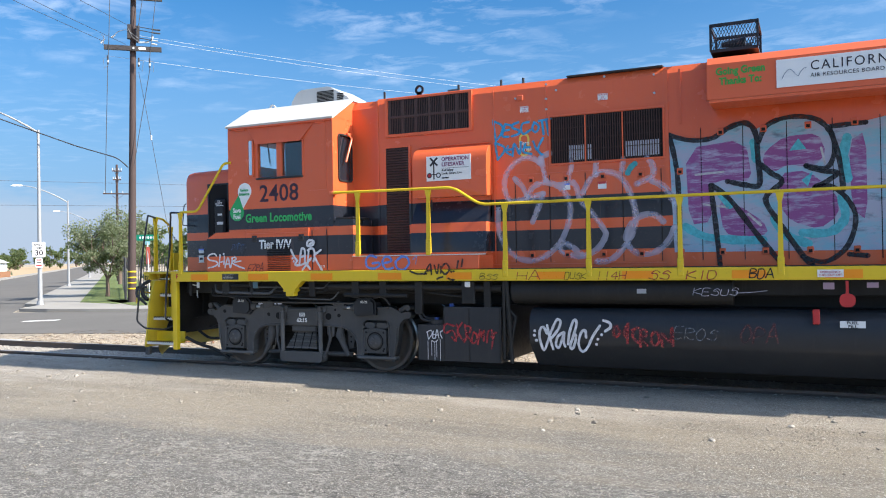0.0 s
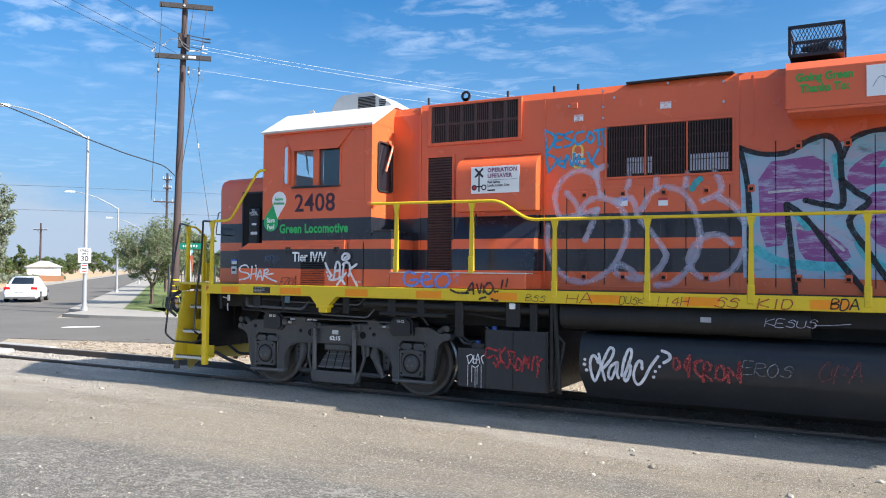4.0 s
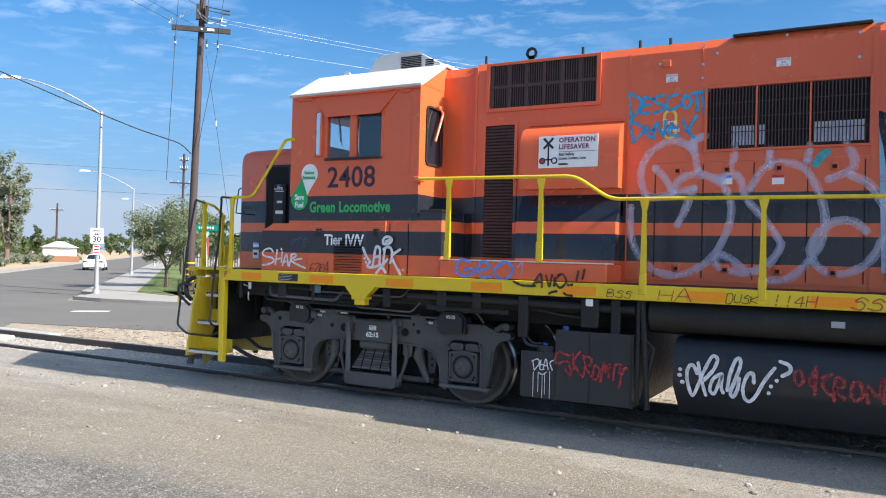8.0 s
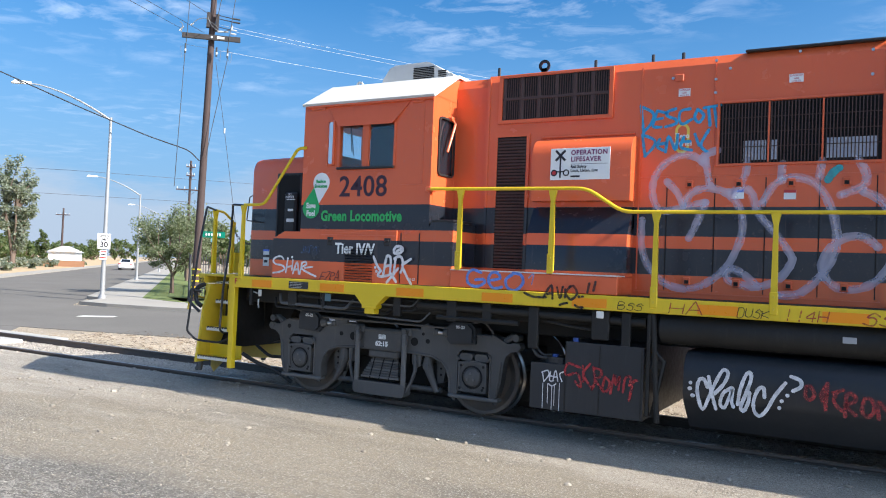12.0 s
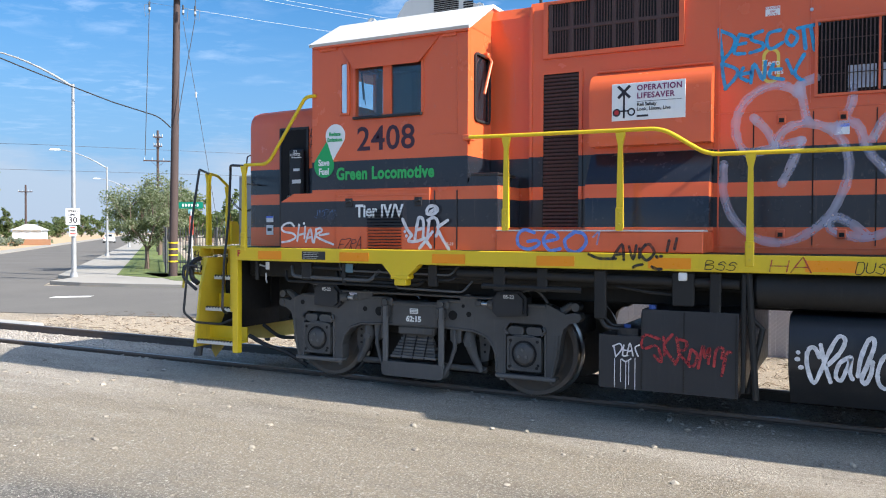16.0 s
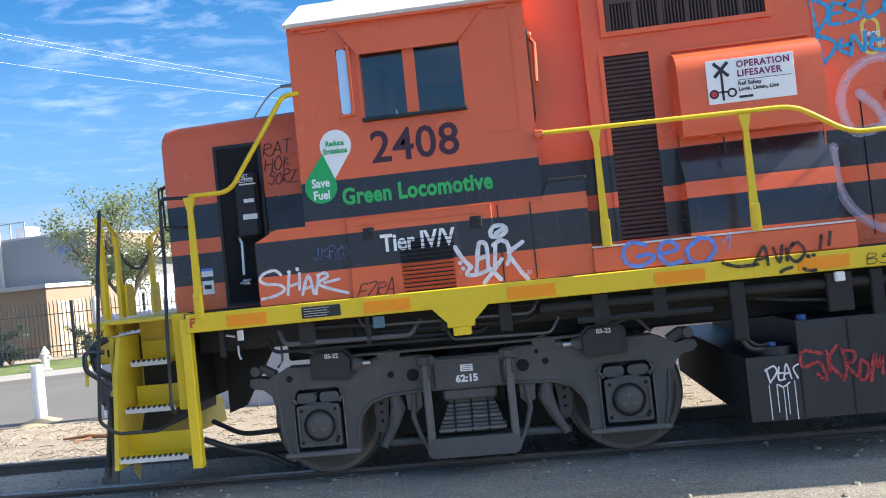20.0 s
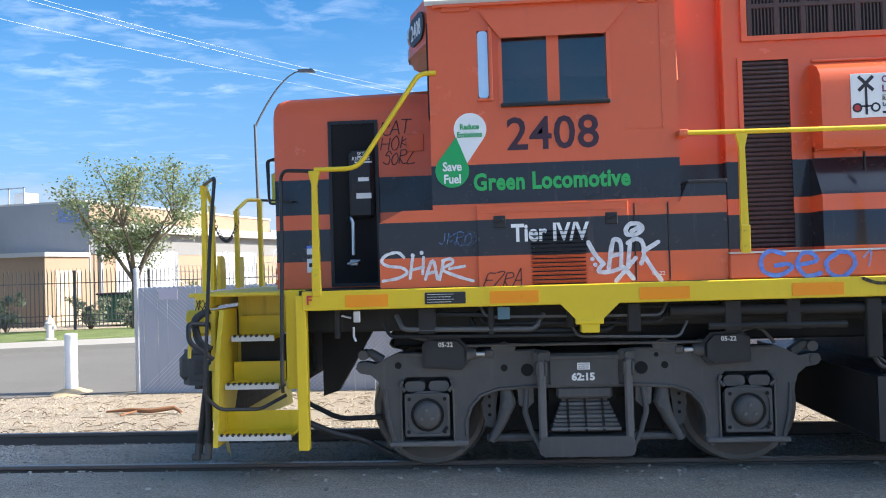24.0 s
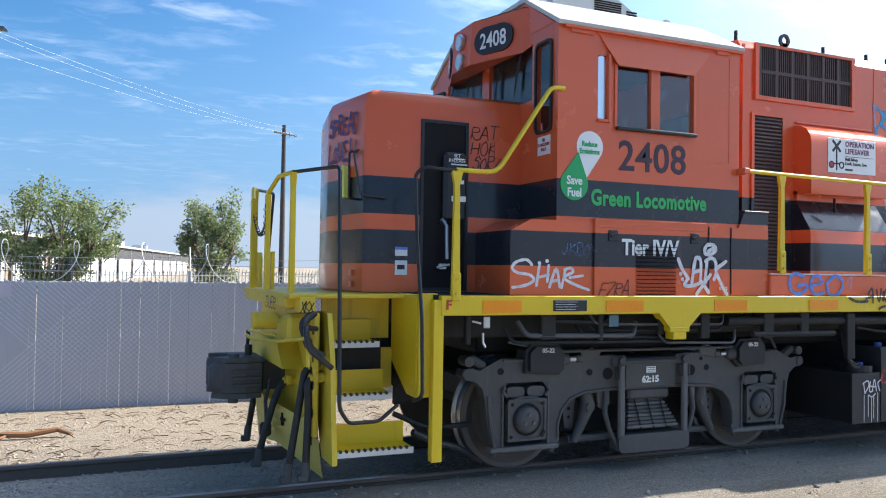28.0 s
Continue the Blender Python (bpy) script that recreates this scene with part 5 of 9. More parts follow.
        if s == 1:
            part("plate_backing", Mesh().box(cx - 0.3, cx + 0.3, 10.966, 10.99, 0.885, 1.13, 0.01), grime, hg)
            part("top_channel", Mesh().box(cx - 0.33, cx + 0.33, 10.955, 10.975, 1.115, 1.15, 0.006), grime, hg)
            sp_ = part("stencil_plate", Mesh().box(cx - 0.06, cx + 0.05, 10.960, 10.964, 1.025, 1.085), white_paint, hg, "small white plate")
            for k in range(3):
                part("plate_line", Mesh().box(cx - 0.05, cx + 0.04, 10.958, 10.9605, 1.036 + 0.017 * k, 1.041 + 0.017 * k), grime, sp_)
            lettering("numeral", "62:15", facing(cx - 0.01, 10.963, 0.935), 0.086, white_paint, hg, 0.004, 1.05, "CENTER", label="white stencilled figures")
            part("brake_pipe", Mesh().tube([(cx - 1.55, 10.98, 1.35), (cx - 1.1, 10.96, 1.255), (cx + 1.0, 10.96, 1.245), (cx + 1.5, 10.98, 1.37), (cx + 1.62, 11.0, 1.22)], 0.015, 6, 0.1), grime, tk, smooth=True)
            for q in (1, -1):
                part("hanger_side_arm", Mesh().tube([(cx + 0.50 * q, 11.0, 0.86), (cx + 0.52 * q, 10.98, 0.66), (cx + 0.47 * q, 10.97, 0.50), (cx + 0.39 * q, 10.95, 0.34)], [0.022, 0.026, 0.022, 0.02], 8), grime, tk, smooth=True)
                part("safety_bracket", Mesh().prism([(cx + a * q, b) for a, b in ((0.44, 0.86), (0.58, 0.86), (0.57, 0.72), (0.50, 0.68), (0.44, 0.74))], "y", 11.02, 11.05), grime_light, tk)
            part("tie_rod", Mesh().cyl((cx - 0.86, 11.1, 0.42), (cx + 0.86, 11.1, 0.42), 0.035, 8), grime, tk)
    for ax in (-1.37, 1.37):
        for s in (1, -1):
            f = (lambda y: y) if s == 1 else mirrored
            prof = [(0.09, -0.06), (0.16, -0.045), (0.20, 0.01), (0.36, 0.02), (0.43, -0.03), (0.455, -0.055), (0.495, -0.055), (0.508, -0.04)]
            wh = part("wheel", Mesh().lathe([(r, h * s) for r, h in prof] + [(0.508, 0.06 * s), (0.535, 0.072 * s), (0.535, 0.10 * s), (0.45, 0.10 * s), (0.1, 0.05 * s)], (cx + ax, f(11.31), 0.66), "y", 56), wheel_steel, tk, "rusty steel wheel", True)
            part("tread", Mesh().lathe([(0.509, -0.038 * s), (0.512, 0.055 * s), (0.537, 0.071 * s), (0.537, 0.098 * s)], (cx + ax, f(11.31), 0.66), "y", 56), tread, wh, "bright worn wheel tread", True)
        part("axle", Mesh().cyl((cx + ax, 11.1, 0.66), (cx + ax, mirrored(11.1), 0.66), 0.09, 16), wheel_steel, tk, smooth=True)
        part("traction_motor", Mesh().cyl((cx + ax * 0.62, 11.5, 0.68), (cx + ax * 0.62, mirrored(11.5), 0.68), 0.36, 18), frame_black, tk, smooth=True)


truck(-7.29)
truck(3.07)

# ---- tanks and gear under the frame ----
m = Mesh().prism([(-5.0, 0.45), (-3.70, 0.45), (-3.70, 1.235), (-4.58, 1.235), (-4.58, 0.97), (-5.0, 0.97)], "y", 10.62, 13.6)
ab = part("equipment_box", m, tank_black, loco, "black equipment tank with spray paint")
# shade on the box end, painted as a near-black sheet over it
part("box_end_shade", Mesh().box(-5.006, -5.002, 10.64, 13.58, 0.46, 0.96), shade_black, ab, "near-black sheet painting the end in shade")
for x, z in ((-4.58, 1.2), (-4.185, 1.22), (-3.718, 1.22)):
    part("box_seam", Mesh().box(x - 0.005, x + 0.005, 10.613, 10.62, 0.46, z), frame_black, ab)
part("filler_cap", Mesh().cyl((-4.50, 10.72, 1.23), (-4.50, 10.72, 1.275), 0.036, 14), cap_blue, ab, "blue filler cap")
part("filler_ring", Mesh().cyl((-4.72, 10.8, 0.97), (-4.72, 10.8, 1.04), 0.16, 18), black_metal, ab)
part("filler_cap", Mesh().cyl((-4.75, 10.74, 1.04), (-4.75, 10.74, 1.07), 0.036, 12), cap_blue, ab, "blue filler cap")
part("tank_hose", Mesh().tube([(-5.02, 10.75, 1.5), (-5.04, 10.68, 1.2), (-4.95, 10.66, 1.03), (-4.80, 10.70, 1.02)], 0.02, 8, 0.1).tube([(-4.97, 10.75, 1.5), (-4.99, 10.70, 1.15), (-4.88, 10.69, 1.05), (-4.78, 10.72, 1.06)], 0.014, 8, 0.1), rubber, loco, smooth=True)
for x0, x1, z0 in ((-5.06, -4.94, 1.12), (-3.96, -3.86, 1.2), (-4.30, -4.10, 1.28), (-3.68, -3.64, 0.5)):
    part("hanger_post", Mesh().box(x0, x1, 10.63, 10.69, z0, 1.6, 0.01), frame_black, loco)
part("pressure_gauge", Mesh().box(-4.24, -4.16, 10.60, 10.64, 1.52, 1.6, 0.01).box(-4.215, -4.185, 10.594, 10.6, 1.545, 1.575), white_paint, loco, "small square gauge")
part("pipe_run", Mesh().tube([(-6.6, 10.72, 1.53), (-5.1, 10.70, 1.52), (-3.7, 10.70, 1.5)], 0.05, 10).tube([(-6.3, 10.68, 1.40), (-5.2, 10.68, 1.39)], 0.03, 8).tube([(-4.85, 10.7, 1.44), (-4.55, 10.68, 1.40), (-4.30, 10.68, 1.38)], 0.014, 6), frame_black, loco, smooth=True)
part("front_pipe", Mesh().tube([(-3.62, 10.66, 1.60), (-3.55, 10.66, 0.45)], 0.03, 8).tube([(-3.62, 10.7, 0.5), (-3.5, 10.7, 1.1), (-3.62, 10.72, 1.2)], 0.025, 8), frame_black, loco, smooth=True)
part("air_reservoir", Mesh().cyl((-3.55, 10.82, 1.46), (-0.62, 10.82, 1.46), 0.175, 24).cyl((-3.60, 10.82, 1.46), (-3.55, 10.82, 1.46), 0.12, 24, 0.175), frame_black, loco, "long black air reservoir", True)
part("reservoir_tag", Mesh().box(-1.80, -1.68, 10.632, 10.642, 1.44, 1.50), Mat("grey_tag", (0.35, 0.35, 0.36), 0.5), loco, "small grey tag")
prof = [(10.635, 1.06), (10.62, 0.80), (10.66, 0.72), (11.0, 0.40), (13.2, 0.40), (13.6, 0.72), (13.61, 1.06), (13.4, 1.23), (10.82, 1.23), (10.72, 1.19), (10.66, 1.12)]
part("fuel_tank", Mesh().prism(prof, "x", -3.28, 1.14), tank_black, loco, "black fuel tank covered in spray paint", True)
ff = part("fuel_sign", Mesh().box(0.57, 0.84, 10.615, 10.622, 1.045, 1.125), white_paint, loco, "white fuel fill label")
lettering("lettering", "FUEL\nFILL", facing(0.705, 10.613, 1.09), 0.045, dark_ink, ff, 0.001, 1.3, "CENTER")
es = part("cutoff_sign", Mesh().box(0.34, 0.62, 10.580, 10.584, 1.645, 1.735), white_paint, loco, "white emergency fuel cut-off label")
lettering("lettering", "EMERGENCY\nFUEL CUT OFF", facing(0.48, 10.578, 1.695), 0.035, red_ink, es, 0.0, 1.1, "CENTER")
part("pull_handle", Mesh().box(0.64, 0.67, 10.60, 10.62, 1.42, 1.6).prism(rounded(0.655, 1.37, 0.17, 0.16, 0.07), "y", 10.59, 10.61), red_ink, loco, "red emergency pull handle")
part("filler_pipe", Mesh().box(0.28, 0.36, 10.60, 10.64, 1.08, 1.26, 0.01), red_ink, loco, "red tag on the tank")
faded_label = Mat("faded_label", (0.35, 0.22, 0.26), 0.5)
for x, z in ((0.40, 1.50), (0.86, 1.52)):
    part("sight_glass", Mesh().box(x, x + 0.12, 10.60, 10.61, z, 1.58), faded_label, loco)
# pieces under the front corner
rng = random.Random(77)
for k in range(9):
    z, y = 1.34 + 0.03 * k, 10.68 + 0.03 * (k % 3)
    x0 = -9.5 + rng.uniform(0, 2.6)
    x1 = x0 + rng.uniform(0.5, 1.7)
    part("under_pipe", Mesh().tube([(x0, y + 0.06, z + 0.12), (x0 + 0.06, y, z), (x1, y, z - 0.02), (x1 + 0.08, y + 0.08, z + 0.1)], rng.choice((0.012, 0.016, 0.022)), 6, 0.05), frame_black if k % 3 else grime, loco, smooth=True)
for k in range(7):
    x = -9.35 + 0.62 * k + rng.uniform(-0.1, 0.1)
    part("under_bracket", Mesh().box(x, x + rng.uniform(0.04, 0.16), 10.66, 10.72, 1.45 - 0.1 * rng.random(), 1.61, 0.01), frame_black, loco)
part("tail_cock", Mesh().box(-9.24, -9.18, 10.66, 10.68, 1.50, 1.60, 0.008), chrome, loco, "dull metal hanger plate")
part("valve_handle", Mesh().tube([(-9.34, 10.68, 1.56), (-9.26, 10.68, 1.54)], 0.01), chrome, loco)
part("valve_handle", Mesh().tube([(-9.24, 10.68, 1.46), (-9.24, 10.68, 1.38), (-9.22, 10.67, 1.34)], 0.011), chrome, loco)
part("under_tag", Mesh().box(-8.02, -7.92, 10.625, 10.632, 1.50, 1.60), Mat("teal_tag", (0.08, 0.15, 0.18), 0.5), loco)
part("sand_pipe", Mesh().tube([(-9.75, 10.95, 0.62), (-9.5, 11.0, 0.5), (-9.25, 11.1, 0.42), (-9.0, 11.2, 0.25)], 0.03, 8, 0.1).tube([(-9.8, 11.3, 0.72), (-9.5, 11.25, 0.58), (-9.1, 11.2, 0.6)], 0.024, 8, 0.1), rubber, loco, smooth=True)
part("front_gusset", Mesh().prism([(-9.7, 1.55), (-9.1, 1.55), (-9.55, 0.8), (-9.7, 0.75)], "y", 11.5, 11.6).box(-10.0, -9.75, 11.4, 12.8, 1.0, 1.5), frame_black, loco)

# ---- lettering and decals on the cab ----
plum = Mat("dark_plum_figures", (0.045, 0.016, 0.030), 0.5)
lettering("numeral", "2408", facing(-7.905, CY - 0.003, 2.915), 0.385, plum, loco, 0.005, 0.99, spacing=1.03, label="dark painted road number figures")
lettering("lettering", "Green Locomotive", facing(-8.19, CY - 0.003, 2.585), 0.195, Mat("bright_green_letters", (0.03, 0.42, 0.10), 0.45), loco, 0.007, 0.82, spacing=1.06, label="green lettering on the black band")
lettering("lettering", "Tier IV/V", facing(-7.885, 10.632, 2.145), 0.20, white_paint, panel, 0.006, 0.85, label="white lettering")


def drop(cx, cz, r, tip):
    """The outline of a drop: a circle drawn out to a tip."""
    d = Vector(tip) - Vector((cx, cz))
    a0, h = math.atan2(d.y, d.x), math.acos(min(1, r / d.length))
    n = 26
    return [tip] + [(cx + r * math.cos(a0 + h + (2 * math.pi - 2 * h) * i / n), cz + r * math.sin(a0 + h + (2 * math.pi - 2 * h) * i / n)) for i in range(n + 1)]


dd = part("drop_decal", Mesh().prism(drop(-8.205, 3.10, 0.138, (-8.255, 2.79)), "y", CY - 0.004, CY), white_paint, loco, "white drop-shaped decal")
gd = part("green_drop", Mesh().prism(drop(-8.365, 2.755, 0.142, (-8.325, 3.04)), "y", CY - 0.007, CY), green_paint, dd, "green drop-shaped decal")
lettering("lettering", "Reduce\nEmissions", facing(-8.21, CY - 0.006, 3.10), 0.066, green_paint, dd, 0.002, 0.82, "CENTER")
lettering("lettering", "Save\nFuel", facing(-8.365, CY - 0.009, 2.755), 0.105, white_paint, gd, 0.003, 0.85, "CENTER")
lettering("numeral", "05-22", facing(-6.74, 10.661, 1.83), 0.045, white_paint, loco)

# ---- spray paint: strokes laid on the surfaces as thin ribbons ----
HANDSTYLE = {
    "S": "97 69 37 36 66 84 71 41 12", "H": "19 11|89 81|15 85", "A": "11 49 59 91|24 74", "R": "19 11|19 69 87 66 15 51 91", "L": "29 11 20 91", "K": "19 11|89 15 92",
    "G": "88 59 27 14 32 61 84 64", "E": "89 29 15 11 81|15 75", "O": "59 27 14 31 61 84 77 59", "1": "27 59 51", "D": "19 11 61 85 69 19", "U": "19 13 31 61 83 89", "I": "59 51",
    "a": "76 46 23 31 61 76 71 91", "b": "29 21 14 45 74 62 31 22", "c": "85 56 24 31 61 82", "v": "16 41 86", "i": "46 41|49 48", "o": "46 24 31 61 84 66 46", "M": "11 19 55 89 91", "N": "11 19 91 99",
    "C": "88 59 27 13 41 82", "Y": "19 55 89|55 51", "T": "19 99|59 51", "P": "11 19 69 87 65 15", "V": "19 41 89", "!": "59 54|52 51", "Z": "19 89 11 91", "B": "11 19 69 77 15 75 83 61 11", "4": "69 14 84|69 61", "J": "69 63 41 13", "X": "19 91|89 11", '"': "39 37|69 67", ".": "51 52",
}


def smooth_line(pts, steps=5):
    if len(pts) < 3:
        return [Vector(p) for p in pts]
    q = [Vector(pts[0]), *map(Vector, pts), Vector(pts[-1])]
    out = []
    for a, b, c, d in zip(q, q[1:], q[2:], q[3:]):
        for i in range(steps):
            t = i / steps
            out.append(0.5 * (2 * b + (c - a) * t + (2 * a - 5 * b + 4 * c - d) * t * t + (3 * b - 3 * c + d - a) * t**3))
    return out + [q[-1]]


def ribbon(mesh, pts, width, m, rng, lift=0.0):
    """A flat brush stroke with round ends through points of a plane, placed by m."""
    line = smooth_line(pts)
    n = len(line)
    v = []
    for i, p in enumerate(line):
        d = (line[min(i + 1, n - 1)] - line[max(i - 1, 0)])
        d = d.normalized() if d.length > 1e-6 else Vector((1, 0))
        s = Vector((-d.y, d.x)) * width * 0.5 * rng.uniform(0.86, 1.12)
        v += [m @ Vector((p.x + s.x, p.y + s.y, lift)), m @ Vector((p.x - s.x, p.y - s.y, lift))]
    mesh.add(v, [(2 * i, 2 * i + 1, 2 * i + 3, 2 * i + 2) for i in range(n - 1)])
    for p, z in ((line[0], 0.0002), (line[-1], 0.0003)):
        k = [m @ Vector((p.x + width * 0.5 * math.cos(a * 0.785), p.y + width * 0.5 * math.sin(a * 0.785), lift + z)) for a in range(8)]
        mesh.add(k, [tuple(range(8))])


def spray(name, color, cover=1.0, rough=0.5):
    """Spray paint that lets the ground show through in specks."""
    s = Mat(name, color, rough)
    s.mix(s.ramp(s.noise(9, 4), 0.35, 0.7, 0, 0.25), tuple(c * 0.7 for c in color))
    tr = s.n.new("ShaderNodeBsdfTransparent")
    mx = s.n.new("ShaderNodeMixShader")
    speck = s.ramp(s.noise(16, 5, 0.7), 0.25, 0.62, max(0.0, cover - 0.45), min(1.0, cover + 0.15))
    s.l.new(speck, mx.inputs[0])
    s.l.new(tr.outputs[0], mx.inputs[1])
    s.l.new(s.b.outputs[0], mx.inputs[2])
    s.l.new(mx.outputs[0], s.n["Material Output"].inputs["Surface"])
    return s


def mist(name, color, cover):
    """An even thin coat of spray paint, a little patchy."""
    s = Mat(name, color, 0.5)
    tr, mx = s.n.new("ShaderNodeBsdfTransparent"), s.n.new("ShaderNodeMixShader")
    s.l.new(s.ramp(s.noise(2.5, 3), 0.3, 0.7, cover * 0.8, cover * 1.2), mx.inputs[0])
    s.l.new(tr.outputs[0], mx.inputs[1])
    s.l.new(s.b.outputs[0], mx.inputs[2])
    s.l.new(mx.outputs[0], s.n["Material Output"].inputs["Surface"])
    return s


def tag(text, m, high, wide, width, material, label, seed=1, slant=0.18, parent=None, drip=0):
    """A scrawled tag in strokes; m places its lower left corner."""
    rng = random.Random(seed)
    first = None
    step = wide / max(1, len(text))
    for k, ch in enumerate(text):
        if ch not in HANDSTYLE:
            continue
        grow, rise = rng.uniform(0.85, 1.12), rng.uniform(-0.06, 0.06) * high
        for j, stroke in enumerate(HANDSTYLE[ch].split("|")):
            pts = []
            for pair in stroke.split():
                x, y = (int(pair[0]) - 1) / 8, (int(pair[1]) - 1) / 8
                pts.append((step * (k + 0.04 + 0.9 * x) + slant * y * high + rng.uniform(-0.02, 0.02) * step, rise + y * high * grow))
            mesh = Mesh()
            ribbon(mesh, pts, width, m, rng, 0.0004 * (k + 3 * j))
            if drip and rng.random() < 0.8:
                p = min(pts, key=lambda q: q[1])
                ribbon(mesh, [p, (p[0], p[1] - drip * rng.uniform(0.5, 1.1))], width * 0.4, m, rng, 0.0002)
            if first is None:
                first = part("spray_tag", mesh, material, loco, label)
            else:
                part("tag_stroke", mesh, material, first)
    return first


def drawn(name, strokes, width, m, material, label, seed=2, parent=None):
    """Brush strokes, each one a part of its own."""
    rng = random.Random(seed)
    first = None
    for k, s in enumerate(strokes):
        mesh = Mesh()
        ribbon(mesh, [tuple(float(a) for a in p.split()) for p in s.split(",")], width, m, rng, 0.0003 * k)
        ob = part(name, mesh, material, parent or loco, label)
        first = first or ob
    return first


sp_white, sp_black = spray("white_spray", (0.78, 0.77, 0.78)), spray("black_spray", (0.012, 0.012, 0.016))
sp_blue, sp_red = spray("blue_spray", (0.13, 0.27, 0.72)), spray("red_spray", (0.42, 0.035, 0.04), 0.72)
sp_sky, sp_lilac = spray("sky_blue_spray", (0.02, 0.36, 0.66)), spray("thin_lilac_white_spray", (0.72, 0.68, 0.80), 0.55)
sp_faint = spray("faint_blue_spray", (0.12, 0.25, 0.52), 0.5)
sp_grey = spray("silver_spray", (0.62, 0.62, 0.62), 0.95)
sp_brown = spray("dark_brown_marker", (0.09, 0.02, 0.02), 0.9)
drawn("spray_tag", ["-8.793 2.038, -8.847 2.080, -8.945 2.059, -8.983 2.007, -8.929 1.968, -8.816 1.952, -8.771 1.906, -8.853 1.862, -8.977 1.843", "-8.720 2.032, -8.746 1.860", "-8.627 2.034, -8.639 1.895", "-8.739 1.928, -8.629 1.953", "-8.617 1.849, -8.551 2.006, -8.514 1.848", "-8.585 1.898, -8.523 1.911", "-8.459 2.004, -8.496 1.843", "-8.469 2.000, -8.403 2.014, -8.383 1.980, -8.471 1.928, -8.351 1.868, -8.216 1.824", "-8.412 1.931, -8.283 1.949"], 0.026, facing(0, 10.661, 0), sp_white, "white spray-painted tag", 3)
drawn("spray_tag", ["-8.720 2.054, -8.717 2.052", "-8.644 2.073, -8.642 2.071"], 0.034, facing(0, 10.661, 0), sp_white, "white spray dot", 4)
drawn("spray_tag", ["-7.257 2.116, -7.204 2.015, -7.137 1.935", "-7.144 1.935, -7.180 1.872, -7.083 1.870, -7.002 1.894", "-7.096 1.900, -7.059 2.107, -7.020 2.132, -6.991 2.084, -6.995 1.911", "-7.066 1.997, -6.993 2.015", "-6.918 2.093, -6.941 1.910", "-6.936 2.100, -6.872 2.132, -6.817 2.101, -6.808 1.996, -6.832 1.929", "-6.812 2.028, -6.689 2.102", "-7.039 1.793, -6.957 1.883, -6.876 1.976", "-6.979 1.905, -6.898 1.808", "-6.808 1.992, -6.732 1.869, -6.674 1.789", "-6.950 2.210, -6.915 2.255, -6.843 2.255, -6.814 2.214, -6.867 2.170, -6.935 2.171, -6.950 2.206", "-6.903 2.196, -6.848 2.224"], 0.036, facing(0, 10.630, 0), sp_white, "white spray-painted tag", 5)
drawn("spray_tag", ["-7.228 1.979, -7.226 1.977", "-7.206 1.930, -7.204 1.928"], 0.036, facing(0, 10.630, 0), sp_white, "white spray dot", 6)
tag("EZRA", facing(-8.13, 10.632, 1.775), 0.12, 0.32, 0.011, sp_brown, "dark scrawl", 7, 0.3, panel)
tag("JKROX", facing(-8.50, 10.659, 2.13), 0.10, 0.36, 0.008, sp_faint, "thin blue scrawl on the black band", 8)
drawn("spray_tag", ["-5.69 1.97, -5.80 2.00, -5.87 1.94, -5.86 1.84, -5.75 1.80, -5.64 1.85, -5.66 1.89, -5.76 1.88", "-5.58 1.88, -5.44 1.91, -5.47 1.97, -5.55 1.97, -5.59 1.88, -5.52 1.79, -5.41 1.81", "-5.25 1.98, -5.36 1.90, -5.33 1.80, -5.23 1.78, -5.14 1.87, -5.17 1.96, -5.27 1.98"], 0.036, facing(0, 10.624, 0), sp_blue, "blue spray-painted tag", 9)
drawn("spray_tag", ["-5.07 1.93, -5.01 1.98, -5.03 1.86"], 0.018, facing(0, 10.624, 0), spray("pale_blue_spray", (0.35, 0.42, 0.72), 0.6), "pale blue figure", 10)
drawn("spray_tag", ["-5.10 1.76, -4.99 1.72, -4.83 1.72", "-4.86 1.72, -4.77 1.86, -4.75 1.71", "-4.82 1.76, -4.75 1.77", "-4.70 1.84, -4.66 1.72, -4.63 1.85", "-4.60 1.82, -4.60 1.73", "-4.54 1.86, -4.59 1.78, -4.53 1.71, -4.46 1.78, -4.50 1.86, -4.55 1.85", "-4.44 1.75, -4.43 1.74", "-4.40 1.75, -4.39 1.75", "-4.66 1.64, -4.62 1.66, -4.57 1.67", "-4.48 1.65, -4.44 1.63, -4.39 1.63", "-4.32 1.90, -4.34 1.80", "-4.25 1.92, -4.27 1.82"], 0.028, facing(0, 10.579, 0), sp_black, "black spray-painted tag", 11)
tag("BSS", facing(-4.0, 10.581, 1.635), 0.085, 0.28, 0.008, sp_black, "thin black scrawl on the sill", 13)
tag("HA", facing(-3.45, 10.581, 1.63), 0.11, 0.36, 0.012, sp_red, "red scrawl on the sill", 14)
tag("DUSK", facing(-2.76, 10.581, 1.635), 0.085, 0.30, 0.008, sp_black, "thin black scrawl on the sill", 15)
tag("!!4H", facing(-2.34, 10.581, 1.63), 0.11, 0.42, 0.012, sp_red, "red scrawl on the sill", 16)
tag("SS", facing(-1.64, 10.581, 1.625), 0.115, 0.28, 0.014, sp_red, "red scrawl on the sill", 17)
tag("KID", facing(-1.17, 10.581, 1.625), 0.115, 0.38, 0.016, sp_red, "red scrawl on the sill", 18)
tag("BDA", facing(-0.42, 10.581, 1.64), 0.10, 0.28, 0.016, sp_black, "black scrawl on the sill", 19)
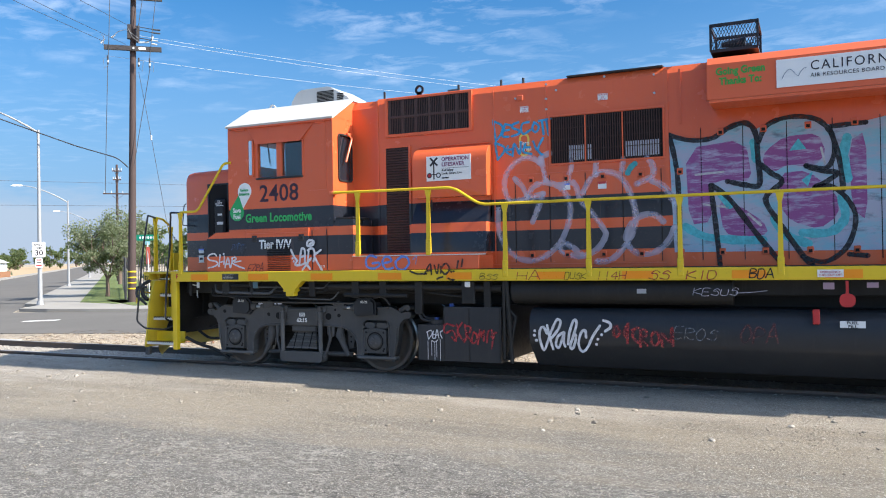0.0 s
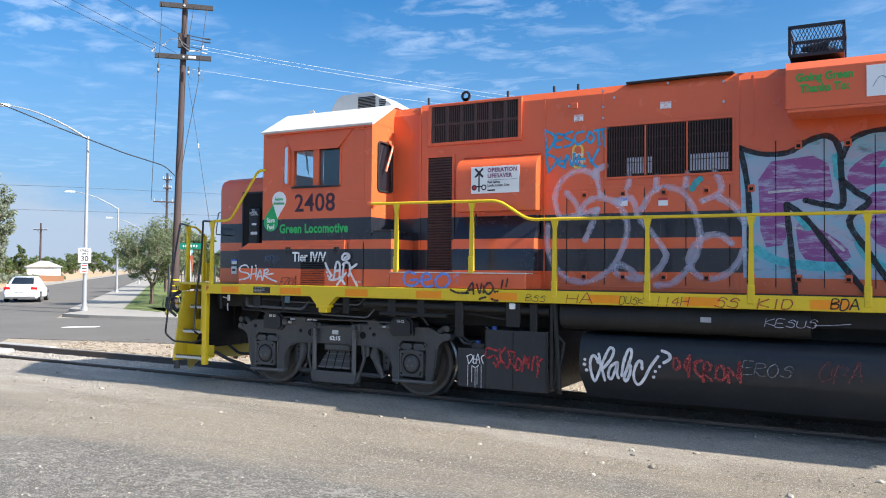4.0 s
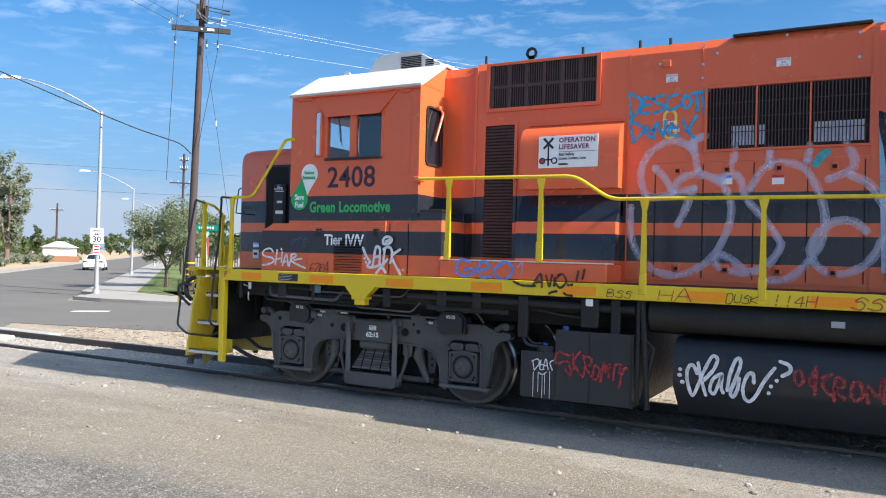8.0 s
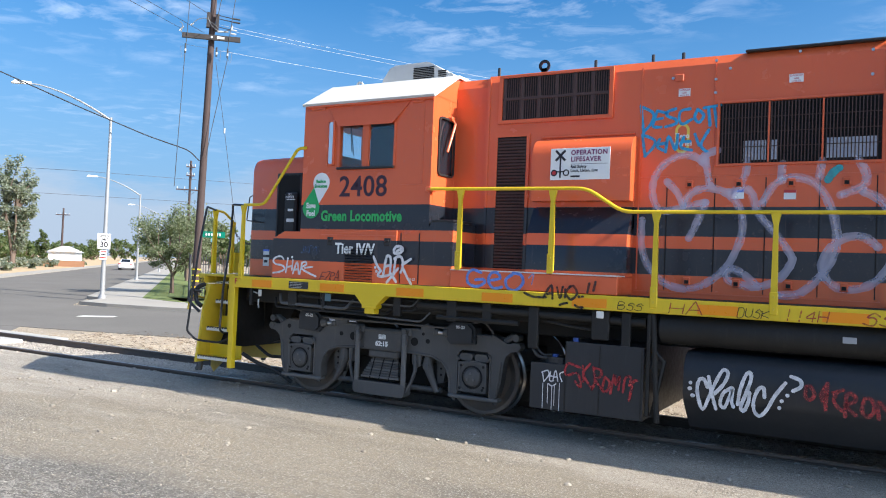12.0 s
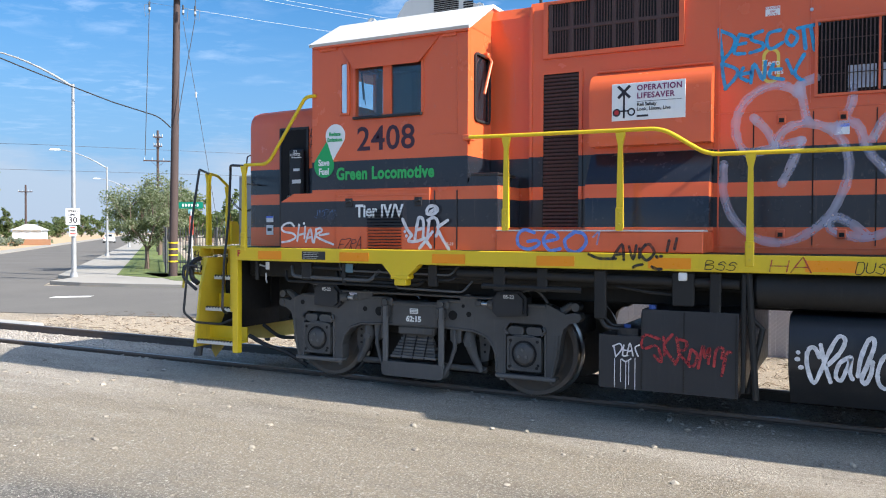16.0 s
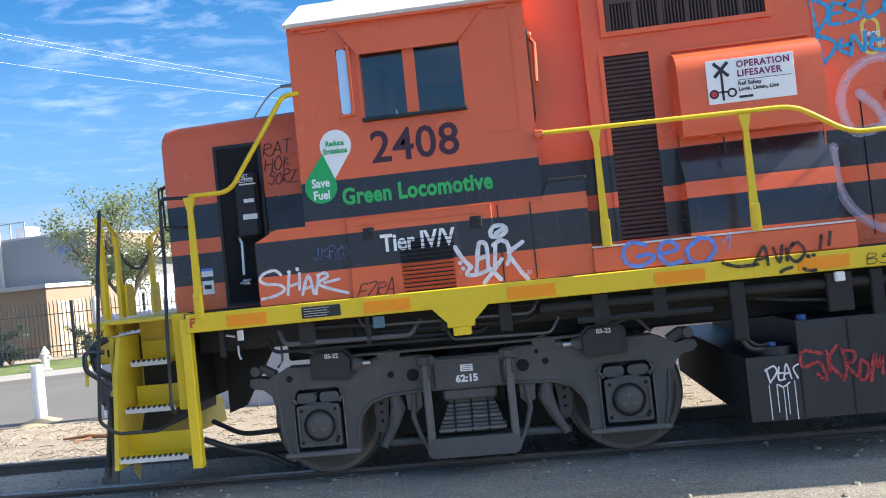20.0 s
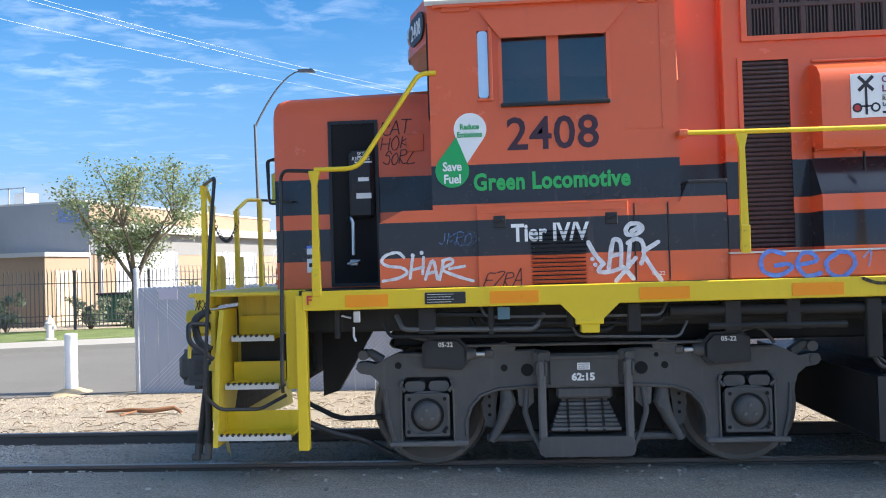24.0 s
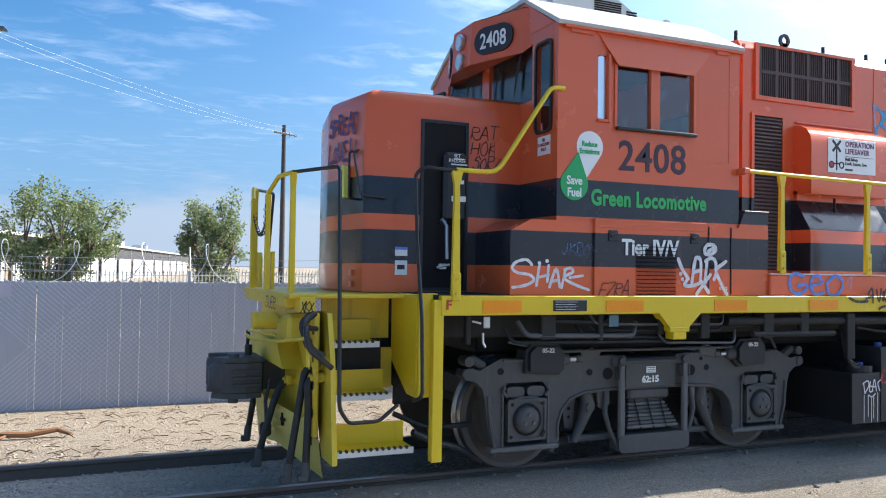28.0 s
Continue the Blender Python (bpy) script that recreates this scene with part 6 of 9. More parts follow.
drawn("spray_tag", ["-3.03 0.89, -3.06 0.96, -3.10 0.97, -3.13 0.90, -3.12 0.78, -3.07 0.66, -3.01 0.79, -2.95 0.95, -2.88 1.08, -2.83 1.05, -2.87 0.94, -2.96 0.83", "-3.02 1.00, -2.99 0.85, -2.94 0.68", "-2.79 0.91, -2.87 0.85, -2.90 0.74, -2.86 0.70, -2.82 0.79, -2.78 0.91, -2.79 0.78, -2.77 0.72", "-2.73 0.75, -2.71 0.90, -2.66 1.05, -2.62 1.08, -2.61 1.01, -2.66 0.85, -2.70 0.73, -2.67 0.69, -2.63 0.78, -2.62 0.88", "-2.48 0.85, -2.49 0.94, -2.54 0.92, -2.58 0.80, -2.57 0.70, -2.52 0.66, -2.46 0.72, -2.38 0.88, -2.29 1.01", "-2.24 1.08, -2.16 1.05, -2.15 0.99, -2.22 0.94"], 0.036, facing(0, 10.608, 0), sp_white, "white spray-painted tag on the tank", 20)
drawn("spray_tag", ["-3.20 0.92, -3.20 0.92", "-3.21 0.86, -3.20 0.86", "-3.18 0.79, -3.17 0.79", "-2.27 0.89, -2.27 0.89", "-2.32 0.83, -2.32 0.83", "-2.34 0.76, -2.34 0.76"], 0.040, facing(0, 10.608, 0), sp_white, "white spray dots on the tank", 21)
drawn("spray_tag", ["-2.10 1.00, -2.11 0.91, -2.07 0.87, -2.03 0.93, -2.07 1.01", "-1.94 1.01, -1.97 0.93, -1.95 0.87, -1.92 0.93", "-1.92 1.05, -1.93 0.79", "-1.87 0.96, -1.78 1.00", "-1.83 0.98, -1.86 0.88, -1.79 0.80", "-1.76 0.75, -1.75 0.96, -1.68 0.95, -1.69 0.89, -1.76 0.86, -1.67 0.77", "-1.60 0.94, -1.62 0.82, -1.57 0.77, -1.52 0.83, -1.54 0.93, -1.60 0.94", "-1.48 0.76, -1.48 0.92, -1.39 0.82, -1.36 1.01, -1.35 0.77"], 0.036, facing(0, 10.608, 0), spray("thin_red_spray", (0.40, 0.045, 0.045), 0.6), "red spray-painted tag on the tank", 22)
tag("EROS", facing(-1.35, 10.607, 0.86), 0.14, 0.55, 0.008, spray("thin_grey_spray", (0.38, 0.38, 0.40), 0.5), "thin grey scrawl", 23)
tag("OPA", facing(-0.55, 10.607, 0.84), 0.2, 0.45, 0.02, spray("faded_red_spray", (0.22, 0.04, 0.04), 0.4), "faded red tag", 24)
drawn("spray_tag", ["-4.41 0.96, -4.54 0.99, -4.58 0.92, -4.55 0.86, -4.43 0.89, -4.39 0.74, -4.46 0.80", "-4.37 0.98, -4.36 0.81", "-4.29 1.01, -4.36 0.89, -4.26 0.74", "-4.25 0.98, -4.23 0.82, -4.26 0.73", "-4.25 0.97, -4.16 0.95, -4.17 0.88, -4.23 0.85, -4.14 0.74", "-4.12 0.87, -4.14 0.74, -4.09 0.73, -4.06 0.83, -4.11 0.88", "-4.05 0.71, -4.01 0.92, -3.99 0.81, -3.95 0.91, -3.96 0.76", "-3.91 0.74, -3.89 0.89, -3.83 0.91, -3.84 0.82", "-3.84 0.66, -3.80 0.86, -3.76 0.88"], 0.028, facing(0, 10.610, 0), sp_red, "red spray-painted tag on the tank", 25)
drawn("spray_tag", ["-4.86 0.86, -4.79 0.89, -4.77 0.84, -4.83 0.76", "-4.85 0.87, -4.83 0.76", "-4.75 0.88, -4.76 0.78, -4.71 0.78", "-4.76 0.83, -4.72 0.83", "-4.72 0.78, -4.69 0.90, -4.66 0.78", "-4.71 0.82, -4.67 0.83", "-4.60 0.89, -4.64 0.86, -4.61 0.78", "-4.77 0.74, -4.73 0.72, -4.68 0.75"], 0.014, facing(0, 10.609, 0), sp_white, "white dripping tag on the tank", 26)
drawn("paint_drip", ["-4.84 0.74, -4.84 0.46", "-4.78 0.74, -4.78 0.52", "-4.73 0.72, -4.73 0.45", "-4.70 0.73, -4.70 0.50", "-4.64 0.76, -4.64 0.45"], 0.008, facing(0, 10.609, 0), sp_white, "white paint drip", 27)
tag("KESUS", facing(-1.10, 10.640, 1.42), 0.085, 0.55, 0.008, sp_lilac, "thin pale scrawl on the reservoir", 27)
drawn("spray_tag", ["-0.58 1.45, -0.4 1.46, -0.22 1.48"], 0.008, facing(0, 10.640, 0), sp_lilac, "thin pale stroke", 28)
drawn("spray_tag", ["-3.98 3.98, -3.96 3.82, -3.94 3.66", "-3.98 3.97, -3.84 3.89, -3.85 3.78, -3.94 3.67", "-3.79 3.91, -3.82 3.81, -3.83 3.73, -3.74 3.72", "-3.82 3.81, -3.73 3.82", "-3.79 3.91, -3.69 3.88", "-3.58 3.92, -3.67 3.89, -3.67 3.84, -3.58 3.80, -3.58 3.75, -3.69 3.72", "-3.42 3.91, -3.52 3.89, -3.54 3.80, -3.50 3.74, -3.40 3.79", "-3.34 3.89, -3.37 3.81, -3.32 3.75, -3.27 3.83, -3.34 3.90", "-3.27 3.91, -3.09 3.93", "-3.22 3.90, -3.20 3.71", "-3.16 3.92, -3.12 3.69", "-3.95 3.64, -3.93 3.48, -3.91 3.39", "-3.95 3.64, -3.81 3.57, -3.83 3.48, -3.92 3.39", "-3.75 3.58, -3.78 3.50, -3.71 3.45", "-3.78 3.52, -3.68 3.53", "-3.68 3.43, -3.65 3.61, -3.57 3.45, -3.55 3.62", "-3.48 3.59, -3.51 3.48, -3.39 3.44", "-3.50 3.54, -3.41 3.54", "-3.36 3.62, -3.31 3.49", "-3.21 3.66, -3.29 3.49, -3.20 3.40"], 0.034, facing(0, HY - 0.004, 0), sp_sky, "sky-blue spray-painted tag", 29)
zero = part("zero_decal", ring_frame(rounded(-3.50, 3.58, 0.16, 0.34, 0.0799), rounded(-3.50, 3.58, 0.10, 0.28, 0.0499), "y", HY - 0.003, HY), Mat("yellow_decal", (0.75, 0.55, 0.08), 0.5), loco, "yellow ring decal under the spray paint")
lettering("lettering", "Zero\nInjuries", facing(-3.50, HY - 0.0035, 3.58), 0.085, white_paint, zero, 0.001, 0.9, "CENTER")
tag("RAT", facing(-9.07, 11.345, 3.20), 0.13, 0.28, 0.010, sp_black, "black scrawl on the nose", 31)
tag("HOK", facing(-9.07, 11.344, 3.06), 0.12, 0.28, 0.010, sp_black, "black scrawl on the nose", 32)
tag("SORZ", facing(-9.05, 11.345, 2.92), 0.12, 0.30, 0.010, sp_black, "black scrawl on the nose", 33)
nose_m = Matrix(((0.165, 0, -0.986, -10.214), (-0.986, 0, -0.165, 12.08), (0, 1, 0, 0), (0, 0, 0, 1)))
for word, z, wide, sd in (("SPREAD", 3.22, 0.62, 34), ("LOVE!!", 2.98, 0.62, 35)):
    mm = nose_m.copy()
    mm.translation.z = z
    tag(word, mm, 0.15, wide, 0.03, spray("plum_spray" if sd == 34 else "plum_spray_thin", (0.10, 0.02, 0.12), 0.9), "dark purple scrawl on the nose front", sd, 0.05)
tag("DUER", Matrix(((0.0, 0, -1, -10.804), (-1, 0, 0, 11.95), (0, 1, 0, 1.63), (0, 0, 0, 1))), 0.09, 0.45, 0.012, sp_black, "black scrawl on the end beam", 36)
tag("XKX", Matrix(((1, 0, 0, -10.72), (0, 0, -1, 10.948), (0, 1, 0, 1.63), (0, 0, 0, 1))), 0.08, 0.10, 0.009, sp_black, "black scrawl on the end beam", 37)

# thin bubble-letter outline over the doors: a wide thin coat with a denser core in each stroke
bubble_soft, bubble_core = mist("thin_lilac_white_spray_coat", (0.74, 0.70, 0.84), 0.30), mist("denser_lilac_white_spray", (0.80, 0.76, 0.88), 0.30)
for k, line in enumerate((
    "-3.27 3.29, -3.24 3.38, -3.11 3.43",
    "-3.24 3.29, -3.39 3.38, -3.56 3.37, -3.73 3.25, -3.81 3.07, -3.80 2.90, -3.71 2.76, -3.47 2.79, -3.22 2.85",
    "-3.22 2.85, -3.31 2.62, -3.39 2.45",
    "-3.65 3.09, -3.53 2.96, -3.46 2.81",
    "-3.24 3.36, -3.20 3.13, -3.18 3.04",
    "-3.46 2.81, -3.37 2.96, -3.18 3.01, -2.98 2.94, -2.86 2.79, -2.82 2.59, -2.87 2.36, -3.02 2.09, -3.31 1.90, -3.61 1.92, -3.83 2.12, -3.92 2.37, -3.92 2.65",
    "-2.80 3.31, -2.81 3.16, -2.91 2.98, -2.99 2.96",
    "-2.87 3.02, -2.75 2.96, -2.66 2.72, -2.50 2.53, -2.34 2.30, -2.33 2.20, -2.45 2.03, -2.66 1.94, -2.92 1.98, -2.98 2.07, -2.91 2.12, -2.79 2.06, -2.66 1.95",
    "-2.63 2.84, -2.51 3.04, -2.33 3.11, -2.13 3.05, -1.99 2.85, -1.91 2.57, -1.92 2.32, -2.04 2.09, -2.24 1.89, -2.45 1.86",
    "-2.44 3.26, -2.45 3.09",
    "-2.06 3.28, -2.08 3.11",
    "-1.73 3.29, -1.65 3.13, -1.68 3.01, -1.88 2.92",
    "-1.68 2.96, -1.50 2.85, -1.38 2.64",
    "-1.53 2.39, -1.66 2.49, -1.85 2.47, -2.00 2.31, -2.03 2.12, -1.89 1.97, -1.67 1.97, -1.48 2.11, -1.38 2.31")):
    bs = drawn("bubble_letter", [line], 0.088, facing(0, HY - 0.009 - 0.0004 * k, 0), bubble_soft, "wide thin white outline of bubble letters", 41 + k)
    drawn("stroke_core", [line], 0.034, facing(0, HY - 0.0145 - 0.0004 * k, 0), bubble_core, "", 41 + k, bs)
drawn("paint_dab", ["-2.0 3.08, -1.95 3.16, -1.90 3.2"], 0.08, facing(0, HY - 0.010, 0), spray("teal_dab", (0.05, 0.40, 0.42)), "small teal dab", 43)

# the big mural of silver, purple and cyan letters
mural_silver = Mat("silver_lilac_mural_paint", (0.40, 0.43, 0.54), 0.45)
mural_silver.mix(mural_silver.ramp(mural_silver.noise(2.0, 5, 0.7, (1, 1, 2.5)), 0.45, 0.62, 0, 0.85), (0.20, 0.50, 0.60))
mural_silver.mix(mural_silver.ramp(mural_silver.noise(3.0, 6, 0.7, (1, 1, 3)), 0.56, 0.7, 0, 0.7), (0.08, 0.09, 0.14))
mural_purple = Mat("purple_mural_paint", (0.27, 0.075, 0.25), 0.45)
mural_purple.mix(mural_purple.ramp(mural_purple.noise(3.2, 6, 0.75, (0.8, 1, 5)), 0.50, 0.62, 0, 0.85), (0.44, 0.43, 0.58))
mural_purple.mix(mural_purple.ramp(mural_purple.noise(1.4, 5, 0.7, (1, 1, 3)), 0.55, 0.66, 0, 0.7), (0.30, 0.38, 0.50))
cyan_paint = spray("cyan_mural_paint", (0.10, 0.55, 0.62))
base = [(-1.44, 3.56), (-1.18, 3.47), (-0.89, 3.47), (-0.54, 3.65), (-0.37, 3.54), (-0.13, 3.63), (0.13, 3.66), (0.39, 3.59), (0.61, 3.5), (0.92, 3.55), (1.6, 3.68), (2.6, 3.6), (3.4, 3.66), (3.5, 1.95), (-1.39, 1.97)]
mur = part("mural", Mesh().prism(base, "y", HY - 0.004, HY - 0.001), mural_silver, loco, "large silver, purple and cyan graffiti mural with black outlines")
for poly in ([(-1.23, 3.36), (-0.47, 3.43), (-0.39, 2.87), (-0.72, 2.92), (-0.93, 2.86), (-0.90, 2.37), (-1.19, 2.33)], [(-0.82, 2.66), (-0.58, 2.58), (-0.27, 2.35), (-0.21, 2.19), (-0.48, 2.14), (-0.76, 2.21)], [(-0.23, 3.26), (-0.00, 3.43), (0.39, 3.44), (0.48, 3.18), (0.32, 3.01), (0.03, 3.07), (-0.14, 2.97), (-0.27, 3.12)], [(-0.07, 2.96), (0.26, 2.98), (0.60, 2.65), (0.60, 2.40), (0.38, 2.23), (0.06, 2.34), (-0.07, 2.53)], [(0.73, 3.31), (0.92, 3.43), (0.92, 2.32), (0.75, 2.47)], [(1.4, 3.4), (2.2, 3.42), (2.3, 2.2), (1.5, 2.2)], [(2.5, 3.4), (3.2, 3.4), (3.2, 2.2), (2.6, 2.2)]):
    soft = [p for a, b in zip(poly, poly[1:] + poly[:1]) for p in (tuple(0.8 * u + 0.2 * v for u, v in zip(a, b)), tuple(0.2 * u + 0.8 * v for u, v in zip(a, b)))]
    part("mural_fill", Mesh().prism(soft, "y", HY - 0.006, HY - 0.003), mural_purple, mur, "purple streaky fill")
for poly in ([(0.05, 3.24), (0.16, 3.39), (0.25, 3.25)], [(0.19, 2.86), (0.32, 2.96), (0.26, 2.77)]):
    part("mural_accent", Mesh().prism(poly, "y", HY - 0.0075, HY - 0.005), cyan_paint, mur, "cyan patch")
drawn("mural_accent", ["-1.24 2.31, -1.01 2.18, -0.65 2.12, -0.28 2.11", "0.64 2.61, 0.67 2.36, 0.50 2.19, 0.19 2.19", "0.71 3.36, 0.67 3.13, 0.71 2.85", "-0.14 2.38, -0.01 2.17, 0.25 2.05", "-0.79 2.74, -0.68 2.58", "-0.37 3.38, -0.34 3.16"], 0.11, facing(0, HY - 0.0065, 0), cyan_paint, "cyan accents", 44, mur)
drawn("mural_outline", ["-1.44 3.56, -1.18 3.47, -0.89 3.47, -0.68 3.59, -0.47 3.64, -0.35 3.51, -0.32 3.16, -0.31 2.83, -0.47 2.83, -0.70 2.89", "-1.43 3.56, -1.35 3.14, -1.32 2.68, -1.32 1.92", "-0.91 2.85, -0.86 2.37, -0.81 1.80", "-0.90 2.85, -0.68 2.66, -0.34 2.17, -0.04 1.77", "-0.32 3.12, -0.17 2.97, -0.04 2.85, -0.24 2.64, -0.07 2.31, 0.18 1.91, 0.30 1.77"], 0.068, facing(0, HY - 0.0115, 0), sp_black, "black outline strokes", 45, mur)
drawn("mural_outline", ["-0.31 3.38, -0.20 3.59, 0.07 3.67, 0.36 3.62, 0.53 3.44, 0.57 3.21, 0.48 3.00, 0.24 3.04", "0.24 3.03, 0.42 2.96, 0.60 2.93, 0.48 2.83, 0.32 2.75, 0.51 2.77, 0.69 2.61, 0.79 2.36, 0.69 2.01, 0.44 1.82, 0.18 1.89", "0.53 3.51, 0.70 3.52, 0.92 3.53", "0.53 3.46, 0.62 3.10, 0.66 2.71", "0.71 1.91, 0.91 1.89"], 0.062, facing(0, HY - 0.012, 0), sp_black, "black outline strokes", 46, mur)
drawn("mural_outline", ["1.4 3.6, 1.9 3.4, 2.4 3.6", "1.45 2.0, 2.3 2.1, 2.45 3.4, 3.3 3.5"], 0.055, facing(0, HY - 0.012, 0), sp_black, "black outline strokes", 48, mur)
drawn("mural_sparkle", ["0.42 2.97, 0.56 2.93", "-1.1 3.0, -0.75 3.02", "-0.1 2.7, 0.2 2.74", "-1.0 2.6, -0.7 2.55", "0.42 3.25, 0.46 3.05", "-0.45 2.45, -0.3 2.3"], 0.03, facing(0, HY - 0.0068, 0), sp_grey, "pale streaks", 47, mur)

# ---- the ground, the track, the streets ----
def lie(x, y):
    """Height of the ground: level beyond the track, packed up to the rails, rising gently towards the viewer."""
    if y < 10.3:
        return 0.03 * (10.3 - max(y, 0.3))
    if y < 11.3:
        return 0.105 * min(1.0, (y - 10.3) / 0.75)
    return 0.035 if y < 12.8 else 0.06 if 12.94 < y < 13.4 else 0.0


ground_mat = Mat("dusty_worn_asphalt_and_dirt", (0.196, 0.185, 0.165), 0.95, spec=0.2)
g_y = ground_mat.n.new("ShaderNodeSeparateXYZ")
ground_mat.l.new(ground_mat.pos(), g_y.inputs[0])
g_n = ground_mat.noise(0.22, 5, 0.65, (0.5, 1.6, 1))
g_edge = ground_mat.math("ADD", g_y.outputs["Y"], ground_mat.ramp(g_n, 0.3, 0.7, -2.6, 2.6))
ground_mat.mix(ground_mat.ramp(g_edge, 6.2, 8.0, 0, 0.9), (0.35, 0.295, 0.218))
# dirt by the track, its colour also raised to brighten the shaded strip
ground_mat.mix(ground_mat.ramp(g_edge, 9.0, 10.6), (0.45, 0.395, 0.325))
ground_mat.mix(ground_mat.ramp(g_y.outputs["Y"], 12.9, 13.5), (0.46, 0.37, 0.265))
# darker drifts along the track, then the worn chips of the old asphalt surface, its bare stones and loose pale grit
ground_mat.mix(ground_mat.ramp(ground_mat.noise(0.9, 6, 0.7, (0.35, 1.8, 1)), 0.46, 0.72, 0, 0.5), (0.19, 0.168, 0.135))
ground_mat.mix(ground_mat.ramp(ground_mat.noise(0.35, 5, 0.7, (0.5, 2.4, 1)), 0.50, 0.64, 0, 0.45), (0.155, 0.142, 0.122))
g_old = ground_mat.ramp(g_edge, 6.0, 7.4, 1.0, 0.25)
g_flake = ground_mat.noise(9, 6, 0.75, (0.7, 1.5, 1))
ground_mat.mix(ground_mat.math("MULTIPLY", ground_mat.ramp(g_flake, 0.52, 0.60, 0, 0.75), g_old), (0.37, 0.345, 0.30))
ground_mat.mix(ground_mat.math("MULTIPLY", ground_mat.ramp(ground_mat.noise(21, 5, 0.8, (0.8, 1.3, 1)), 0.50, 0.57, 0, 0.75), g_old), (0.115, 0.108, 0.10))
ground_mat.mix(ground_mat.ramp(ground_mat.noise(70, 4, 0.8), 0.50, 0.60, 0, 0.55), (0.12, 0.108, 0.09))
ground_mat.mix(ground_mat.ramp(ground_mat.noise(48, 4, 0.7), 0.55, 0.61, 0, 0.8), (0.54, 0.50, 0.43))
g_warp = ground_mat.n.new("ShaderNodeVectorMath")
g_warp.operation = "MULTIPLY_ADD"
g_wob = ground_mat.node("ShaderNodeTexNoise", Scale=2.2, Detail=5)
ground_mat.l.new(ground_mat.pos(), g_wob.inputs["Vector"])
ground_mat.l.new(g_wob.outputs["Color"], g_warp.inputs[0])
g_warp.inputs[1].default_value = (1.2, 1.2, 0.0)
ground_mat.l.new(ground_mat.pos(), g_warp.inputs[2])
g_cell = ground_mat.node("ShaderNodeTexVoronoi", Scale=1.7)
g_cell.feature = "DISTANCE_TO_EDGE"
ground_mat.l.new(g_warp.outputs[0], g_cell.inputs["Vector"])
g_crack = ground_mat.math("MULTIPLY", ground_mat.ramp(g_cell.outputs["Distance"], 0.004, 0.018, 1.0, 0.0), ground_mat.ramp(ground_mat.noise(0.5, 3), 0.5, 0.6))
ground_mat.mix(ground_mat.math("MULTIPLY", g_crack, ground_mat.ramp(g_edge, 6.0, 7.0, 0.75, 0.0)), (0.06, 0.055, 0.05))
# finer cracks filled with pale dust
g_fine = ground_mat.node("ShaderNodeTexVoronoi", Scale=3.6)
g_fine.feature = "DISTANCE_TO_EDGE"
ground_mat.l.new(g_warp.outputs[0], g_fine.inputs["Vector"])
g_dust = ground_mat.math("MULTIPLY", ground_mat.ramp(g_fine.outputs["Distance"], 0.008, 0.05, 0.75, 0.0), ground_mat.ramp(ground_mat.noise(0.8, 4), 0.42, 0.55))
ground_mat.mix(ground_mat.math("MULTIPLY", g_dust, ground_mat.ramp(g_edge, 6.4, 7.6, 1.0, 0.0)), (0.40, 0.37, 0.32))
ground_mat.bump(ground_mat.math("ADD", ground_mat.noise(24, 7, 0.8), g_flake), 0.9, 0.04)

xs = [-900, -500, -300, -200, -140, -100, -70, -50, -40] + [-32 + 2 * k for k in range(26)] + [24, 32, 45, 70, 110, 200, 350, 600, 900]
ys = [-700, -300, -120, -60, -30, -15, -8, -4, -1, 0.3] + [1.5 + 1.1 * k for k in range(8)] + [10.3, 10.55, 10.8, 11.05, 11.29, 11.33, 12.0, 12.78, 12.82, 12.95, 13.3, 13.5, 14, 16, 20, 26, 35, 50, 80, 130, 200, 350, 600, 1000]
grid = Mesh().add([(x, y, lie(x, y) + (0.012 * noise.noise(Vector((x * 0.4, y * 0.5, 0))) if -40 < x < 24 and 1 < y < 11 else 0)) for y in ys for x in xs],
                  [(j * len(xs) + i, j * len(xs) + i + 1, (j + 1) * len(xs) + i + 1, (j + 1) * len(xs) + i) for j in range(len(ys) - 1) for i in range(len(xs) - 1)])
alone("ground", grid, ground_mat, "dusty worn asphalt and gravelly dirt beside the track", "ground", kind="structure", smooth=True)

U, N = Vector((-0.735, 0.679)), Vector((0.679, 0.735))
V = Vector((0.966, 0.259))
W = Vector((-0.259, 0.966))


def slab(quad, z0, z1):
    return Mesh().prism([tuple(p) for p in quad], "z", z0, z1)


asphalt = Mat("street_asphalt", (0.152, 0.143, 0.130), 0.97, spec=0.06)
asphalt.mix(asphalt.ramp(asphalt.noise(0.3, 5), 0.4, 0.7, 0, 0.6), (0.186, 0.173, 0.156))
asphalt.mix(asphalt.ramp(asphalt.noise(9, 6, 0.7), 0.5, 0.75, 0, 0.4), (0.118, 0.112, 0.105))
asphalt.bump(asphalt.noise(60, 5), 0.3, 0.01)
concrete = dusty("pale_sidewalk_concrete", (0.32, 0.295, 0.255), 0.9, dirt=(0.25, 0.22, 0.175), amount=0.4, grain=30)
lawn_mat = Mat("lawn_soil", (0.12, 0.16, 0.04), 0.95)
lawn_mat.mix(lawn_mat.ramp(lawn_mat.noise(1.2, 6), 0.4, 0.7, 0, 0.7), (0.20, 0.23, 0.08))
lawn_mat.bump(lawn_mat.noise(30, 5), 0.8, 0.05)
LP = Vector((-30.4, 24.3))
KERB = LP - N * 0.75
CP = Vector((-21.0, 23.6))
